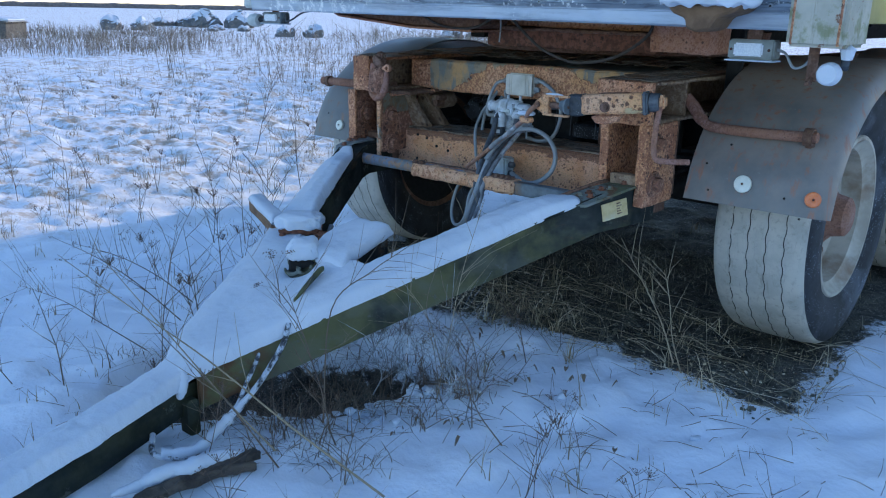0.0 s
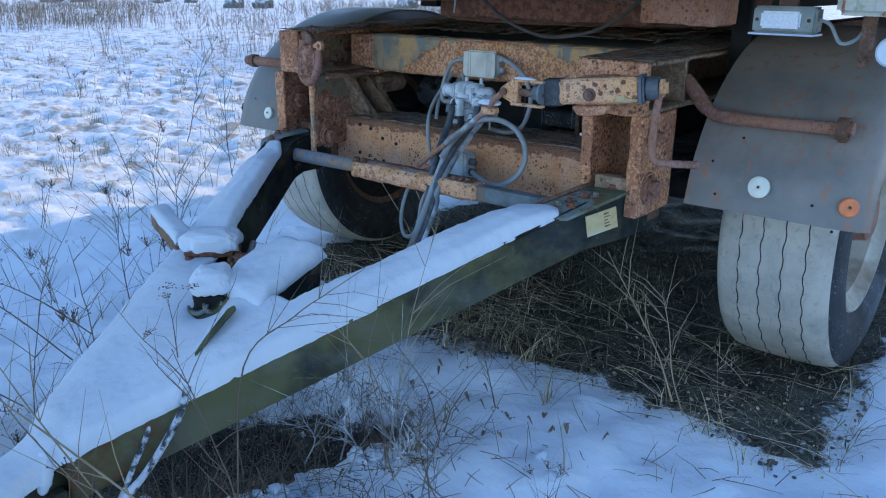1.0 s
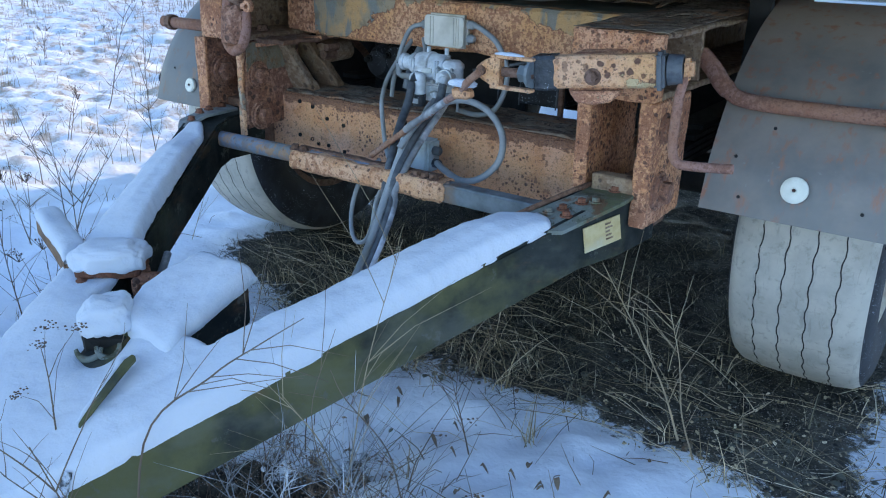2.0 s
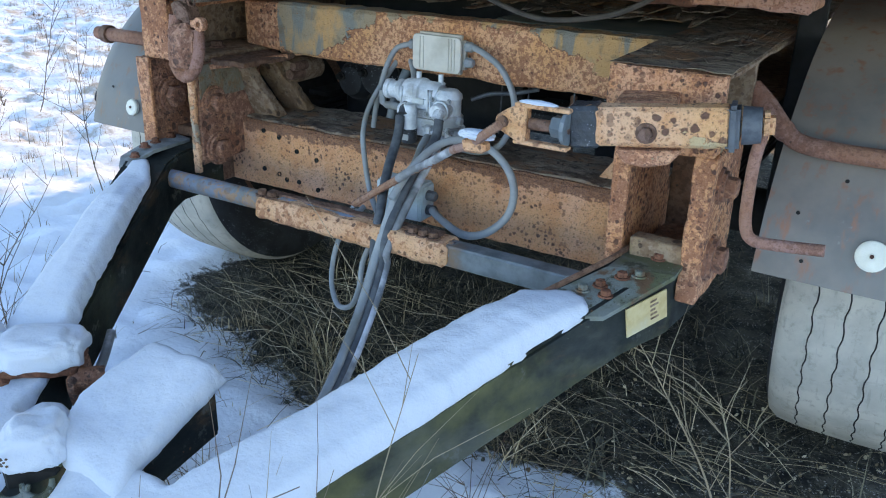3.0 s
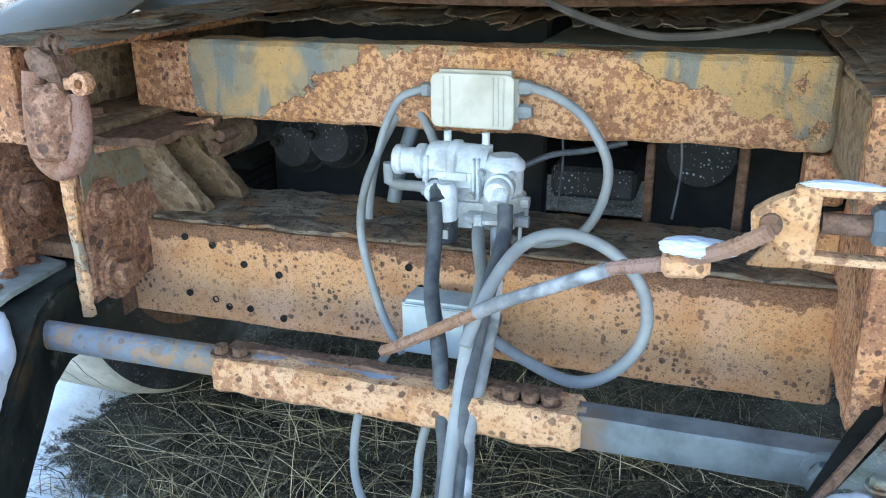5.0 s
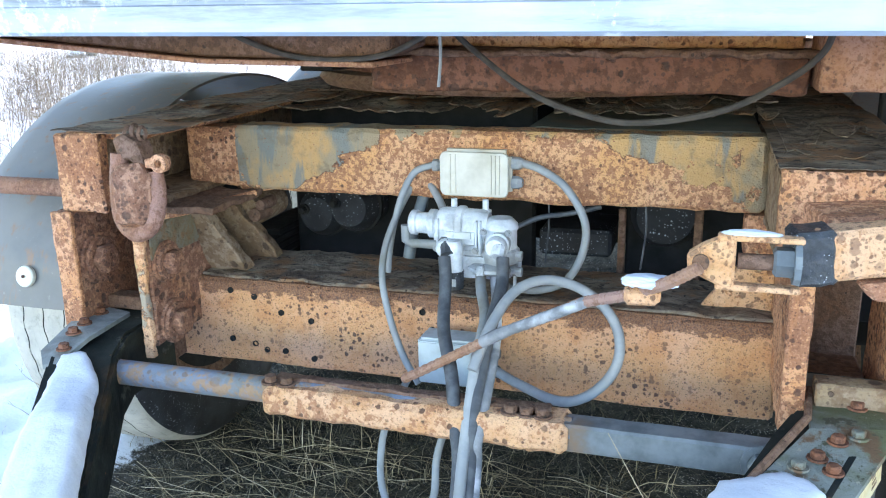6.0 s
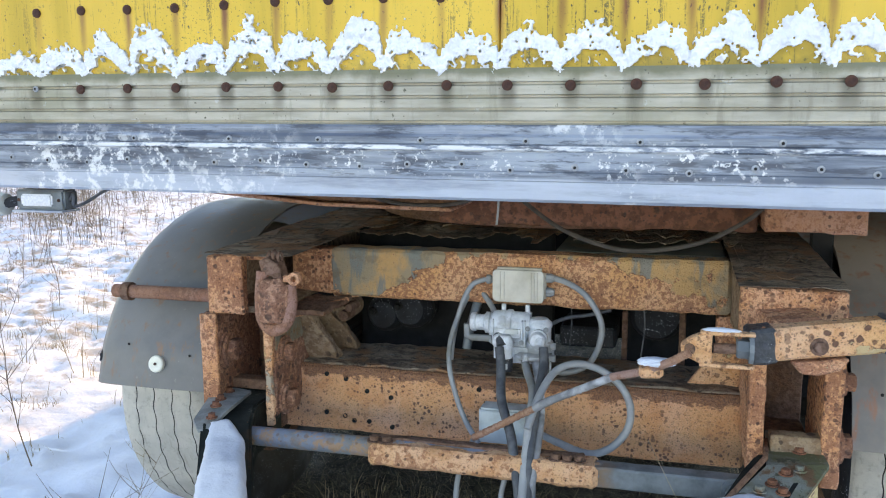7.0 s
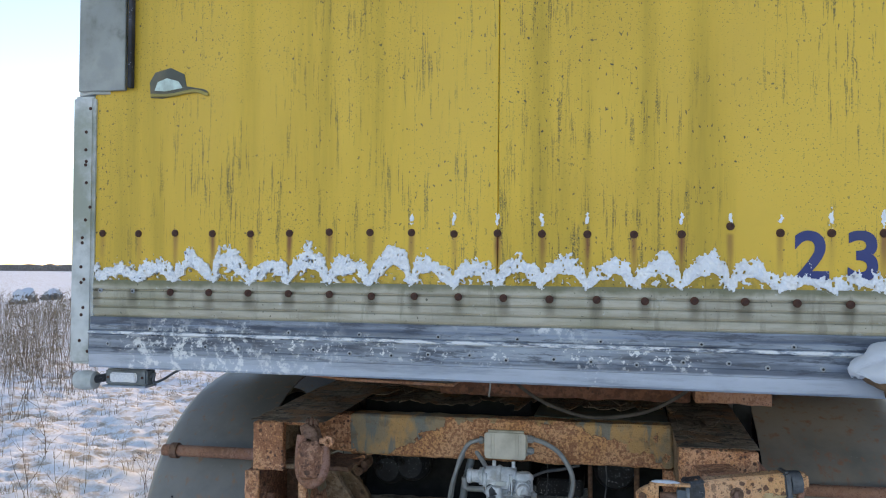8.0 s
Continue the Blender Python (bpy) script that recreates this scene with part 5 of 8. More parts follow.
# shackle hung at the left rail's inner corner
smooth(part("shackle", tube(spline([(-0.548, -0.262, 0.995), (-0.552, -0.270, 0.93), (-0.545, -0.276, 0.878), (-0.515, -0.280, 0.856), (-0.484, -0.276, 0.876), (-0.474, -0.268, 0.92), (-0.480, -0.262, 0.965)], 6), 0.0155, 10), RUST_STAY, bogie, "thick rusted shackle"))
smooth(part("shackle_tongue", rough_box(-0.552, -0.478, -0.300, -0.256, 0.866, 0.978, 0.009, 0.008, 0.016, 27.0), RUST_PITTED, bogie))
part("shackle_strap", prism([(-0.555, 1.020), (-0.535, 1.030), (-0.505, 1.015), (-0.488, 0.955), (-0.500, 0.945), (-0.520, 0.985), (-0.545, 0.985)], -0.272, -0.228, "y", 0.004), RUST_DARK, bogie)
part("eye_tab", turned([(-0.008, 0.007), (-0.008, 0.016), (0.008, 0.016), (0.008, 0.007)], (-0.463, -0.266, 0.981), "y", 14, closed=True), RUST_PLATE, bogie, "small eye tab")
part("eye_shank", box(-0.492, -0.476, -0.272, -0.258, 0.972, 0.988, 0.002), RUST_PLATE, bogie)
for i in range(3):
    part("link", turned([(-0.004, 0.011), (0, 0.015), (0.004, 0.011), (0, 0.008)], (-0.538 + i * 0.014, -0.245, 1.028 + 0.004 * (i % 2)), "x", 12, closed=True), RUST_DARK, bogie)

# mudguard stays
smooth(part("guard_stay", tube([(-0.72, -0.052, 0.878), (-1.10, -0.050, 0.877), (-1.128, -0.050, 0.877)], 0.019, 12), RUST_STAY, bogie, "rusted round mudguard stay"))
smooth(part("stay_clip", turned([(-0.012, 0.019), (-0.012, 0.026), (0.012, 0.026), (0.012, 0.019)], (-1.085, -0.050, 0.877), "x", 14, closed=True), RUST_DARK, bogie))
smooth(part("guard_stay", tube(spline([(0.722, 0.05, 0.934), (0.758, 0.035, 0.906), (0.803, 0.015, 0.866), (0.86, 0.0, 0.848), (1.03, 0.0, 0.846), (1.197, 0.0, 0.850)], 6), [0.021] * 13 + [0.0175] * 18, 12), RUST_STAY, bogie, "bent rusted mudguard stay"))
smooth(part("stay_clip", turned([(-0.014, 0.021), (-0.014, 0.029), (0.014, 0.029), (0.014, 0.021)], (1.172, 0.0, 0.850), "x", 14, closed=True), RUST_DARK, bogie))
part("stay_lug", box(1.162, 1.184, -0.006, 0.03, 0.815, 0.842, 0.003), RUST_DARK, bogie)

GUARD_PROFILE = [(-0.072, 0.605), (-0.055, 0.66), (-0.035, 0.72), (0.030, 0.825), (0.120, 0.915), (0.250, 0.998), (0.420, 1.055), (0.600, 1.073), (0.800, 1.058), (1.000, 1.000), (1.150, 0.915), (1.250, 0.800), (1.300, 0.680)]


def mudguard(parent, xa, xb, dy, outer):
    """A half-round plastic guard with turned-down outer edge; outer: +1 or -1, its outer side."""
    line = [(p.x, p.y) for p in spline([(y, z, 0) for y, z in GUARD_PROFILE], 4)]
    cy, cz = 0.60, 0.50
    bm = bmesh.new()
    rows = []
    for y, z in line:
        d = Vector((y - cy, z - cz)).normalized()
        row = []
        xs = [(0.0, 0.0), (0.03, 0.0), (0.35, 0.004), (0.80, 0.002), (0.90, -0.004), (0.965, -0.022), (1.0, -0.055)]
        for fx, off in xs:
            x = (xa + (xb - xa) * fx) if outer > 0 else (xb - (xb - xa) * fx)
            row.append((x, y + dy + d.x * off, z + d.y * off))
        rows.append(row)
    outer_v = [[bm.verts.new(p) for p in r] for r in rows]
    inner_v = []
    for (y, z), r in zip(line, rows):
        d = Vector((y - cy, z - cz)).normalized() * 0.007
        inner_v.append([bm.verts.new((p[0], p[1] - d.x, p[2] - d.y)) for p in r])
    n = len(rows[0])
    for i in range(len(rows) - 1):
        for k in range(n - 1):
            bm.faces.new((outer_v[i][k], outer_v[i][k + 1], outer_v[i + 1][k + 1], outer_v[i + 1][k]))
            bm.faces.new((inner_v[i][k], inner_v[i + 1][k], inner_v[i + 1][k + 1], inner_v[i][k + 1]))
        for k in (0, n - 1):
            bm.faces.new((outer_v[i][k], outer_v[i + 1][k], inner_v[i + 1][k], inner_v[i][k]))
    for i in (0, len(rows) - 1):
        for k in range(n - 1):
            bm.faces.new((outer_v[i][k], outer_v[i][k + 1], inner_v[i][k + 1], inner_v[i][k]))
    return smooth(part("mudguard", bm, GUARD_DUSTY if outer > 0 else GUARD, parent, "brown-dusted grey plastic mudguard" if outer > 0 else "dusty dark grey plastic mudguard"), 50)


def reflector(parent, x, y, z, r, material, label, tilt=0):
    bm = turned([(0.004, 0), (0.004, r), (-0.004, r), (-0.007, r * 0.86), (-0.006, r * 0.2), (-0.008, r * 0.16), (-0.008, 0)], (0, 0, 0), "y", 28)
    ob = smooth(part("reflector", bm, material, parent, label))
    ob.matrix_local = pose(x, y, z, -14, 0, tilt)
    sc = part("screw", turned([(0, 0.004), (-0.010, 0.004), (-0.010, 0)], (0, 0, 0), "y", 8), RIVET_RUST, parent)
    sc.matrix_local = pose(x, y, z, -14, 0, tilt)
    return ob


guards = []
for dy in (0.0, 1.36):
    guards.append((mudguard(bogie, 0.80, 1.275, dy, 1), mudguard(bogie, -1.222, -0.835, dy, -1)))
gr, gl = guards[0]
reflector(gl, -1.0, -0.062, 0.673, 0.024, WHITE_REFLEX, "round white reflector")
reflector(gr, 1.0, -0.062, 0.681, 0.029, WHITE_REFLEX, "round white reflector")
reflector(gr, 1.226, -0.056, 0.663, 0.025, ORANGE_REFLEX, "round orange reflector", 28)
reflector(gl, -1.21, -0.018, 0.672, 0.020, SIDEWALL, "small dark reflector seen edge on", -60)
# flat near-black discs stand in for the shade inside screw holes
for x, z in ((0.86, 0.73), (0.885, 0.645), (1.14, 0.655), (1.20, 0.60), (0.93, 0.80), (-1.10, 0.72), (-0.90, 0.70)):
    part("screw_hole_disc", turned([(0, 0.004), (-0.001, 0.004), (-0.001, 0)], (x, -0.062 + (z - 0.66) * 0.3, z), "y", 8), GROOVE_SHADE_BLACK, gr if x > 0 else gl)


def wheel(parent, x_in, x_out, y, z, outer):
    """Tyre with wavy grooves on a dished rim; built round its own centre."""
    w = new("wheel")
    w.parent = parent
    w.location = ((x_in + x_out) / 2, y, z)
    tagged(w, "truck wheel with a worn dusty tyre")
    hw, r = abs(x_out - x_in) / 2, 0.512
    prof, zig, groove_faces = [(-hw + 0.03, 0.315), (-hw + 0.004, 0.36), (-hw, 0.415), (-hw + 0.004, 0.462), (-hw + 0.015, 0.489), (-hw + 0.034, 0.503)], {}, []
    for gx in (-0.095, -0.032, 0.032, 0.095):
        i = len(prof)
        rg = r - 0.18 * gx * gx
        prof += [(gx - 0.0016, rg), (gx - 0.0010, rg - 0.006), (gx + 0.0010, rg - 0.006), (gx + 0.0016, rg)]
        for k in range(4):
            zig[i + k] = 0.0022
        groove_faces.append((i, i + 3))
    prof += [(hw - 0.034, 0.503), (hw - 0.015, 0.489), (hw - 0.004, 0.462), (hw, 0.415), (hw - 0.004, 0.36), (hw - 0.03, 0.315)]
    seg = 168
    bm = turned(prof, (0, 0, 0), "x", seg, zig=zig, closed=True)
    ob = part("tyre", bm, TREAD, w, "dusty grey worn tyre tread")
    ob.data.materials.append(SIDEWALL)
    ob.data.materials.append(GROOVE_SHADE_BLACK)
    for p in ob.data.polygons:
        c = p.center
        rad = math.hypot(c.y, c.z)
        if abs(c.x) > hw - 0.012 or rad < 0.477:
            p.material_index = 1
        elif rad < r - 0.003 - 0.18 * c.x * c.x and abs(c.x) < 0.105:
            p.material_index = 2
    smooth(ob, 35)
    s = outer
    rim = [(s * (hw - 0.03), 0.318), (s * (hw - 0.022), 0.312), (s * (hw - 0.022), 0.300), (s * (hw - 0.05), 0.282), (s * (hw - 0.06), 0.262), (s * (hw - 0.135), 0.250), (s * (hw - 0.155), 0.215), (s * (hw - 0.150), 0.145), (s * (hw - 0.130), 0.130)]
    smooth(part("rim", turned(rim, (0, 0, 0), "x", 64), RIM_PAINT, w, "chipped cream rim with brown dirt"))
    hub = [(s * (hw - 0.14), 0.145), (s * (hw - 0.11), 0.120), (s * (hw - 0.08), 0.085), (s * (hw - 0.03), 0.075), (s * (hw - 0.02), 0.06), (s * (hw - 0.02), 0.0)]
    smooth(part("hub", turned(hub, (0, 0, 0), "x", 28), RUST_STAY, w, "rusted hub"))
    back_ = [(-s * (hw - 0.03), 0.318), (-s * (hw - 0.05), 0.28), (s * (hw - 0.15), 0.25)]
    smooth(part("rim_well", turned(back_, (0, 0, 0), "x", 48), RUST_DARK, w))
    # disc added across the wheel's inside, the shade there put into its colour
    drum = [(-s * (hw - 0.045), 0.0), (-s * (hw - 0.045), 0.305), (-s * (hw - 0.10), 0.310), (-s * (hw - 0.12), 0.20)]
    part("brake_drum", turned(drum, (0, 0, 0), "x", 40), GROOVE_SHADE_BLACK, w, "brake drum disc, near-black to give the wheel's inside its shade")
    for k in range(10):
        a = k * math.tau / 10
        c = (s * (hw - 0.148), 0.168 * math.cos(a), 0.168 * math.sin(a))
        part("wheel_nut", bolt_shape(c, "x", 0.014, 0.03, 6, s), RUST_DARK, w)
    return w


for y in (0.62, 1.97):
    wheel(bogie, 0.828, 1.188, y, 0.478, 1)
    wheel(bogie, -1.285, -0.930, y, 0.483, -1)

# ---- brake and wiring gear on the bogie ----
jb = smooth(part("junction_box", box(-0.044, 0.093, -0.004, 0.030, 0.889, 0.978, 0.012, seg=4), CREAM, bogie, "cream plastic junction box"))
lid_bm = prism([(-0.041 + 0.131 * u, 0.892 + 0.083 * v) for u, v in ((0.0, 0.12), (0.03, 0.03), (0.08, 0.0), (0.92, 0.0), (0.97, 0.03), (1.0, 0.12), (1.0, 0.88), (0.97, 0.97), (0.92, 1.0), (0.08, 1.0), (0.03, 0.97), (0.0, 0.88))], -0.0095, -0.0035, "y", 0.0015)
part("lid", lid_bm, CREAM, jb)
for x in (-0.022, -0.012, 0.056, 0.064, 0.072):
    part("lid_rib", box(x, x + 0.003, -0.0115, -0.0085, 0.897, 0.970, 0.001), CREAM, jb)
for x, z, w in ((0.093, 0.954, 0.022), (0.093, 0.918, 0.020), (-0.060, 0.945, 0.016)):
    part("gland", turned([(0, 0), (0, 0.012), (w * 0.6, 0.012), (w, 0.008), (w, 0)], (x, 0.012, z), "x", 8), HOSE_GREY, jb)
lb = smooth(part("junction_box", box(-0.045, 0.080, -0.150, -0.090, 0.570, 0.658, 0.006, seg=3), BOX_GREY, bogie, "pale blue-grey plastic junction box"))
part("lid", box(-0.041, 0.076, -0.1555, -0.149, 0.574, 0.654, 0.002, seg=2), BOX_GREY, lb)
for z in (0.595, 0.63):
    part("gland", turned([(0, 0), (0, 0.013), (0.016, 0.013), (0.022, 0.009), (0.022, 0)], (0.080, -0.12, z), "x", 8), HOSE_BLACK, lb)
part("box_bracket", box(-0.03, 0.06, -0.092, -0.055, 0.60, 0.63, 0.002), RUST_DARK, bogie)

valve = smooth(part("relay_valve", box(-0.048, 0.064, -0.084, 0.0, 0.796, 0.858, 0.018, seg=3), CAST, bogie, "cast alloy brake relay valve"))
smooth(part("port", turned([(-0.062, 0), (-0.062, 0.022), (-0.058, 0.027), (-0.046, 0.027), (-0.043, 0.023), (-0.020, 0.023), (-0.016, 0.031), (-0.004, 0.031), (0.0, 0.026), (0.02, 0.024)], (-0.045, -0.045, 0.846), "x", 24), CAST, valve, "pale end port"))
smooth(part("valve_body", turned([(-0.050, 0), (-0.050, 0.033), (-0.040, 0.036), (-0.012, 0.036), (-0.008, 0.040), (0.004, 0.040), (0.008, 0.035), (0.046, 0.034), (0.058, 0.028), (0.058, 0)], (0.012, -0.046, 0.848), "x", 24), CAST, valve))
smooth(part("tower", turned([(0.772, 0.0), (0.772, 0.036), (0.780, 0.040), (0.800, 0.040), (0.804, 0.034), (0.842, 0.034), (0.846, 0.037), (0.856, 0.036), (0.868, 0.024), (0.870, 0)], (0.096, -0.050, 0), "z", 24), CAST, valve, "round tower of the valve"))
smooth(part("diaphragm", turned([(0.752, 0), (0.752, 0.048), (0.757, 0.056), (0.764, 0.056), (0.767, 0.050), (0.772, 0.044), (0.772, 0)], (0.076, -0.046, 0), "z", 28), CAST, valve, "flanged diaphragm housing"))
for a_ in range(6):
    part("flange_lug", turned([(0.748, 0), (0.748, 0.009), (0.770, 0.009), (0.774, 0.005), (0.774, 0)], (0.076 + 0.054 * math.cos(a_ * 1.047 + 0.3), -0.046 + 0.054 * math.sin(a_ * 1.047 + 0.3), 0), "z", 8), CAST, valve)
smooth(part("outlet", turned([(-0.052, 0.0), (-0.052, 0.018), (-0.046, 0.022), (-0.030, 0.022), (-0.028, 0.026), (-0.018, 0.026), (0.02, 0.020)], (0.100, -0.072, 0.820), "y", 18), CAST, valve, "outlet boss for the hose"))
smooth(part("outlet", turned([(-0.040, 0.0), (-0.040, 0.016), (-0.034, 0.020), (-0.022, 0.020), (0.02, 0.018)], (-0.012, -0.072, 0.808), "y", 18), CAST, valve, "outlet boss for the hose"))
part("type_plate", box(0.004, 0.040, -0.0875, -0.083, 0.826, 0.840, 0.001), POST, valve, "small blank type plate")
for x in (-0.036, 0.048, 0.056):
    part("cast_rib", box(x, x + 0.005, -0.088, -0.004, 0.792, 0.866, 0.002), CAST, valve)
for x, z in ((-0.036, 0.803), (0.05, 0.803), (0.068, 0.845), (0.12, 0.845), (0.068, 0.765), (0.12, 0.765)):
    part("cover_screw", bolt_shape((x, -0.089, z), "y", 0.005, 0.006, 6, -1), HOSE_GREY, valve)
part("bleed_tag", box(0.128, 0.134, -0.075, -0.065, 0.715, 0.750, 0.002), CAST, valve)
smooth(part("valve_foot", box(-0.035, 0.10, -0.075, -0.015, 0.735, 0.795, 0.010, seg=2), CAST, valve))
smooth(part("silencer", turned([(0, 0), (0, 0.019), (0.07, 0.021), (0.085, 0.015), (0.085, 0)], (0.008, -0.105, 0.742), "z", 16), CAST, valve))
smooth(part("silencer_cap", turned([(-0.004, 0), (-0.004, 0.0205), (0.034, 0.0215), (0.034, 0.012)], (0.008, -0.105, 0.728), "z", 16), TAR, valve, "black band with a white tag"))
part("tag", box(-0.006, 0.018, -0.1275, -0.1235, 0.733, 0.749, 0.001), POST, valve)
for x in (-0.012, 0.058):
    smooth(part("stud", turned([(-0.01, 0.011), (0.012, 0.013), (0.014, 0.007), (0.034, 0.007), (0.034, 0)], (x, -0.03, 0.866), "z", 10), CAST, valve))
smooth(part("side_pipe", tube([(-0.045, -0.05, 0.800), (-0.105, -0.05, 0.800), (-0.118, -0.05, 0.806), (-0.118, -0.05, 0.84)], 0.010, 10), HOSE_GREY, valve, "short grey elbow pipe"))
for z in (0.755, 0.79):
    part("lug", turned([(-0.01, 0), (-0.01, 0.011), (0.012, 0.010), (0.012, 0)], (0.132, -0.06, z), "x", 10), CAST, valve)
part("elbow", tube(spline([(-0.02, -0.08, 0.815), (-0.005, -0.11, 0.812), (0.0, -0.125, 0.80)], 5), 0.014, 10), HOSE_BLACK, valve)
part("elbow", tube(spline([(0.095, -0.08, 0.818), (0.108, -0.115, 0.820), (0.108, -0.130, 0.805)], 5), 0.015, 10), CAST, valve)

valve.matrix_local = Matrix.Translation((0.028, -0.05, 0.815)) @ Matrix.Scale(0.86, 4) @ Matrix.Translation((-0.028, 0.05, -0.81))
END = [(0.092, -0.355, 0.535), (0.097, -0.41, 0.455), (0.100, -0.49, 0.362), (0.104, -0.565, 0.300), (0.115, -0.64, 0.250)]


def hose(pts, r, material, label="", n=9, parent=bogie):
    return smooth(part("hose", tube(spline(pts, n), r, 10), material, parent, label))


hose([(0.0, -0.12, 0.805), (0.008, -0.140, 0.765), (0.022, -0.20, 0.700), (0.058, -0.275, 0.650), (0.078, -0.325, 0.592)] + END, 0.0112, HOSE_BLACK, "black rubber air hose")
hose([(0.108, -0.125, 0.812), (0.112, -0.150, 0.770), (0.110, -0.23, 0.715), (0.108, -0.295, 0.650), (0.108, -0.335, 0.590)] + [(x + 0.018, y, z) for x, y, z in END], 0.0112, HOSE_BLACK, "black rubber air hose")
hose([(0.050, -0.06, 0.765), (0.070, -0.13, 0.752), (0.095, -0.2, 0.728), (0.100, -0.27, 0.690), (0.100, -0.32, 0.620)] + [(x + 0.009, y - 0.014, z + 0.006) for x, y, z in END], 0.0095, HOSE_GREY, "dusty grey air hose")
hose([(0.075, -0.05, 0.760), (0.095, -0.12, 0.735), (0.118, -0.22, 0.695), (0.122, -0.29, 0.640), (0.118, -0.34, 0.575)] + [(x + 0.026, y + 0.010, z + 0.004) for x, y, z in END], 0.0095, DUSTED, "grey air hose powdered with snow")
hose([(0.100, -0.30, 0.675), (0.118, -0.245, 0.735), (0.145, -0.185, 0.775), (0.190, -0.150, 0.786), (0.245, -0.135, 0.770), (0.292, -0.140, 0.735), (0.314, -0.150, 0.690), (0.308, -0.165, 0.640), (0.270, -0.185, 0.600), (0.220, -0.195, 0.588), (0.150, -0.170, 0.598), (0.098, -0.13, 0.600)], 0.0088, HOSE_GREY, "looped grey cable")
hose([(0.112, 0.012, 0.954), (0.150, -0.01, 0.948), (0.196, -0.005, 0.915), (0.232, -0.010, 0.855), (0.229, -0.012, 0.795), (0.200, -0.012, 0.742), (0.150, -0.02, 0.722), (0.10, -0.05, 0.735)], 0.0074, HOSE_GREY, "grey cable")
hose([(-0.115, 0.035, 0.895), (-0.132, 0.0, 0.848), (-0.142, -0.045, 0.792), (-0.137, -0.078, 0.735), (-0.113, -0.102, 0.665), (-0.080, -0.128, 0.608), (-0.044, -0.150, 0.568)], 0.0066, HOSE_GREY, "grey cable")
hose([(-0.062, 0.012, 0.945), (-0.094, 0.002, 0.932), (-0.118, -0.002, 0.892), (-0.134, -0.008, 0.838), (-0.144, -0.014, 0.785), (-0.148, -0.02, 0.735)], 0.0066, HOSE_GREY, "grey cable")
hose([(-0.078, 0.04, 0.905), (-0.05, 0.01, 0.880), (-0.028, -0.02, 0.858)], 0.0075, HOSE_GREY)
hose([(-0.092, 0.050, 0.880), (-0.098, 0.030, 0.845), (-0.106, 0.012, 0.805), (-0.112, 0.004, 0.760)], 0.0120, TIE_GREY, "dull blue-grey rubber sleeve")
hose([(-0.045, -0.20, 0.60), (-0.058, -0.255, 0.565), (-0.066, -0.285, 0.51), (-0.058, -0.31, 0.445), (-0.022, -0.335, 0.408), (0.022, -0.345, 0.420), (0.046, -0.345, 0.468), (0.048, -0.330, 0.530), (0.060, -0.300, 0.590)], 0.0062, HOSE_GREY, "grey cable hanging in a loop")
hose([(0.10, 0.03, 0.83), (0.14, 0.05, 0.845), (0.19, 0.07, 0.85), (0.25, 0.08, 0.865)], 0.005, HOSE_BLACK)
for x in (0.145, 0.215, 0.33):
    part("hanging_wire", tube(spline([(x, 0.10, 0.875), (x + 0.004, 0.09, 0.82), (x - 0.004, 0.10, 0.74)], 5), 0.002, 5), HOSE_BLACK, bogie)

# brake actuator in front of the right side rail, with clevis, rope and cranked rod
act = smooth(part("actuator", rough_box(0.555, 0.790, -0.465, -0.420, 0.895, 0.958, 0.015, 0.0015, 0.006, 31.0), OCHRE, bogie, "ochre painted square actuator tube"))
part("grease_band", rough_box(0.538, 0.590, -0.468, -0.416, 0.891, 0.961, 0.010, 0.004, 0.006, 32.0), TAR, act, "greasy black end of the tube")
part("end_band", box(0.782, 0.802, -0.469, -0.415, 0.890, 0.962, 0.006, seg=2), HOSE_BLACK, act)
smooth(part("end_plug", turned([(0, 0), (0, 0.030), (0.028, 0.028), (0.03, 0)], (0.805, -0.434, 0.926), "x", 18), HOSE_BLACK, act))
part("end_cap", box(0.828, 0.852, -0.452, -0.414, 0.906, 0.948, 0.008, seg=2), RUST_SLEEVE, act)
part("bolt", bolt_shape((0.664, -0.465, 0.918), "y", 0.0115, 0.012, 6, -1), RUST_DARK, act)
part("lug", prism([(0.615, 0.890), (0.72, 0.890), (0.70, 0.868), (0.66, 0.862), (0.63, 0.868)], -0.468, -0.44, "y", 0.004), RUST_PLATE, act)
part("mount_plate", box(0.60, 0.70, -0.396, -0.252, 0.895, 0.955, 0.004), RUST_PLATE, act)
part("mount_strip", box(0.612, 0.725, -0.285, -0.253, 0.955, 0.972, 0.003), OCHRE, act)
act.matrix_local = Matrix.Translation((0.55, -0.430, 0.925)) @ Matrix.Rotation(radians(11), 4, "Z") @ Matrix.Rotation(radians(-5.5), 4, "Y") @ Matrix.Translation((-0.55, 0.465, -0.925))
clevis = part("clevis", box(0.450, 0.548, -0.449, -0.429, 0.949, 0.956, 0.002), OCHRE, bogie, "ochre open clevis frame")
part("clevis_bar", box(0.450, 0.548, -0.449, -0.429, 0.887, 0.894, 0.002), OCHRE, clevis)
part("clevis_end", prism([(0.462, 0.955), (0.472, 0.955), (0.472, 0.888), (0.462, 0.888), (0.436, 0.900), (0.417, 0.909), (0.415, 0.928), (0.434, 0.942)], -0.450, -0.424, "y", 0.004), OCHRE, clevis)
part("clevis_pin", turned([(-0.006, 0.0), (-0.006, 0.010), (0.004, 0.010), (0.004, 0)], (0.432, -0.451, 0.922), "y", 14), RUST_DARK, clevis)
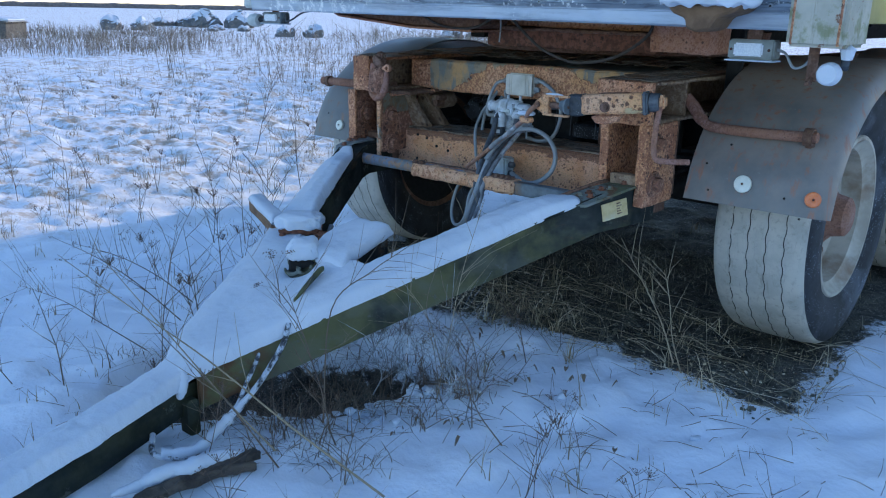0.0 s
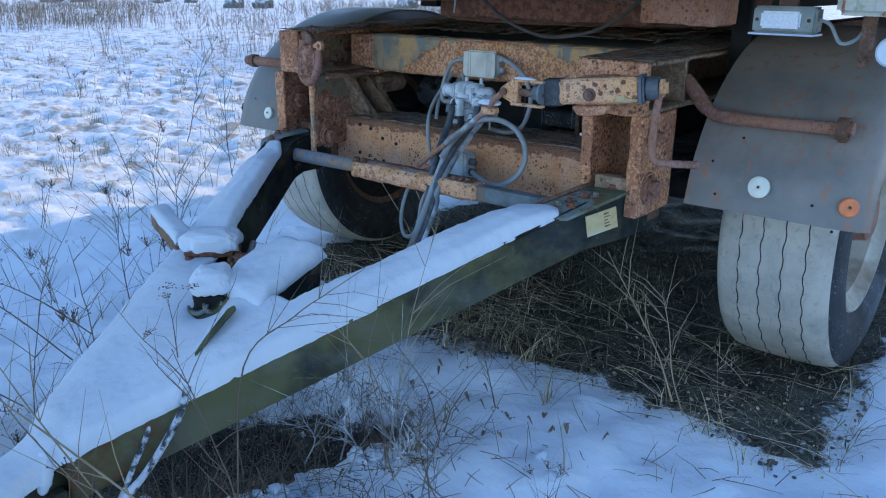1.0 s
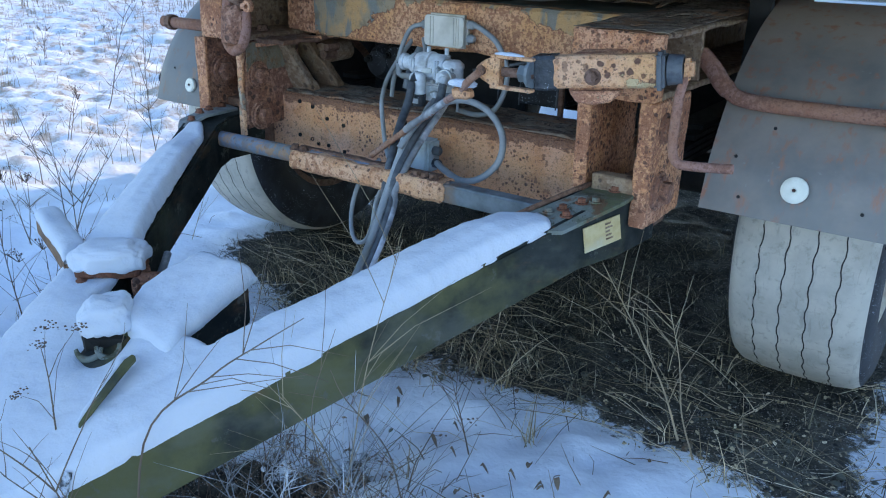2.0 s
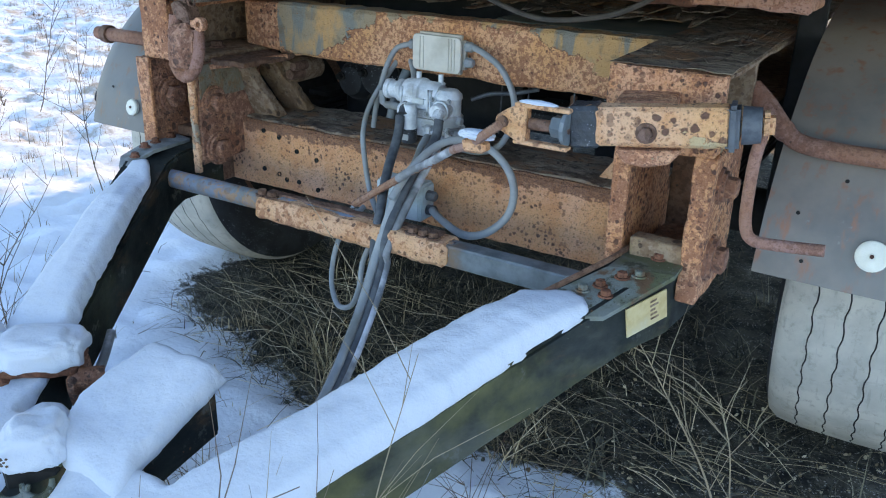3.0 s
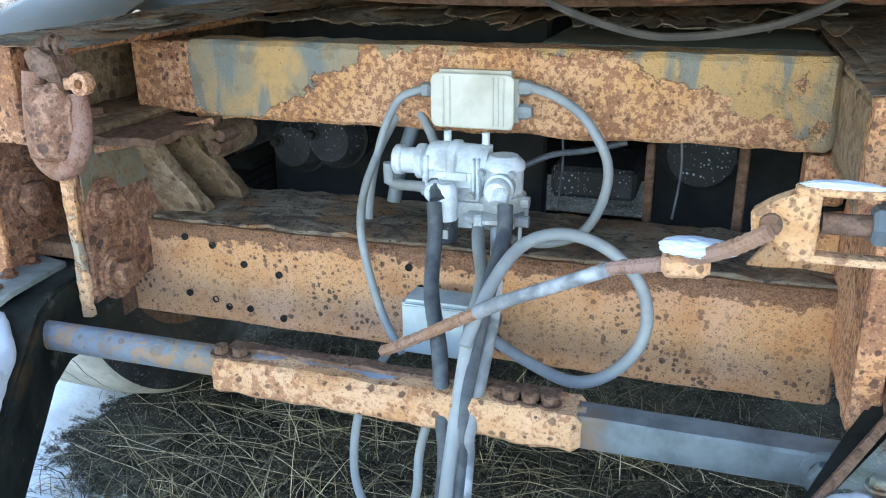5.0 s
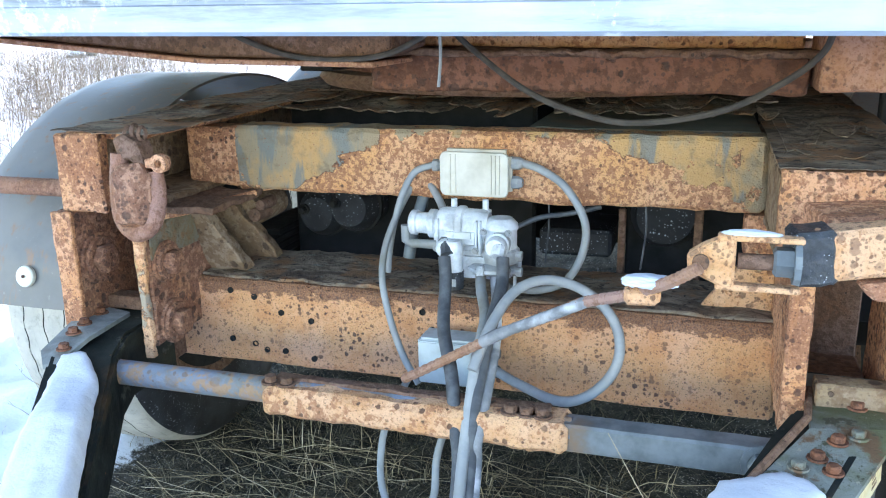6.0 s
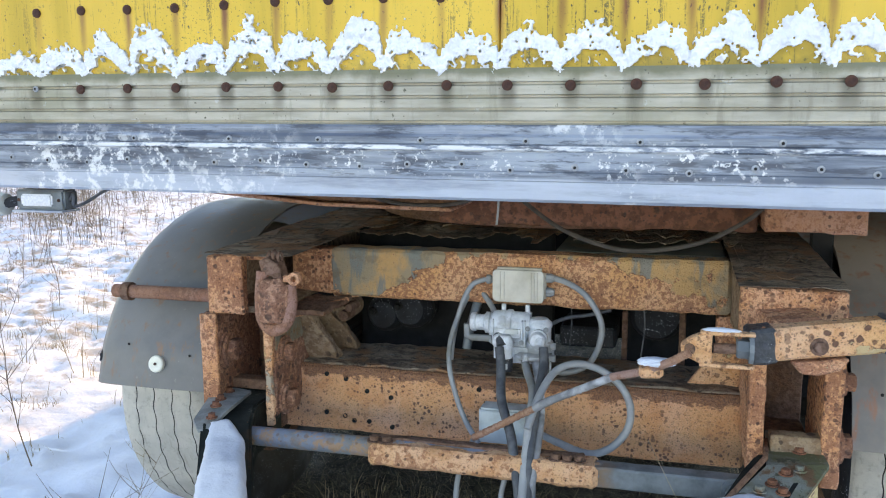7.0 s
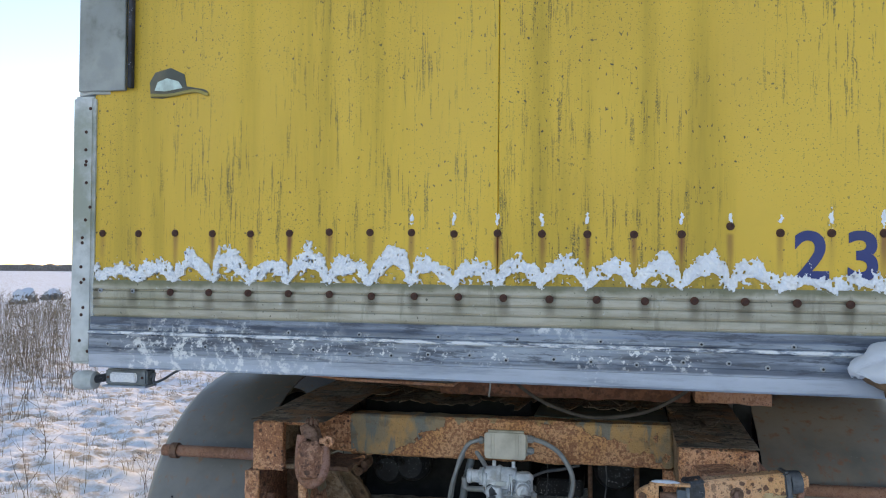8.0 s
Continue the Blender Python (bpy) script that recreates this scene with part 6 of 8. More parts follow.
smooth(part("clevis_rod", tube([(0.475, -0.436, 0.922), (0.50, -0.436, 0.922), (0.545, -0.436, 0.924)], 0.010, 10), RUST_DARK, clevis))
part("clevis_nut", bolt_shape((0.545, -0.436, 0.924), "x", 0.019, 0.030, 6, -1), TIE_GREY, clevis)
rope = smooth(part("brake_rope", tube(spline([(0.432, -0.462, 0.918), (0.400, -0.452, 0.895), (0.365, -0.420, 0.870), (0.335, -0.398, 0.852), (0.28, -0.36, 0.825), (0.218, -0.330, 0.785), (0.150, -0.305, 0.745), (0.090, -0.285, 0.705), (0.03, -0.27, 0.665), (-0.035, -0.25, 0.622)], 10), 0.0075, 8, ribs=0.18), ROPE, bogie, "rusted twisted brake rope"))
smooth(part("rope_clamp", rough_box(0.338, 0.385, -0.428, -0.400, 0.850, 0.874, 0.008, 0.004, 0.006, 33.0), OCHRE, rope, "ochre rope clamp"))
smooth(part("rope_cover", tube(spline([(0.285, -0.363, 0.828), (0.218, -0.331, 0.786), (0.150, -0.306, 0.746), (0.115, -0.293, 0.722)], 6), [0.0085] * 12 + [0.0095] * 7, 10), DUSTED, rope, "blue-grey sheath"))
smooth(part("crank_rod", tube(spline([(0.826, -0.350, 0.945), (0.820, -0.352, 0.905), (0.821, -0.362, 0.845), (0.825, -0.368, 0.802), (0.836, -0.370, 0.780), (0.862, -0.370, 0.776), (0.945, -0.370, 0.784)], 7), 0.0095, 10), RUST_STAY, bogie, "cranked rusted rod"))

# ---- drawbar ----
drawbar = thing("drawbar", "dark green steel drawbar with two arms meeting at a tongue", "drawbar")


def beam_along(pts, w, h, bevel=0.006, fine=1):
    """A box beam along a line on its top; width w across, depth h down."""
    bm = bmesh.new()
    ps = [Vector(p) for p in pts]
    rings = []
    for i, p in enumerate(ps):
        d = ps[min(i + 1, len(ps) - 1)] - ps[max(i - 1, 0)]
        s = Vector((d.y, -d.x, 0)).normalized() * (w / 2)
        rings.append([bm.verts.new(p + s), bm.verts.new(p - s), bm.verts.new(p - s - Vector((0, 0, h))), bm.verts.new(p + s - Vector((0, 0, h)))])
    for a, b in zip(rings, rings[1:]):
        for k in range(4):
            bm.faces.new((a[k], b[k], b[(k + 1) % 4], a[(k + 1) % 4]))
    bm.faces.new(rings[0])
    bm.faces.new(list(reversed(rings[-1])))
    bmesh.ops.recalc_face_normals(bm, faces=bm.faces)
    es = [e for e in bm.edges if len(e.link_faces) == 2 and e.calc_face_angle() > 0.7]
    bmesh.ops.bevel(bm, geom=es, offset=bevel, segments=2, affect="EDGES")
    return bm


def arm_top(y):
    """Height of the arms' top along their run."""
    return 0.648 if y > -0.30 else 0.648 + 0.376 * (y + 0.30)


for s in (1, -1):
    out = 0.0 if s > 0 else -0.024
    arm = smooth(part("arm", beam_along([(s * 0.655, -0.10, 0.648), (s * 0.641 + out * 0.5, -0.25, 0.648), (s * 0.600 + out, -0.335, 0.636), (s * 0.097 + out, -1.30, 0.274), (-0.017 if s > 0 else -0.026, -1.518 if s > 0 else -1.465, 0.192 if s > 0 else 0.211)], 0.118, 0.132), DRAWBAR_ALGAE if s > 0 else DRAWBAR, drawbar, "olive green box arm with algae" if s > 0 else "black-green box arm with its shade put into the paint"), 35)
    gp = [(0.648, -0.165), (0.712, -0.150), (0.736, -0.215), (0.706, -0.345), (0.676, -0.376), (0.650, -0.370), (0.634, -0.300)] if s < 0 else [(0.608, -0.13), (0.705, -0.13), (0.713, -0.30), (0.634, -0.430), (0.560, -0.456), (0.498, -0.445), (0.594, -0.315)]
    gbm = bmesh.new()
    top = [gbm.verts.new((s * x, y, arm_top(y) + 0.009)) for x, y in gp]
    bot = [gbm.verts.new((s * x, y, arm_top(y) + 0.0005)) for x, y in gp]
    for q in ((0, 1, 2, 6), (2, 3, 4, 5, 6)):
        gbm.faces.new([top[k] for k in q])
        gbm.faces.new([bot[k] for k in reversed(q)])
    for k in range(7):
        gbm.faces.new((top[k], bot[k], bot[(k + 1) % 7], top[(k + 1) % 7]))
    part("gusset", gbm, MOSSY if s > 0 else HINGE_GREY, arm, "mossy top plate" if s > 0 else "worn grey top plate")
    part("end_lip", rough_box(0.606, 0.708, -0.246, -0.205, 0.650, 0.689, 0.010, 0.003, 0.003, 28.0) if s > 0 else box(-0.715, -0.60, -0.150, -0.105, 0.655, 0.682, 0.004), RIB_BROWN if s > 0 else RUST_DARK, arm)
    if s > 0:
        part("weld_bar", tube([(s * 0.604, -0.20, 0.660), (s * 0.592, -0.30, 0.660), (s * 0.494, -0.445, 0.604)], 0.0060, 6), RUST_DARK, arm)
    for x, y in ((0.664, -0.245), (0.655, -0.322), (0.628, -0.335), (0.600, -0.366), (0.575, -0.385), (0.618, -0.385)) if s > 0 else ((0.700, -0.185), (0.690, -0.245), (0.676, -0.292), (0.662, -0.335)):
        part("nut", bolt_shape((s * x, y, arm_top(y) + 0.009), "z", 0.0095, 0.012, 6, 1), RUST_RED if s < 0 or (x * 1000) % 2 < 1 else MOSSY, arm)
    part("hinge_block", box(min(s * 0.60, s * 0.70), max(s * 0.60, s * 0.70), -0.13, 0.0, 0.53, 0.645, 0.006), RUST_DARK, arm)
ledge = spline([(-0.335, -0.700, 0.405), (-0.29, -0.765, 0.372), (-0.235, -0.860, 0.335)], 8)
smooth(part("ledge", tube(ledge, 0.010, 8), DUSTED, drawbar, "snow-dusted chain lying along the arm"))
# snow-flecked tops need no plate: gusset between the arms, spar and tongue
part("apex_plate", prism([(-0.285, -1.00), (0.285, -1.00), (0.085, -1.38), (0.06, -1.50), (-0.06, -1.50), (-0.085, -1.38)], 0.0, 0.012, "z", 0.002), DRAWBAR, drawbar).matrix_local = Matrix.Translation((0, -1.25, 0.272)) @ Matrix.Rotation(math.atan(0.388), 4, "X") @ Matrix.Translation((0, 1.25, 0))
part("spar", beam_along([(-0.004, -0.795, 0.470), (-0.03, -1.00, 0.412), (0.0, -1.20, 0.31)], 0.185, 0.095), DRAWBAR_ALGAE, drawbar, "short central box spar")
part("tongue", beam_along([(-0.062, -1.46, 0.168), (-0.042, -1.60, 0.143), (0.004, -1.87, 0.093), (0.050, -2.55, -0.032)], 0.112, 0.10, 0.008), DRAWBAR, drawbar, "dark tongue beam reaching down to the snow")
part("tongue_lug", box(-0.01, 0.045, -1.585, -1.545, -0.01, 0.105, 0.008), DRAWBAR, drawbar)
part("tow_eye", turned([(-0.02, 0.035), (0, 0.062), (0.02, 0.035)], (0.055, -2.63, -0.04), "z", 24, closed=True), DRAWBAR, drawbar)
# label with unreadable print on the right arm's outer face
lab = part("label_plate", box(-0.052, 0.048, -0.0015, 0.0015, -0.030, 0.030, 0.0005), LABEL, drawbar, "yellowed label with faint print")
lab.matrix_local = Matrix.Translation((0.677, -0.318, 0.581)) @ Matrix.Rotation(radians(64), 4, "Z") @ Matrix.Rotation(radians(-11), 4, "Y")
for i in range(5):
    part("print_bar", box(0.006, 0.026 - 0.004 * (i % 3), -0.0022, -0.001, -0.018 + i * 0.009, -0.014 + i * 0.009, 0.0), RIB_BROWN, lab)
# handle bar that sticks out beyond the left arm, rusted sockets and a lever on the apex
part("side_bar", beam_along([(-0.36, -0.930, 0.455), (-0.48, -0.890, 0.475), (-0.605, -0.852, 0.492)], 0.058, 0.045, 0.004), BROWN_WOOD, drawbar, "brown bar sticking out over the arm")
smooth(part("socket", rough_box(-0.075, 0.070, -0.045, 0.050, 0.428, 0.450, 0.012, 0.004, 0.006, 41.0), RUST_RED, drawbar, "rusted lid of the coupling socket")).matrix_local = pose(-0.285, -0.888, 0, 0, 0, 40)
for xs, lab_ in ((-0.070, ""), (0.052, "orange-rusted cheek of the socket")):
    smooth(part("socket_cheek", rough_box(xs, xs + 0.020, -0.055, 0.050, 0.365, 0.432, 0.012, 0.004, 0.006, 42.0 + xs), RUST_RED if xs < 0 else RUST_PITTED, drawbar, lab_)).matrix_local = pose(-0.285, -0.888, 0, 0, 0, 40)
# the cavity's shade is this back plate's near-black colour
part("socket_back", box(-0.055, 0.055, 0.030, 0.046, 0.350, 0.420, 0.003), GROOVE_SHADE_BLACK, drawbar, "back of the socket, its inner shade put into near-black").matrix_local = pose(-0.285, -0.888, 0, 0, 0, 40)
smooth(part("socket_mouth", tube([(0.060, -0.03, 0.418), (0.112, -0.02, 0.412)], 0.022, 14), RUST_PITTED, drawbar, "rusted pin end of the socket")).matrix_local = pose(-0.285, -0.888, 0, 0, 0, 40)
smooth(part("socket_nub", turned([(-0.03, 0), (-0.03, 0.020), (0.015, 0.024), (0.02, 0)], (-0.345, -0.962, 0.402), "y", 14), RUST_RED, drawbar, "round rusted nub"))
smooth(part("jack_head", rough_box(-0.050, 0.050, -0.030, 0.050, 0.376, 0.412, 0.012, 0.003, 0.010, 44.0), MOSSY, drawbar, "mossy jack head")).matrix_local = pose(-0.088, -1.040, 0, 0, 0, 40)
# a solid block coloured near-black instead of a hollow with shade in it
part("jack_shade_block", rough_box(-0.044, 0.042, -0.038, -0.012, 0.338, 0.402, 0.012, 0.003, 0.006, 45.0), GROOVE_SHADE_BLACK, drawbar, "near-black block for the shaded hollow of the jack head").matrix_local = pose(-0.088, -1.040, 0, 0, 0, 40)
for a0, a1, rr, cx in ((200, 350, 0.027, -0.026), (185, 372, 0.024, 0.014)):
    arc = [(cx + rr * math.cos(radians(a0 + (a1 - a0) * k / 10)), -0.050 - 0.012 * math.sin(math.pi * k / 10), 0.388 + rr * math.sin(radians(a0 + (a1 - a0) * k / 10))) for k in range(11)]
    smooth(part("jack_cup", tube(arc, [0.004 + 0.004 * math.sin(math.pi * k / 10) for k in range(11)], 8), MOSSY, drawbar, "mossy curved lip of the jack"), 60).matrix_local = pose(-0.088, -1.040, 0, 0, 0, 38)
part("jack_bolt", bolt_shape((-0.040, -1.000, 0.405), "x", 0.015, 0.022, 6, 1), MOSSY, drawbar)
blade = [(0.092, -1.105, 0.420), (0.094, -1.122, 0.416), (0.102, -1.160, 0.398), (0.110, -1.205, 0.374), (0.118, -1.245, 0.350)]
lever_bm, across_, rings_ = bmesh.new(), Vector((0.93, 0.24, -0.28)), []
for p, w_ in zip(blade, (0.005, 0.0085, 0.0070, 0.0048, 0.0020)):
    rings_.append([lever_bm.verts.new(Vector(p) + across_ * w_ * a + Vector((0, 0, b))) for a, b in ((-1, 0.000), (-0.6, 0.006), (0.7, 0.006), (1, 0.001), (0.8, -0.006), (-0.8, -0.006))])
for ra, rb in zip(rings_, rings_[1:]):
    for k in range(6):
        lever_bm.faces.new((ra[k], ra[(k + 1) % 6], rb[(k + 1) % 6], rb[k]))
lever_bm.faces.new(rings_[0])
lever_bm.faces.new(list(reversed(rings_[-1])))
bmesh.ops.recalc_face_normals(lever_bm, faces=lever_bm.faces)
part("lever", lever_bm, DRAWBAR_ALGAE, drawbar, "thin dark green-brown lever blade")
# shackle ring on a short pin under the right arm, with frost on it
part("shackle_pin", tube([(0.160, -0.920, 0.275), (0.157, -0.918, 0.195)], 0.0065, 8), RUST_DARK, drawbar)
smooth(part("shackle", turned([(-0.006, 0.018), (-0.004, 0.023), (0, 0.025), (0.004, 0.023), (0.006, 0.018), (0, 0.0125)], (0, 0, 0), "y", 20, closed=True), DUSTED, drawbar, "frosted shackle ring under the arm"), 50).matrix_local = pose(0.157, -0.920, 0.178, -20, 0, 25) @ Matrix.Diagonal((1, 1, 0.85, 1))
for i in range(7):
    lk = part("link", turned([(-0.006, 0.010), (-0.0045, 0.0145), (0, 0.0165), (0.0045, 0.0145), (0.006, 0.010), (0, 0.0065)], (0, 0, 0), "x", 14, closed=True), FROSTED, drawbar)
    k_ = -0.17 + 0.037 * i
    lk.matrix_local = pose(0.150 + 0.46 * k_, -0.90 + 0.88 * k_, 0.182 + 0.34 * k_, -21, 0, 62 + 40 * (i % 2)) @ Matrix.Diagonal((1, 1.55, 1.15, 1))
# hoses that run off the apex to the ground, powdered with snow
lead = thing("air_line", "stiff dark air line hanging from the drawbar into the snow", "hose")
smooth(part("hose", tube(spline([(0.160, -1.300, 0.305), (0.172, -1.335, 0.250), (0.150, -1.39, 0.160), (0.128, -1.45, 0.085), (0.138, -1.53, 0.040), (0.178, -1.66, 0.020), (0.120, -1.74, 0.030), (0.040, -1.70, 0.045)], 8), 0.0085, 8), FROSTED, lead))
lead2 = thing("air_line", "stiff dark air line hanging from the drawbar into the snow", "hose")
smooth(part("hose", tube(spline([(0.100, -1.362, 0.262), (0.118, -1.39, 0.205), (0.116, -1.43, 0.140), (0.116, -1.47, 0.075), (0.130, -1.53, 0.035)], 8), 0.0065, 8), FROSTED, lead2))
stick = thing("board", "weathered board half buried in snow", "board")
for k, (x, y, z, ln, w, turn_) in enumerate(((0.275, -1.70, 0.012, 0.36, 0.036, 86), (0.245, -1.79, 0.004, 0.30, 0.028, 100), (0.300, -1.62, 0.006, 0.14, 0.020, 70))):
    part("plank", rough_box(-ln / 2, ln / 2, -w / 2, w / 2, -0.014, 0.012, 0.012, 0.008, 0.004, 60.0 + k), BARK_WOOD, stick, "dark ragged splinter of wood").matrix_local = pose(x, y, z, 6 - 9 * k, 2 * k, turn_)

# ---- snow lying on the drawbar ----


snow_strip("snow_cover", [(-0.100, -0.775), (-0.118, -0.93), (-0.06, -1.025)], [(0.088, -0.783), (0.098, -0.97), (0.13, -1.06)], lambda x, y: 0.470 + 0.28 * (y + 0.795) - 0.20 * max(0.0, -1.00 - y), 0.034, "snow on the short spar", 0.010, 8.0)


def tongue_top(x, y):
    return 0.163 - 0.184 * (-1.5 - y)


COVERED = [
    [(0.590, -0.400), (0.611, -0.430), (0.147, -1.345), (0.050, -1.537), (-0.03, -1.575), (-0.076, -1.43), (0.474, -0.428), (0.556, -0.392)],
    [(-0.612, -0.335), (-0.543, -0.395), (0.034, -1.40), (0.02, -1.53), (-0.06, -1.572), (-0.133, -1.545), (-0.642, -0.40), (-0.657, -0.350)],
    [(-0.30, -0.985), (0.24, -0.985), (0.147, -1.30), (0.03, -1.54), (-0.12, -1.54), (-0.205, -1.36)],
    [(-0.122, -1.50), (0.012, -1.50), (0.068, -1.90), (-0.060, -1.90)],
    [(-0.062, -1.86), (0.066, -1.86), (0.112, -2.57), (-0.012, -2.57)],
]


def inside(poly, x, y):
    """How far a place lies inside a convex outline given clockwise from above or the other way (outside: minus)."""
    area = sum(a[0] * b[1] - b[0] * a[1] for a, b in zip(poly, poly[1:] + poly[:1]))
    sg = 1 if area > 0 else -1
    return min(sg * ((b[0] - a[0]) * (y - a[1]) - (b[1] - a[1]) * (x - a[0])) / math.hypot(b[0] - a[0], b[1] - a[1]) for a, b in zip(poly, poly[1:] + poly[:1]))


def drawbar_snow():
    """One unbroken sheet of snow over both arms, the plate between them and the tongue."""
    cell, rim, thick = 0.0065, 0.018, 0.038

    def depth(x, y):
        e = max(inside(p, x, y) for p in COVERED)
        return e + 0.0034 * fbm(x * 12, y * 12, 3.0) + 0.0034 * fbm(x * 58, y * 58, 7.0)
    ids, vs, fs, held = {}, [], [], []
    for j in range(int(2.30 / cell)):
        for i in range(int(1.50 / cell)):
            x, y = -0.76 + i * cell, -2.62 + j * cell
            d = depth(x, y)
            if d < -1.5 * cell:
                continue
            if d < 0:
                gx, gy = depth(x + 0.002, y) - depth(x - 0.002, y), depth(x, y + 0.002) - depth(x, y - 0.002)
                g = math.hypot(gx, gy)
                if g > 1e-6:
                    x, y = x - gx / g * d, y - gy / g * d
                d = 0.0
            e = min(1.0, d / rim)
            h = thick * (0.10 + 0.90 * math.sqrt(1 - (1 - e) ** 2)) * (1 + 0.16 * fbm(x * 5, y * 5, 1.0)) + 0.004 * fbm(x * 11, y * 11, 2.0) * e + 0.0012 * fbm(x * 60, y * 60, 4.0)
            h += 0.010 * max(0.0, min(1.0, d / 0.06))
            near = max(math.exp(-((x + 0.285) ** 2 + (y + 0.905) ** 2) / 0.0105), math.exp(-((x + 0.075) ** 2 + (y + 1.065) ** 2) / 0.0085))
            h *= 1 - 0.80 * near
            h -= 0.022 * math.exp(-((x + 0.052) ** 2 + (y + 1.082) ** 2) / 0.0016)
            h *= max(0.30, min(1.0, 0.30 + (-0.40 - y) / 0.16))           # thinner towards the hinges
            low_ = max(0.0, min(1.0, (-1.505 - y) / 0.10))
            foot = (arm_top(y) + 0.004) * (1 - low_) + tongue_top(x, y) * low_
            ids[i, j] = len(vs)
            held.append(d > 0)
            vs.append((x, y, foot + h))
    for (i, j) in list(ids):
        q = [(i, j), (i + 1, j), (i + 1, j + 1), (i, j + 1)]
        if all(c in ids for c in q) and any(held[ids[c]] for c in q):
            fs.append(tuple(ids[c] for c in q))
    count = {}
    for f_ in fs:
        for a, b in zip(f_, f_[1:] + f_[:1]):
            count[min(a, b), max(a, b)] = count.get((min(a, b), max(a, b)), 0) + 1
    beside = {}
    for (a, b), c in count.items():
        if c == 1:
            beside.setdefault(a, []).append(b)
            beside.setdefault(b, []).append(a)
    for _ in range(2):
        moved = {v: tuple(0.5 * vs[v][k] + 0.5 * sum(vs[w][k] for w in ws) / len(ws) for k in range(3)) for v, ws in beside.items()}
        for v, p in moved.items():
            vs[v] = p
    low = {}
    for (a, b), c in count.items():
        if c == 1:
            for v in (a, b):
                if v not in low:
                    low[v] = len(vs)
                    vs.append((vs[v][0], vs[v][1], vs[v][2] - 0.009))
            fs.append((a, b, low[b], low[a]))
    ob = smooth(from_arrays("snow_cover", vs, fs, SNOW), 55)
    return tagged(ob, "thick even snow along the drawbar arms and tongue", "snow", kind="stuff")


drawbar_snow()

snow_mound("snow_lump", (-0.290, -0.888, 0.466), (0.084, 0.058, 0.036), "lump of snow on the rusted socket", 11.0, -0.55, 0.5, 0.62, 40)
snow_mound("snow_lump", (-0.085, -1.038, 0.427), (0.056, 0.054, 0.046), "lump of snow on the jack head", 12.0, -0.36, 0.5, 0.72, 40)
snow_mound("snow_lump", (-0.175, -0.965, 0.392), (0.050, 0.040, 0.026), "snow filling the gap between socket and jack", 16.0, -0.6, 0.4)
drift = spline([(0.060, -1.085, 0.388), (0.073, -1.115, 0.405), (0.086, -1.160, 0.388), (0.098, -1.210, 0.362), (0.104, -1.245, 0.340)], 8)
tagged(smooth(part("snow_lump", tube(drift, [0.015 * (1 - 0.55 * k / len(drift)) * (1 + 0.35 * fbm(k * 0.3, 3.0, 5.0)) for k in range(len(drift))], 12), SNOW, None), 60), "snow drifted against the lever", "snow", kind="stuff")
snow_strip("snow_cover", [(-0.36, -0.898), (-0.598, -0.820)], [(-0.36, -0.962), (-0.612, -0.884)], lambda x, y: 0.457 - 0.152 * (x + 0.36), 0.026, "snow along the side bar", 0.008, 13.0)
run_ = spline([(-0.004, -1.565, 0.190), (0.014, -1.580, 0.160), (0.020, -1.592, 0.130), (0.024, -1.600, 0.112)], 6)
tagged(smooth(part("snow_lump", tube(run_, [0.018 * math.sqrt(max(0.02, 1 - (k / (len(run_) - 1)) ** 3)) * (1 + 0.25 * fbm(k * 0.4, 2.0)) for k in range(len(run_))], 12), SNOW, None), 60), "run of snow hanging off the drawbar", "snow", kind="stuff")
snow_mound("snow_lump", (0.372, -0.428, 0.884), (0.036, 0.017, 0.010), "frosty snow on the rope clamp", 14.0, -0.5)
snow_mound("snow_lump", (0.488, -0.438, 0.9570), (0.034, 0.010, 0.005), "thin snow on the clevis", 15.0, -0.2)
buried = spline([(0.262, -1.565, 0.018), (0.246, -1.63, 0.030), (0.240, -1.72, 0.026), (0.215, -1.80, 0.024), (0.190, -1.90, 0.006)], 12)
tagged(smooth(part("snow_cover", tube([p + 0.010 * noise.noise_vector(p * 17) for p in buried], [0.006 + 0.018 * math.sin(math.pi * min(1.0, (k + 2) / len(buried))) ** 0.5 * (1 + 0.55 * fbm(k * 0.33, 9.0, 2.0)) for k in range(len(buried))], 12), SNOW, None), 60), "snow on the half-buried board", "snow")
ridge = spline([(0.135, -1.435, 0.110), (0.131, -1.49, 0.070), (0.142, -1.55, 0.046), (0.176, -1.65, 0.030), (0.135, -1.73, 0.036)], 10)
tagged(smooth(part("snow_cover", tube(ridge, [0.006 + 0.009 * min(1.0, k / 14) * (1 + 0.8 * fbm(k * 0.31, 4.0, 2.0)) for k in range(len(ridge))], 10), SNOW, None), 60), "snow lying along the hanging air line", "snow")

# ---- unseen trailer added to shade the ground beside ----
other = thing("shade_trailer", "unseen box trailer added to shade the ground alongside", "trailer")
part("body", box(2.15, 4.65, 6.0, 13.5, 1.15, 3.9, 0.02), SIDE_SHEET, other)
part("chassis", box(2.7, 4.1, 6.2, 13.3, 0.95, 1.148, 0.01), RUST_DARK, other)
for x in (2.33, 4.47):
    for y in (7.0, 11.4, 12.6):
        smooth(part("tyre", turned([(-0.15, 0.30), (-0.16, 0.42), (-0.14, 0.49), (0.14, 0.49), (0.16, 0.42), (0.15, 0.30)], (x, y, 0.47), "x", 40, closed=True), SIDEWALL, other))

# ---- plants ----


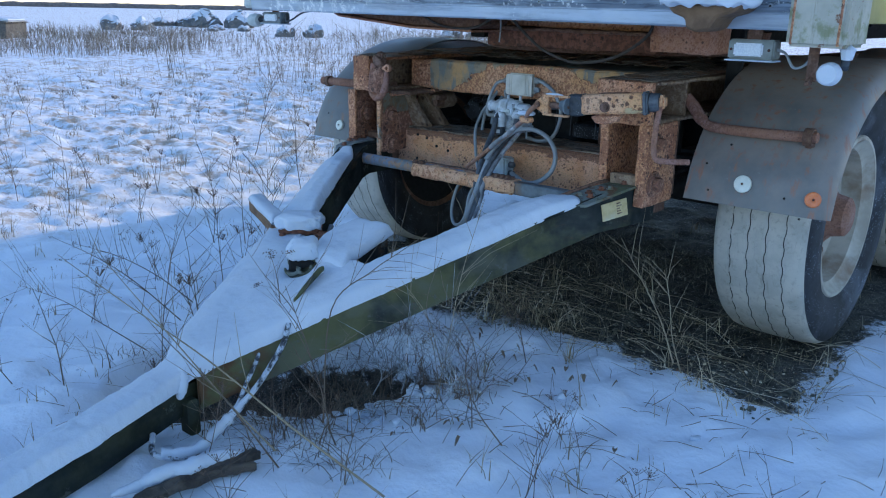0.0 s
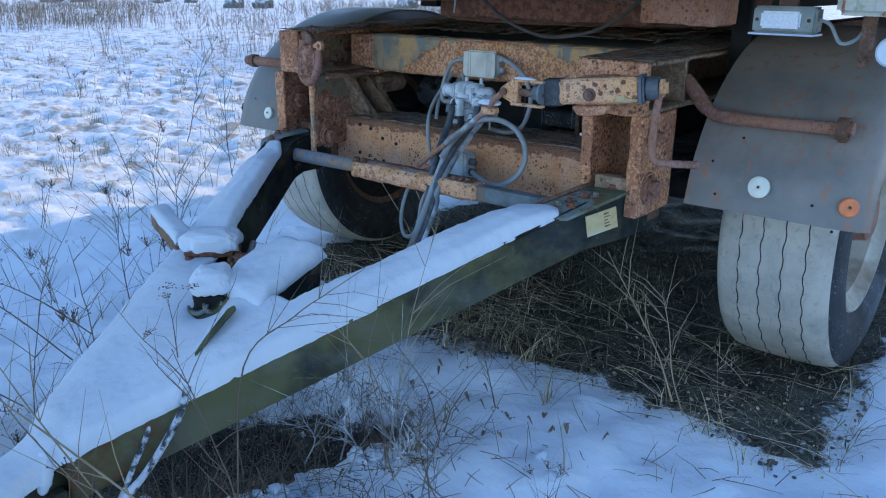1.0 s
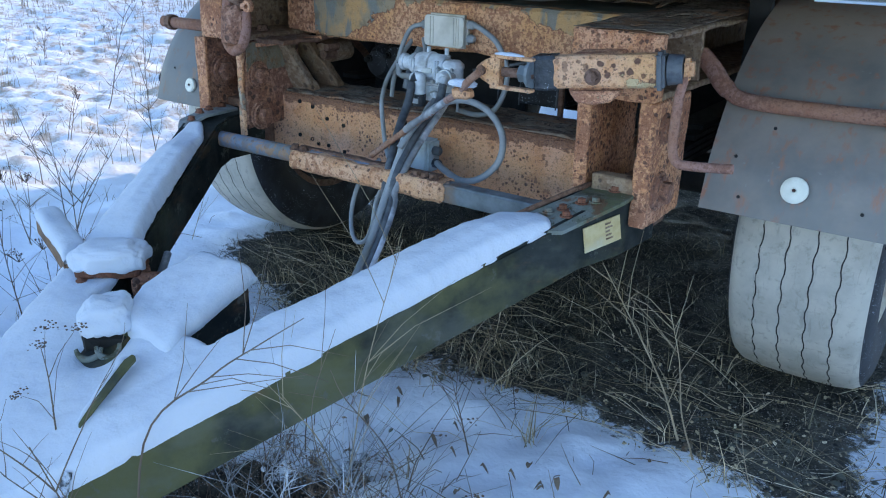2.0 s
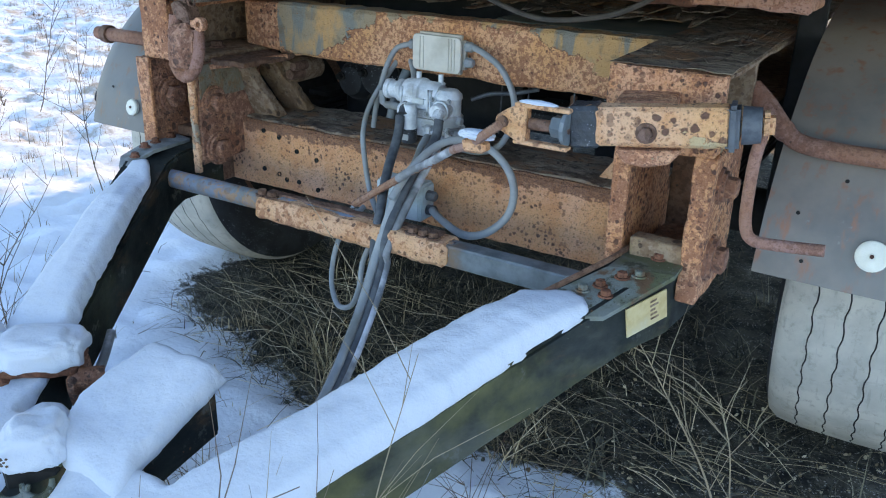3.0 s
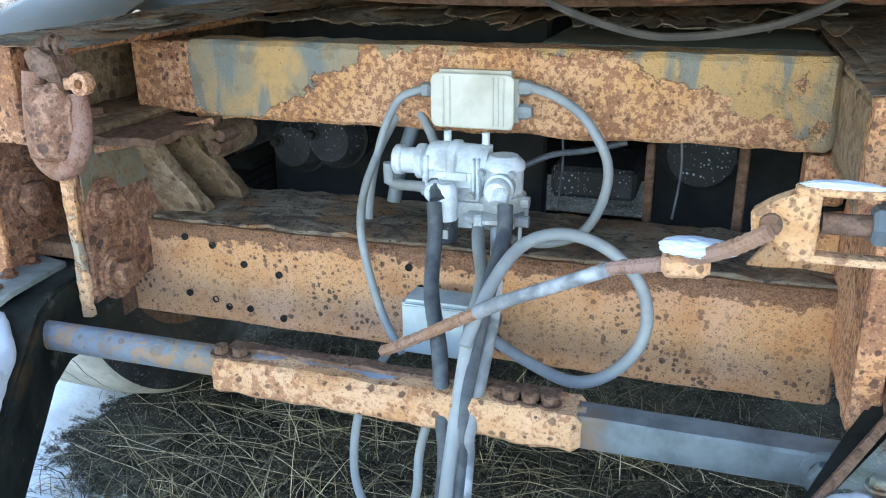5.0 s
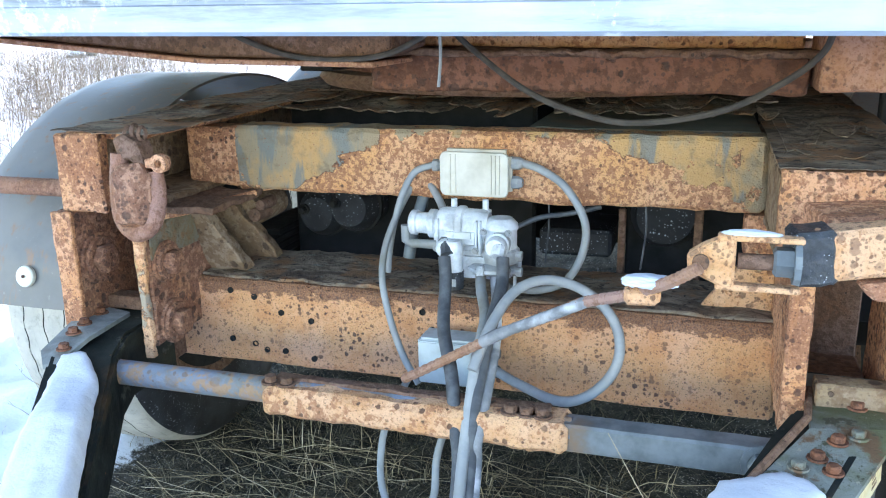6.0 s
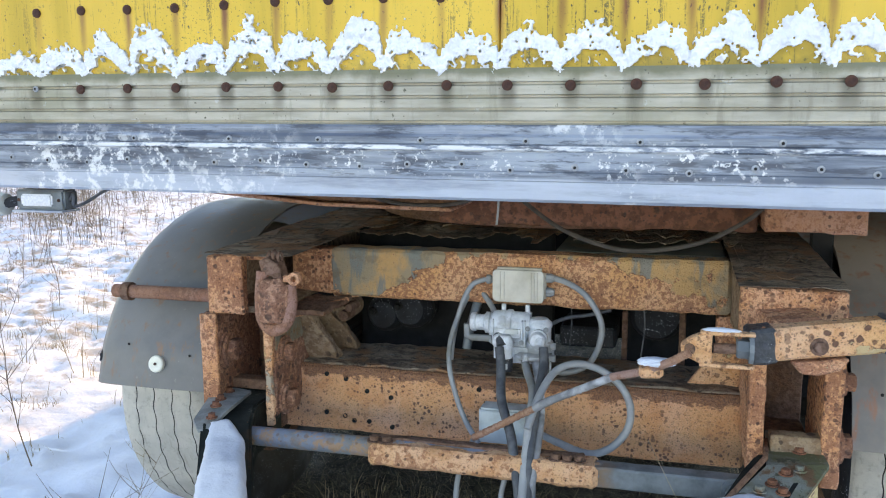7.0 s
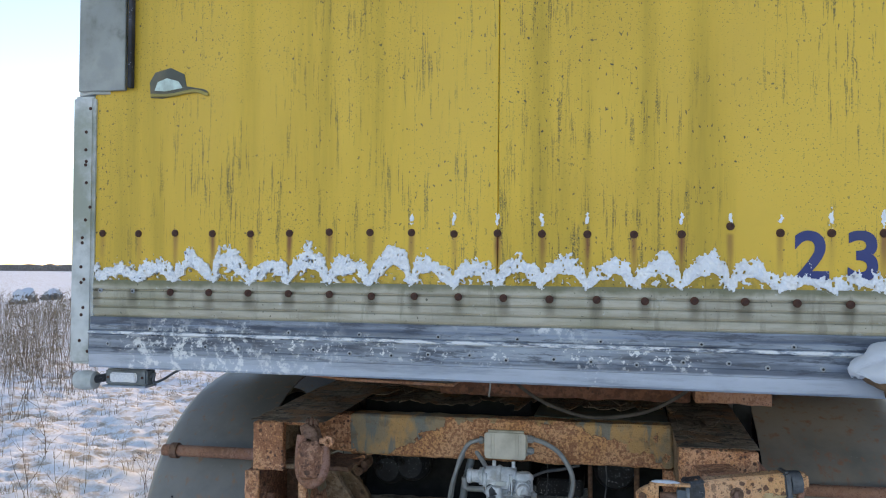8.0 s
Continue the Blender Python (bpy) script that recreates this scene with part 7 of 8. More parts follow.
def stalk(bm, rng, base, h, lean, r, twigs, depth=0):
    """A thin bent stem with side twigs."""
    p = Vector(base)
    d = Vector((lean[0], lean[1], 1)).normalized()
    pts = [p.copy()]
    n = 7
    for i in range(n):
        d = (d + Vector((rng.uniform(-0.14, 0.14), rng.uniform(-0.14, 0.14), rng.uniform(-0.03, 0.05)))).normalized()
        p = p + d * (h / n)
        pts.append(p.copy())
    tube(pts, [r * (1 - 0.7 * i / n) for i in range(n + 1)], 4, bm)
    if depth < 2:
        for k in range(twigs):
            i = rng.randint(2, n - 1)
            a = rng.uniform(0, math.tau)
            stalk(bm, rng, pts[i], h * rng.uniform(0.22, 0.48), (math.cos(a) * rng.uniform(0.5, 1.3), math.sin(a) * rng.uniform(0.5, 1.3)), r * 0.55, max(0, twigs - 4), depth + 1)
    return pts[-1]


def weed(name, rng, h, stems, twigs, r, seed_heads, label, material):
    """One plant at the origin: stems, and seed heads where it has them."""
    t = thing(name, label, "plant", "dry plants")
    bm, tips = bmesh.new(), []
    for s in range(stems):
        a = rng.uniform(0, math.tau)
        tips.append(stalk(bm, rng, (0.02 * math.cos(a), 0.02 * math.sin(a), -0.03), h * rng.uniform(0.65, 1.0), (rng.uniform(-0.35, 0.35), rng.uniform(-0.35, 0.35)), r, twigs))
    tagged(part("stem", bm, material, t), kind="stuff")
    if seed_heads:
        bm = bmesh.new()
        for tip in tips:
            for k in range(seed_heads):
                c = tip + Vector((rng.gauss(0, 0.016), rng.gauss(0, 0.016), rng.uniform(-0.016, 0.010)))
                bmesh.ops.create_icosphere(bm, subdivisions=1, radius=rng.uniform(0.0016, 0.0036), matrix=Matrix.Translation(c) @ Matrix.Diagonal((1, 1, rng.uniform(0.6, 1.2), 1)))
                tube([tip - Vector((0, 0, 0.035)), c], 0.0009, 3, bm)
        tagged(part("seed_head", bm, SEED, t), kind="stuff")
    return t


prng = random.Random(21)
KINDS = [
    weed("dry_weed", prng, 0.55, 1, 6, 0.0030, 0, "bare branching dry weed standing in the snow", TWIG),
    weed("dry_weed", prng, 0.42, 2, 5, 0.0024, 16, "dry weed with dark flat seed heads in the snow", TWIG),
    weed("dry_weed", prng, 0.60, 1, 6, 0.0024, 0, "pale branching dry weed standing in the snow", STRAW),
    weed("dry_weed", prng, 0.36, 3, 4, 0.0020, 9, "short dry weed with seed heads in the snow", SEED),
    weed("dry_weed", prng, 0.85, 1, 8, 0.0034, 0, "tall thin bare twig standing in the snow", TWIG),
]


def plant(kind, x, y, turn, size):
    ob = copy_thing(KINDS[kind], pose(x, y, ground_height(x, y), 0, 0, turn))
    ob.scale = (size, size, size)
    return ob


LEFT_PLANTS = [
    (4, -0.72, -0.82, 30, 0.8), (0, -0.8, -1.0, 140, 0.95), (1, -0.62, -1.12, 200, 1.0), (3, -0.95, -0.7, 260, 1.1), (1, -1.05, -1.35, 330, 0.9),
    (4, -0.35, -1.45, 70, 0.8), (0, -0.5, -1.7, 120, 0.8), (3, -1.4, -0.85, 15, 0.9), (1, -1.75, -0.3, 95, 1.0), (2, -1.3, 0.1, 215, 0.8),
    (1, -0.2, -1.58, 20, 0.7), (4, -2.05, 0.55, 110, 0.9), (3, -2.4, -0.4, 190, 0.9),
]
DRAWBAR_PLANTS = [
    (1, 0.2, -1.62, 40, 0.8), (4, 0.36, -1.3, 210, 0.75), (3, 0.3, -0.85, 10, 0.8), (3, 0.48, -1.75, 280, 0.7), (0, 0.1, -0.9, 65, 0.5),
    (0, 0.16, -1.18, 20, 0.5), (4, 0.05, -1.3, 75, 0.4), (4, 0.34, -1.02, 140, 0.35), (0, 0.1, -1.42, 320, 0.5), (3, 0.3, -1.28, 60, 0.6),
]
RIGHT_PLANTS = [
    (2, 1.1, -0.25, 20, 0.7), (3, 0.95, -1.15, 130, 0.9), (3, 1.25, -1.1, 250, 0.6), (0, 1.12, -1.75, 175, 0.7), (0, 1.5, -0.9, 35, 0.6),
    (3, 0.85, -0.85, 220, 0.6), (0, 0.98, -0.95, 45, 0.5), (4, 1.18, -1.32, 200, 0.35), (0, 1.42, -1.25, 10, 0.4), (3, 1.05, -1.55, 100, 0.5),
    (0, 0.72, -1.75, 320, 0.4),
]
for k, x, y, a, sz in LEFT_PLANTS + DRAWBAR_PLANTS + RIGHT_PLANTS:
    plant(k, x, y, a, sz)
for i, ob in enumerate(KINDS):
    spot = ((-2.9, -0.6), (-3.1, 0.7), (-2.7, 1.6), (-3.4, -0.2), (-3.6, 1.3))[i]
    ob.location = (spot[0], spot[1], ground_height(*spot))
for i in range(70):
    x, y = prng.uniform(-9.5, -2.3), prng.uniform(-1.2, 8.5)
    plant(prng.choice((0, 1, 3, 3, 1, 2)), x, y, prng.uniform(0, 360), prng.uniform(0.5, 1.0))


def grass_field(name, rng, spots, material, label, flop=0.9):
    """Many thin bent blades as one mesh; spots: (x, y, height, spread, count)."""
    vs, fs = [], []
    for x, y, h, spread, count in spots:
        for k in range(count):
            a, rr = rng.uniform(0, math.tau), spread * math.sqrt(rng.random())
            bx, by = x + rr * math.cos(a), y + rr * math.sin(a)
            bz = ground_height(bx, by) - 0.01
            hh = h * rng.uniform(0.4, 1.0)
            la, ll = rng.uniform(0, math.tau), rng.uniform(flop * 0.2, flop) * hh
            w = rng.uniform(0.0010, 0.0024) * (1 + 0.5 * h)
            wx, wy = -math.sin(la) * w, math.cos(la) * w
            i0 = len(vs)
            for t in (0.0, 0.4, 0.75, 1.0):
                cx, cy = bx + math.cos(la) * ll * t * t, by + math.sin(la) * ll * t * t
                cz = bz + hh * (t - min(0.85, 0.22 * ll / max(hh, 0.01)) * t * t)
                ww = 1 - 0.8 * t
                vs.append((cx - wx * ww, cy - wy * ww, cz))
                vs.append((cx + wx * ww, cy + wy * ww, cz))
            for q in range(3):
                fs.append((i0 + 2 * q, i0 + 2 * q + 1, i0 + 2 * q + 3, i0 + 2 * q + 2))
    return tagged(from_arrays(name, vs, fs, material), label, "grass", kind="stuff")


spots = []
for i in range(1500):
    x, y = prng.uniform(-1.05, 1.4), prng.uniform(-0.40, 1.4)
    if bare_amount(x, y) > 0.25 and prng.random() < (1.0 if x < 0.40 else 0.22):
        spots.append((x, y, prng.uniform(0.03, 0.095), 0.07, 15))
for i in range(110):
    x, y = prng.uniform(-0.95, 1.35), prng.uniform(-0.35, 0.8)
    if bare_amount(x, y) > 0.3:
        spots.append((x, y, prng.uniform(0.08, 0.20), 0.05, 7))
grass_field("dry_grass", prng, spots, GRASS, "matted olive-brown grass on the bare soil", 3.4)
spots = []
for i in range(190):
    x, y = prng.uniform(-0.95, 1.3), prng.uniform(-0.45, 0.8)
    if bare_amount(x, y) > 0.25 and prng.random() < (1.0 if x < 0.45 else 0.25):
        spots.append((x, y, prng.uniform(0.06, 0.17), 0.06, prng.randint(4, 9)))
spots += [(x, y, h, 0.040, n) for x, y, h, n in ((0.02, -0.16, 0.24, 22), (-0.30, -0.05, 0.26, 26), (0.33, -0.14, 0.20, 24), (-0.12, 0.10, 0.22, 22), (0.22, -0.06, 0.20, 20), (-0.42, 0.10, 0.30, 22), (0.52, -0.30, 0.18, 16), (0.78, -0.05, 0.16, 8), (0.95, -0.18, 0.16, 8), (-0.55, 0.12, 0.22, 18), (-0.72, 0.06, 0.14, 16))]
grass_field("dry_grass", prng, spots, PALE_GRASS, "pale straw standing and lying on the soil", 1.5)
# long straws that lie over one another
sbm = bmesh.new()
for i in range(420):
    x, y = prng.uniform(-0.95, 1.3), prng.uniform(-0.55, 0.6)
    if bare_amount(x, y) < 0.2 or (x > 0.45 and prng.random() < 0.55):
        continue
    a, ln = prng.choice((0.1, 2.9, prng.uniform(0, 6.28))) + prng.uniform(-0.5, 0.5), prng.uniform(0.12, 0.42)
    pts_ = []
    for k in range(5):
        t = k / 4 - 0.5
        px, py = x + math.cos(a) * ln * t + 0.03 * math.sin(a + 3 * t), y + math.sin(a) * ln * t
        pts_.append((px, py, ground_height(px, py) + 0.012 + 0.05 * (0.25 - t * t) + prng.uniform(0, 0.01)))
    tube(spline(pts_, 3), prng.uniform(0.0006, 0.0011), 4, sbm)
tagged(part("straw_litter", sbm, PALE_GRASS, None), "long pale straws lying on the bare soil", "straw", kind="stuff")
spots = [(prng.uniform(-4.5, 2.2), prng.uniform(-2.6, 2.8), prng.uniform(0.04, 0.15), 0.05, prng.randint(2, 6)) for i in range(420)]
spots += [(prng.uniform(-14, -2.5), prng.uniform(-2, 13), prng.uniform(0.08, 0.28), 0.10, prng.randint(4, 12)) for i in range(900)]
spots += [(prng.uniform(-12, -2.4), prng.uniform(-2, 10), prng.uniform(0.05, 0.13), 0.07, 34) for i in range(230)]
grass_field("dry_grass", prng, spots, STRAW, "thin dry grass poking out of the snow")
spots = [(prng.uniform(-0.7, 0.55), prng.uniform(-1.55, -0.55), prng.uniform(0.06, 0.22), 0.05, 9) for i in range(120)]
spots += [(0.14 + prng.gauss(0, 0.15), -1.27 + prng.gauss(0, 0.16), prng.uniform(0.08, 0.26), 0.06, 4) for i in range(45)]
grass_field("dry_grass", prng, spots, TWIG, "dark tangle of dry stems under the drawbar", 2.2)


def long_stem(pts, r0, twigs, seed, material=STRAW, heads=0):
    """A single long dead stem that leans over the snow, with side twigs."""
    rng = random.Random(seed)
    t = thing("dry_weed", "long leaning dry stem over the snow", "plant", "dry plants")
    line = spline(pts, 6)
    bm = bmesh.new()
    tube(line, [r0 * (1 - 0.75 * i / len(line)) for i in range(len(line))], 5, bm)
    ends = [line[-1]]
    for k in range(twigs):
        i = rng.randint(len(line) // 4, len(line) - 2)
        d = (line[i + 1] - line[i]).normalized()
        side = d.cross(Vector((rng.uniform(-1, 1), rng.uniform(-1, 1), rng.uniform(-0.3, 1)))).normalized()
        ln = rng.uniform(0.08, 0.26)
        p1 = line[i] + (d * 0.7 + side * 0.6) * ln * 0.5 + Vector((0, 0, 0.01))
        p2 = line[i] + (d * 0.8 + side * 0.8) * ln + Vector((0, 0, rng.uniform(-0.01, 0.04)))
        tube([line[i], p1, p2], [r0 * 0.4, r0 * 0.3, r0 * 0.12], 4, bm)
        ends.append(p2)
    tagged(part("stem", bm, material, t), kind="stuff")
    if heads:
        bm = bmesh.new()
        for e in ends:
            for k in range(heads * 3):
                c = e + Vector((rng.gauss(0, 0.009), rng.gauss(0, 0.009), rng.uniform(-0.004, 0.007)))
                bmesh.ops.create_icosphere(bm, subdivisions=1, radius=rng.uniform(0.0012, 0.0026), matrix=Matrix.Translation(c) @ Matrix.Diagonal((1.3, 1.0, 0.7, 1)))
        tagged(part("seed_head", bm, SEED, t), kind="stuff")
    return t


long_stem([(0.69, -1.42, 0.0), (0.41, -1.49, 0.12), (0.18, -1.60, 0.29), (-0.15, -1.66, 0.39), (-0.50, -1.68, 0.46)], 0.0036, 9, 1)
long_stem([(0.34, -1.50, 0.03), (0.20, -1.54, 0.13), (-0.10, -1.55, 0.27), (-0.50, -1.50, 0.36), (-0.75, -1.45, 0.40)], 0.0030, 8, 2)
long_stem([(0.42, -1.55, 0.03), (0.25, -1.60, 0.20), (0.02, -1.62, 0.30), (-0.22, -1.60, 0.36)], 0.0026, 7, 3, TWIG)
long_stem([(0.115, -1.285, 0.26), (0.075, -1.265, 0.34), (0.02, -1.235, 0.41), (-0.03, -1.215, 0.455)], 0.0022, 4, 4, TWIG, 9)
long_stem([(0.84, -0.10, 0.0), (0.78, -0.10, 0.14), (0.69, -0.11, 0.29), (0.60, -0.12, 0.43)], 0.0034, 12, 5)
long_stem([(0.90, -0.16, 0.0), (0.86, -0.17, 0.12), (0.84, -0.18, 0.26), (0.80, -0.16, 0.36)], 0.0028, 9, 6)
long_stem([(0.45, -0.47, 0.0), (0.445, -0.49, 0.08), (0.44, -0.515, 0.17), (0.43, -0.53, 0.24)], 0.0022, 14, 7, SEED)
long_stem([(0.30, -0.75, 0.0), (0.36, -0.86, 0.16), (0.40, -0.95, 0.30), (0.36, -1.02, 0.42)], 0.0022, 5, 8)
long_stem([(0.42, -0.70, 0.0), (0.46, -0.80, 0.20), (0.44, -0.90, 0.36), (0.48, -0.98, 0.47)], 0.0020, 4, 9, TWIG)
long_stem([(0.75, -1.0, 0.0), (0.70, -1.06, 0.12), (0.72, -1.12, 0.25)], 0.0022, 9, 10, TWIG, 3)
long_stem([(-1.56, -0.25, 0.0), (-1.50, -0.30, 0.18), (-1.44, -0.34, 0.36), (-1.40, -0.40, 0.50)], 0.0026, 10, 11, TWIG, 3)
long_stem([(-0.95, -0.95, 0.0), (-1.05, -1.05, 0.12), (-1.18, -1.15, 0.20), (-1.35, -1.25, 0.24)], 0.0026, 12, 12, SEED, 4)
long_stem([(-0.80, -1.10, 0.0), (-0.95, -1.20, 0.15), (-1.10, -1.28, 0.24), (-1.30, -1.36, 0.30)], 0.0026, 12, 13, SEED, 4)
long_stem([(-0.68, -1.80, 0.0), (-0.70, -1.83, 0.07), (-0.73, -1.84, 0.15)], 0.0020, 7, 14, SEED, 4)

long_stem([(0.42, -0.92, 0.0), (0.44, -0.89, 0.20), (0.455, -0.85, 0.42), (0.49, -0.79, 0.66)], 0.0021, 11, 21)
long_stem([(0.43, -0.91, 0.0), (0.42, -0.93, 0.16), (0.40, -0.95, 0.34), (0.42, -0.90, 0.50)], 0.0018, 6, 22, TWIG)
long_stem([(0.27, -1.27, 0.0), (0.238, -1.20, 0.34), (0.32, -1.11, 0.46), (0.40, -1.07, 0.53), (0.49, -1.05, 0.60)], 0.0026, 9, 23, TWIG)
long_stem([(0.62, -0.98, 0.0), (0.63, -1.00, 0.10), (0.62, -1.02, 0.20), (0.64, -1.03, 0.30)], 0.0022, 16, 24, SEED, 2)
long_stem([(-0.62, -1.35, 0.0), (-0.74, -1.45, 0.10), (-0.88, -1.52, 0.17), (-1.05, -1.60, 0.21)], 0.0022, 16, 25, SEED, 2)
long_stem([(-0.85, -0.62, 0.0), (-0.80, -0.66, 0.20), (-0.74, -0.70, 0.42), (-0.70, -0.72, 0.58)], 0.0026, 12, 26, TWIG)
long_stem([(-1.02, -0.75, 0.0), (-0.96, -0.80, 0.22), (-0.94, -0.82, 0.40)], 0.0024, 14, 27, SEED, 3)
long_stem([(0.258, -0.895, 0.0), (0.252, -0.885, 0.12), (0.25, -0.868, 0.21), (0.245, -0.86, 0.30), (0.24, -0.85, 0.42)], 0.0018, 5, 28)
long_stem([(0.225, -0.93, 0.0), (0.222, -0.92, 0.12), (0.235, -0.875, 0.20), (0.262, -0.84, 0.28)], 0.0016, 4, 29, TWIG)
for c, size, sd in (((0.250, -0.868, 0.208), (0.011, 0.011, 0.017), 31.0), ((0.252, -0.887, 0.120), (0.010, 0.010, 0.013), 32.0), ((0.222, -0.920, 0.118), (0.005, 0.005, 0.006), 33.0), ((0.245, -0.862, 0.275), (0.003, 0.003, 0.010), 34.0)):
    snow_mound("snow_lump", c, size, "clump of snow caught on a dry stem", sd, -0.9, 2.0)
for k, (x, y) in enumerate(((0.30, -0.96), (0.36, -0.99), (0.24, -1.03), (0.42, -0.88), (0.47, -0.97))):
    long_stem([(x, y, 0.0), (x + 0.01 * k, y + 0.02, 0.07), (x - 0.02 + 0.015 * k, y - 0.01, 0.15), (x + 0.03 - 0.01 * k, y + 0.02, 0.21)], 0.0026, 18, 40 + k, DUSTED)
long_stem([(0.512, -0.80, 0.02), (0.535, -0.87, 0.06), (0.565, -0.93, 0.045), (0.600, -0.99, 0.02)], 0.0050, 5, 46, DUSTED)
# clods of snow and frozen soil beside the drawbar
crng = random.Random(31)
for (name, material, label), n, spread in ((("snow_clods", SNOW, "loose clods of snow beside the drawbar"), 70, 1.0), (("soil_clods", RIB_GREEN, "frozen crumbs of dark soil"), 420, 1.0)):
    cb = bmesh.new()
    for i in range(n):
        if material is SNOW:
            x, y = crng.choice(((0.20, -1.22), (0.27, -1.14), (0.30, -1.05), (0.38, -0.95), (0.15, -1.40))) if i % 3 else (crng.uniform(-0.6, 1.5), crng.uniform(-1.8, -0.5))
            x, y, rad = x + crng.gauss(0, 0.06), y + crng.gauss(0, 0.06), crng.uniform(0.005, 0.017)
            if hollow(x, y) > 0.25:
                continue
        else:
            x, y, rad = crng.uniform(-0.7, 1.3), crng.uniform(-0.45, 0.35), crng.uniform(0.004, 0.011)
            if bare_amount(x, y) < 0.15:
                continue
        made = bmesh.ops.create_icosphere(cb, subdivisions=2 if material is SNOW else 1, radius=rad, matrix=Matrix.Translation((x, y, ground_height(x, y) + rad * 0.4)) @ Matrix.Diagonal((crng.uniform(0.7, 1.5), crng.uniform(0.7, 1.5), crng.uniform(0.5, 0.9), 1)))
        for v in made["verts"]:
            v.co += noise.noise_vector(v.co * 60) * rad * 0.55
    tagged(smooth(part(name, cb, material, None), 50), label, "clods", kind="stuff")

chips = bmesh.new()
for i in range(900):
    x, y = crng.uniform(-0.2, 1.3), crng.uniform(-0.35, 0.55)
    if bare_amount(x, y) < 0.2 or crng.random() > 0.35 + 0.5 * (x > 0.45):
        continue
    rad = crng.uniform(0.003, 0.0085)
    bmesh.ops.create_icosphere(chips, subdivisions=1, radius=rad, matrix=pose(x, y, ground_height(x, y) + 0.006, crng.uniform(-40, 40), crng.uniform(-40, 40), crng.uniform(0, 360)) @ Matrix.Diagonal((1.0, crng.uniform(0.4, 0.9), 0.18, 1)))
tagged(part("leaf_crumbs", chips, PALE_GRASS, None), "pale crumbs of dead leaves on the dark soil", "leaves", kind="stuff")

# curled dead leaves low on the snow
lv, lf = [], []
for i in range(34):
    cx, cy = prng.choice(((0.14, -0.40), (0.54, -1.09), (0.35, -0.62), (0.75, -0.80), (0.95, -1.30), (0.20, -0.75), (0.60, -0.50)))
    x, y = cx + prng.gauss(0, 0.10), cy + prng.gauss(0, 0.08)
    z = ground_height(x, y) + prng.uniform(0.0, 0.03)
    a, ln, w = prng.uniform(0, math.tau), prng.uniform(0.014, 0.030), prng.uniform(0.004, 0.009)
    ca, sa, i0 = math.cos(a), math.sin(a), len(lv)
    for t, ww, up in ((0.0, 0.3, 0.0), (0.35, 1.0, 0.010), (0.7, 0.9, 0.022), (1.0, 0.1, 0.020)):
        for sgn in (-1, 0, 1):
            lv.append((x + ca * ln * t - sa * w * ww * sgn, y + sa * ln * t + ca * w * ww * sgn, z + up + 0.007 * abs(sgn) * ww))
    for q in range(3):
        for c in range(2):
            lf.append((i0 + q * 3 + c, i0 + q * 3 + c + 1, i0 + q * 3 + c + 4, i0 + q * 3 + c + 3))
leaves = from_arrays("leaf_litter", lv, lf, TWIG)
tagged(leaves, "curled brown dead leaves low on the snow", "leaves", kind="stuff")

litter_bm = bmesh.new()
for i in range(400):
    x, y = (prng.uniform(-1.6, 1.9), prng.uniform(-2.4, 0.3)) if i % 3 else (prng.uniform(-0.1, 1.4), prng.gauss(-0.75, 0.3))
    z = ground_height(x, y)
    ln, a = prng.uniform(0.03, 0.16), prng.uniform(0, math.tau)
    e = Vector((x + math.cos(a) * ln, y + math.sin(a) * ln, 0))
    e.z = ground_height(e.x, e.y) + prng.uniform(0.0, 0.05)
    mid = (Vector((x, y, z)) + e) / 2 + Vector((prng.uniform(-1, 1) * 0.007, prng.uniform(-1, 1) * 0.007, prng.uniform(0.0, 0.01)))
    tube([(x, y, z), mid, e], [0.0012, 0.0010, 0.0005], 4, litter_bm)
litter = part("twig_litter", litter_bm, TWIG, None)
tagged(litter, "short dry twigs scattered over the snow", "twigs", kind="stuff")
# brush that stands in belts farther off
vs_, fs_ = [], []
brng = random.Random(8)


def brush_clump(x, y, h, n, spread):
    for k in range(n):
        a, rr = brng.uniform(0, math.tau), spread * math.sqrt(brng.random())
        bx, by = x + rr * math.cos(a), y + rr * math.sin(a)
        hh = h * brng.uniform(0.45, 1.0)
        lx, ly = brng.uniform(-0.25, 0.25) * hh, brng.uniform(-0.25, 0.25) * hh
        w = 0.0022 + 0.00013 * math.hypot(bx, by)
        bz = ground_height(bx, by) - 0.05
        for ang in (0.0, math.pi / 2):
            wx, wy = math.cos(ang) * w, math.sin(ang) * w
            j0 = len(vs_)
            vs_.extend([(bx - wx, by - wy, bz), (bx + wx, by + wy, bz), (bx + lx + wx * 0.4, by + ly + wy * 0.4, bz + hh), (bx + lx - wx * 0.4, by + ly - wy * 0.4, bz + hh)])
            fs_.append((j0, j0 + 1, j0 + 2, j0 + 3))
        for q in range(3):
            t = brng.uniform(0.4, 0.9)
            cx, cy, cz = bx + lx * t, by + ly * t, bz + hh * t
            ex, ey, ez = cx + brng.uniform(-0.14, 0.14) * hh * 1.5, cy + brng.uniform(-0.14, 0.14) * hh * 1.5, cz + hh * brng.uniform(0.08, 0.25)
            j0 = len(vs_)
            vs_.extend([(cx, cy, cz - w), (ex, ey, ez - w * 0.5), (ex, ey, ez + w * 0.5), (cx, cy, cz + w)])
            fs_.append((j0, j0 + 1, j0 + 2, j0 + 3))


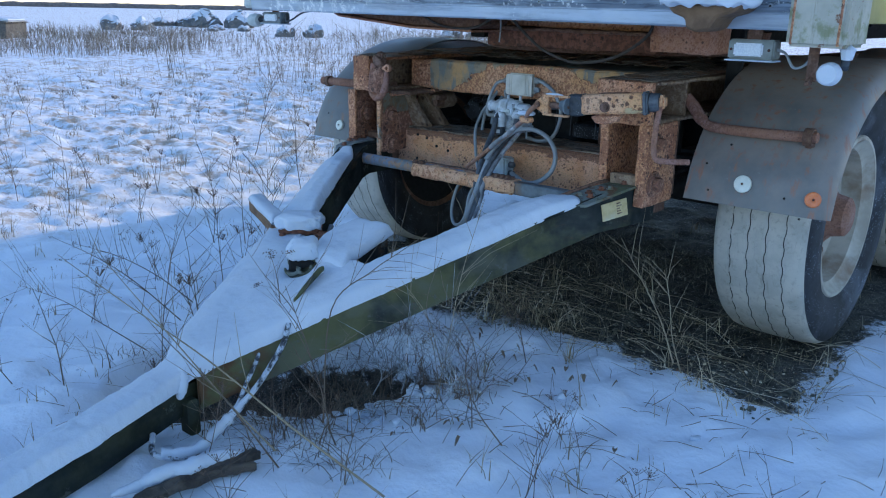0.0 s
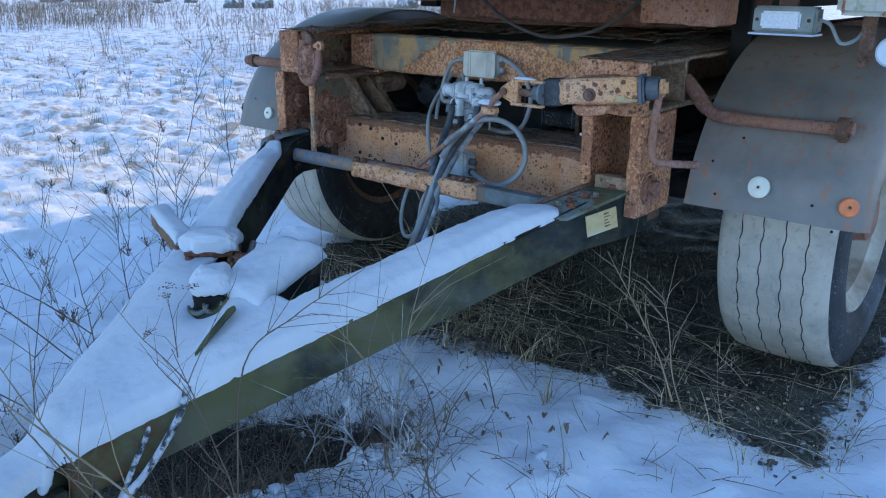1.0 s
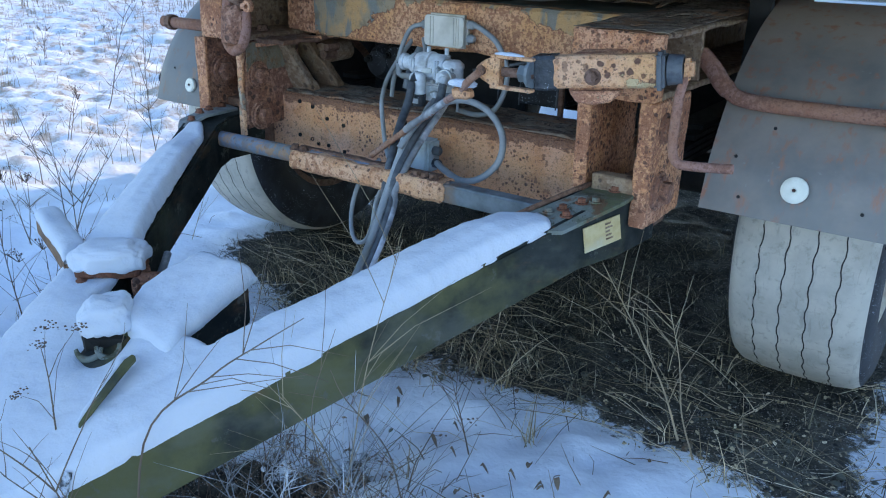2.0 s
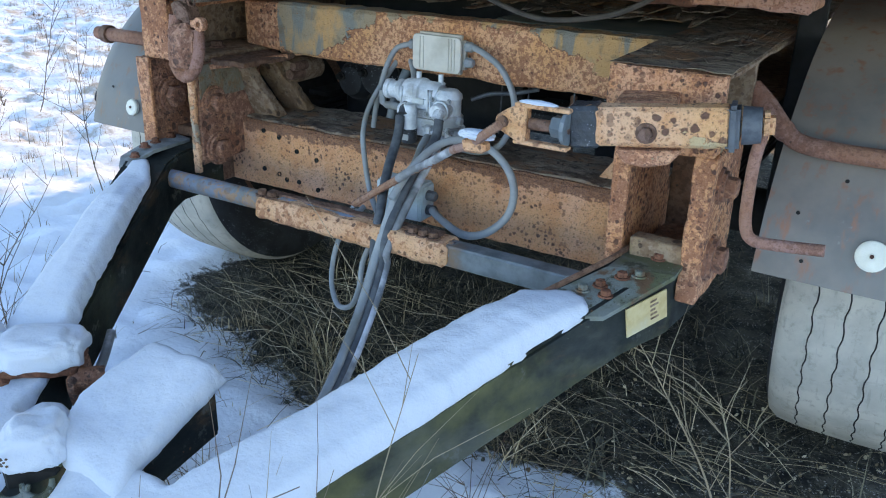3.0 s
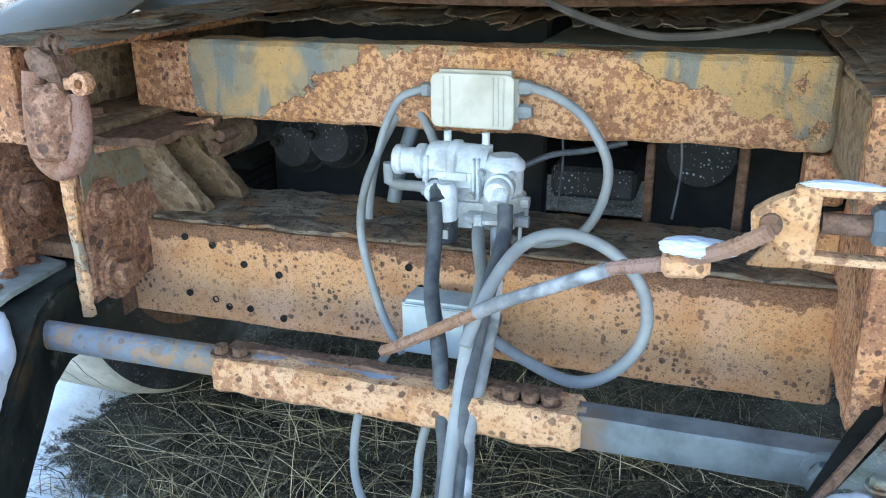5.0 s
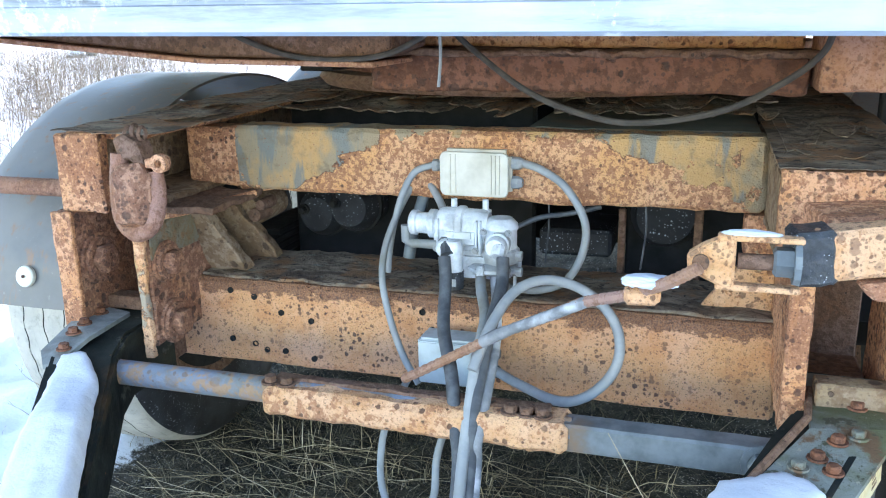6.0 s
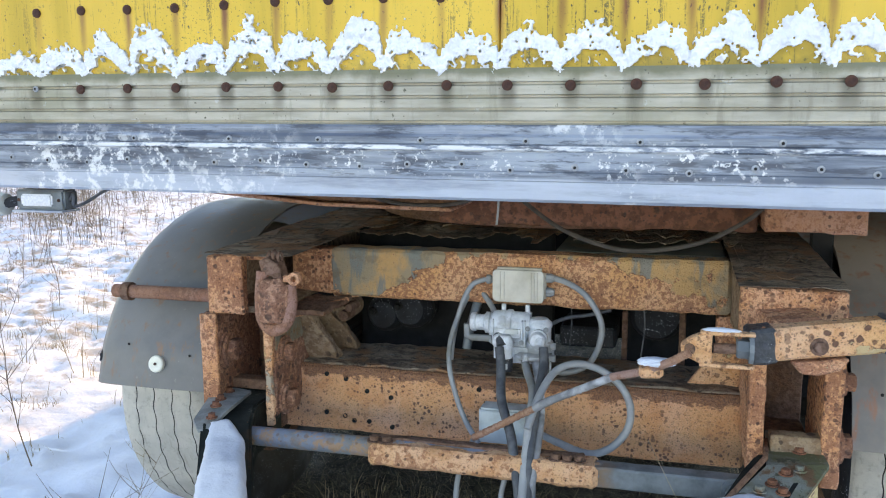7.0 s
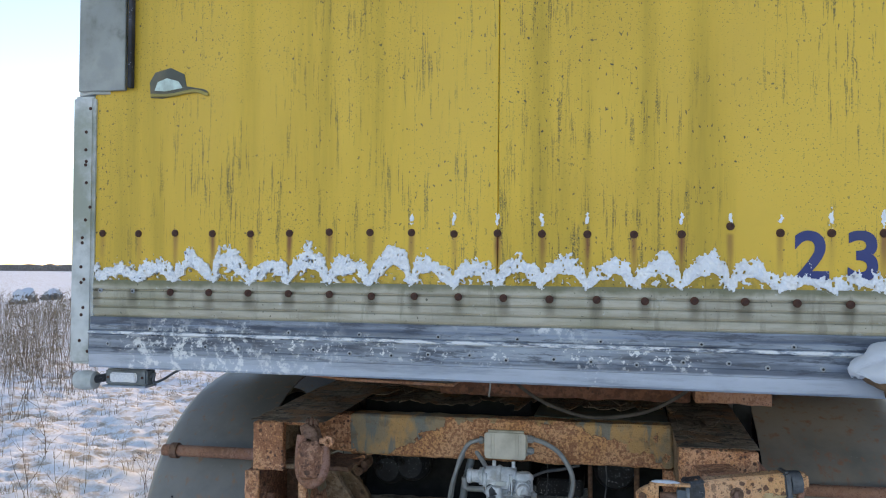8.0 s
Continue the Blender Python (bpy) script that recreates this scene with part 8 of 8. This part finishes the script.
TALL = [((-10.1, 4.4), 1.15, 13, 0.30), ((-9.6, 5.9), 1.1, 10, 0.35), ((-8.4, 5.6), 1.1, 22, 0.45), ((-8.9, 6.5), 1.0, 20, 0.5), ((-7.7, 6.1), 1.1, 30, 0.5), ((-7.9, 7.1), 1.1, 36, 0.6), ((-6.9, 6.7), 1.0, 30, 0.5), ((-5.2, 4.2), 0.95, 9, 0.16),
        ((-5.8, 5.2), 0.7, 24, 0.35), ((-5.7, 5.7), 0.6, 22, 0.35), ((-6.6, 6.2), 0.8, 24, 0.5), ((-7.2, 7.4), 0.9, 26, 0.6), ((-8.2, 7.8), 0.9, 30, 0.7), ((-16.3, 5.7), 0.6, 26, 0.8)]
for (x, y), h, n, sp in TALL:
    brush_clump(x, y, h, n, sp)
for i in range(170):          # a belt running away from the trailer's corner
    t = brng.random() ** 0.7
    brush_clump(-6.2 - 9.5 * t + brng.gauss(0, 0.5 + 1.6 * t), 6.0 + 12.5 * t + brng.gauss(0, 0.5 + 1.6 * t), brng.uniform(0.35, 0.85), brng.randint(4, 9), 0.5)
for i in range(1500):         # scrub across the field before the boulders
    a, d = radians(brng.uniform(112, 168)), brng.uniform(20, 36)
    keep = (0.75 if a > radians(147) else 0.22) + 0.9 * fbm(d * 0.25, a * 9, 4.0)
    if brng.random() < keep:
        brush_clump(1.95 + d * math.cos(a), -2.55 + d * math.sin(a), brng.uniform(0.25, 0.62), brng.randint(5, 10), brng.uniform(0.3, 0.9))
brush = from_arrays("dry_brush", vs_, fs_, BRUSH)
tagged(brush, "belts of brown dry brush standing in the snowfield", "brush", kind="stuff")

# ---- boulders and odds and ends in the field ----


def boulder(x, y, size, seed, flat=0.8):
    t = thing("boulder", "grey boulder capped with snow in the field", "rock", "boulders in the field")
    for name, material, lift, shell in (("stone", STONE, 0.0, 1.0), ("snow_cap", SNOW, 0.07, 1.02)):
        bm = bmesh.new()
        bmesh.ops.create_icosphere(bm, subdivisions=4, radius=1.0)
        for v in bm.verts:
            n = noise.noise_vector(v.co * 1.2 + Vector((seed, 0, 0))) * 0.62 + noise.noise_vector(v.co * 3 + Vector((0, seed, 0))) * 0.20
            v.co = (v.co + n) * shell
            v.co.z = v.co.z * flat + lift
        if name == "snow_cap":
            bmesh.ops.delete(bm, geom=[f for f in bm.faces if f.calc_center_median().z < 0.42 * flat + 0.45 * fbm(f.calc_center_median().x * 3, f.calc_center_median().y * 3, seed)], context="FACES")
        for v in bm.verts:
            v.co *= size
        smooth(part(name, bm, material, t), 60)
    t.location = (x, y, ground_height(x, y) + size * 0.2)
    t.rotation_euler = (0, 0, seed)
    return t


for x, y, sz, sd, flat in ((-34.7, 16.2, 0.62, 1, 0.95), (-33.8, 17.1, 0.58, 2, 0.9), (-41.3, 22.6, 0.75, 3, 0.5), (-40.5, 23.5, 0.65, 4, 0.6), (-38.9, 23.7, 1.15, 5, 0.8), (-37.4, 25.0, 1.05, 6, 0.85),
                           (-25.1, 18.4, 0.50, 7, 0.9), (-24.4, 19.3, 0.55, 8, 0.9), (-33.0, 20.6, 0.42, 9, 0.6), (-31.5, 21.0, 0.38, 10, 0.7), (-32.2, 19.8, 0.34, 11, 0.7),
                           (-21.3, 24.2, 0.68, 12, 0.85), (-21.9, 26.4, 0.55, 13, 0.75), (-20.6, 23.0, 0.36, 14, 0.7), (-20.0, 25.4, 0.34, 15, 0.7)):
    boulder(x, y, sz * 0.72, sd, flat)
crate = thing("crate", "dark weathered wooden crate with snow on its lid", "crate")
part("body", box(-0.6, 0.6, -0.5, 0.5, -0.1, 0.55, 0.02), GREY_WOOD, crate)
for i in range(4):
    part("plank", box(-0.64, 0.64, -0.53 + i * 0.27, -0.29 + i * 0.27, 0.551, 0.59, 0.01), GREY_WOOD, crate)
part("snow_cap", box(-0.5, 0.62, -0.4, 0.5, 0.591, 0.68, 0.04, seg=3), SNOW, crate)
crate.matrix_world = pose(-27.5, 8.6, ground_height(-27.5, 8.6), 0, 4, 30)
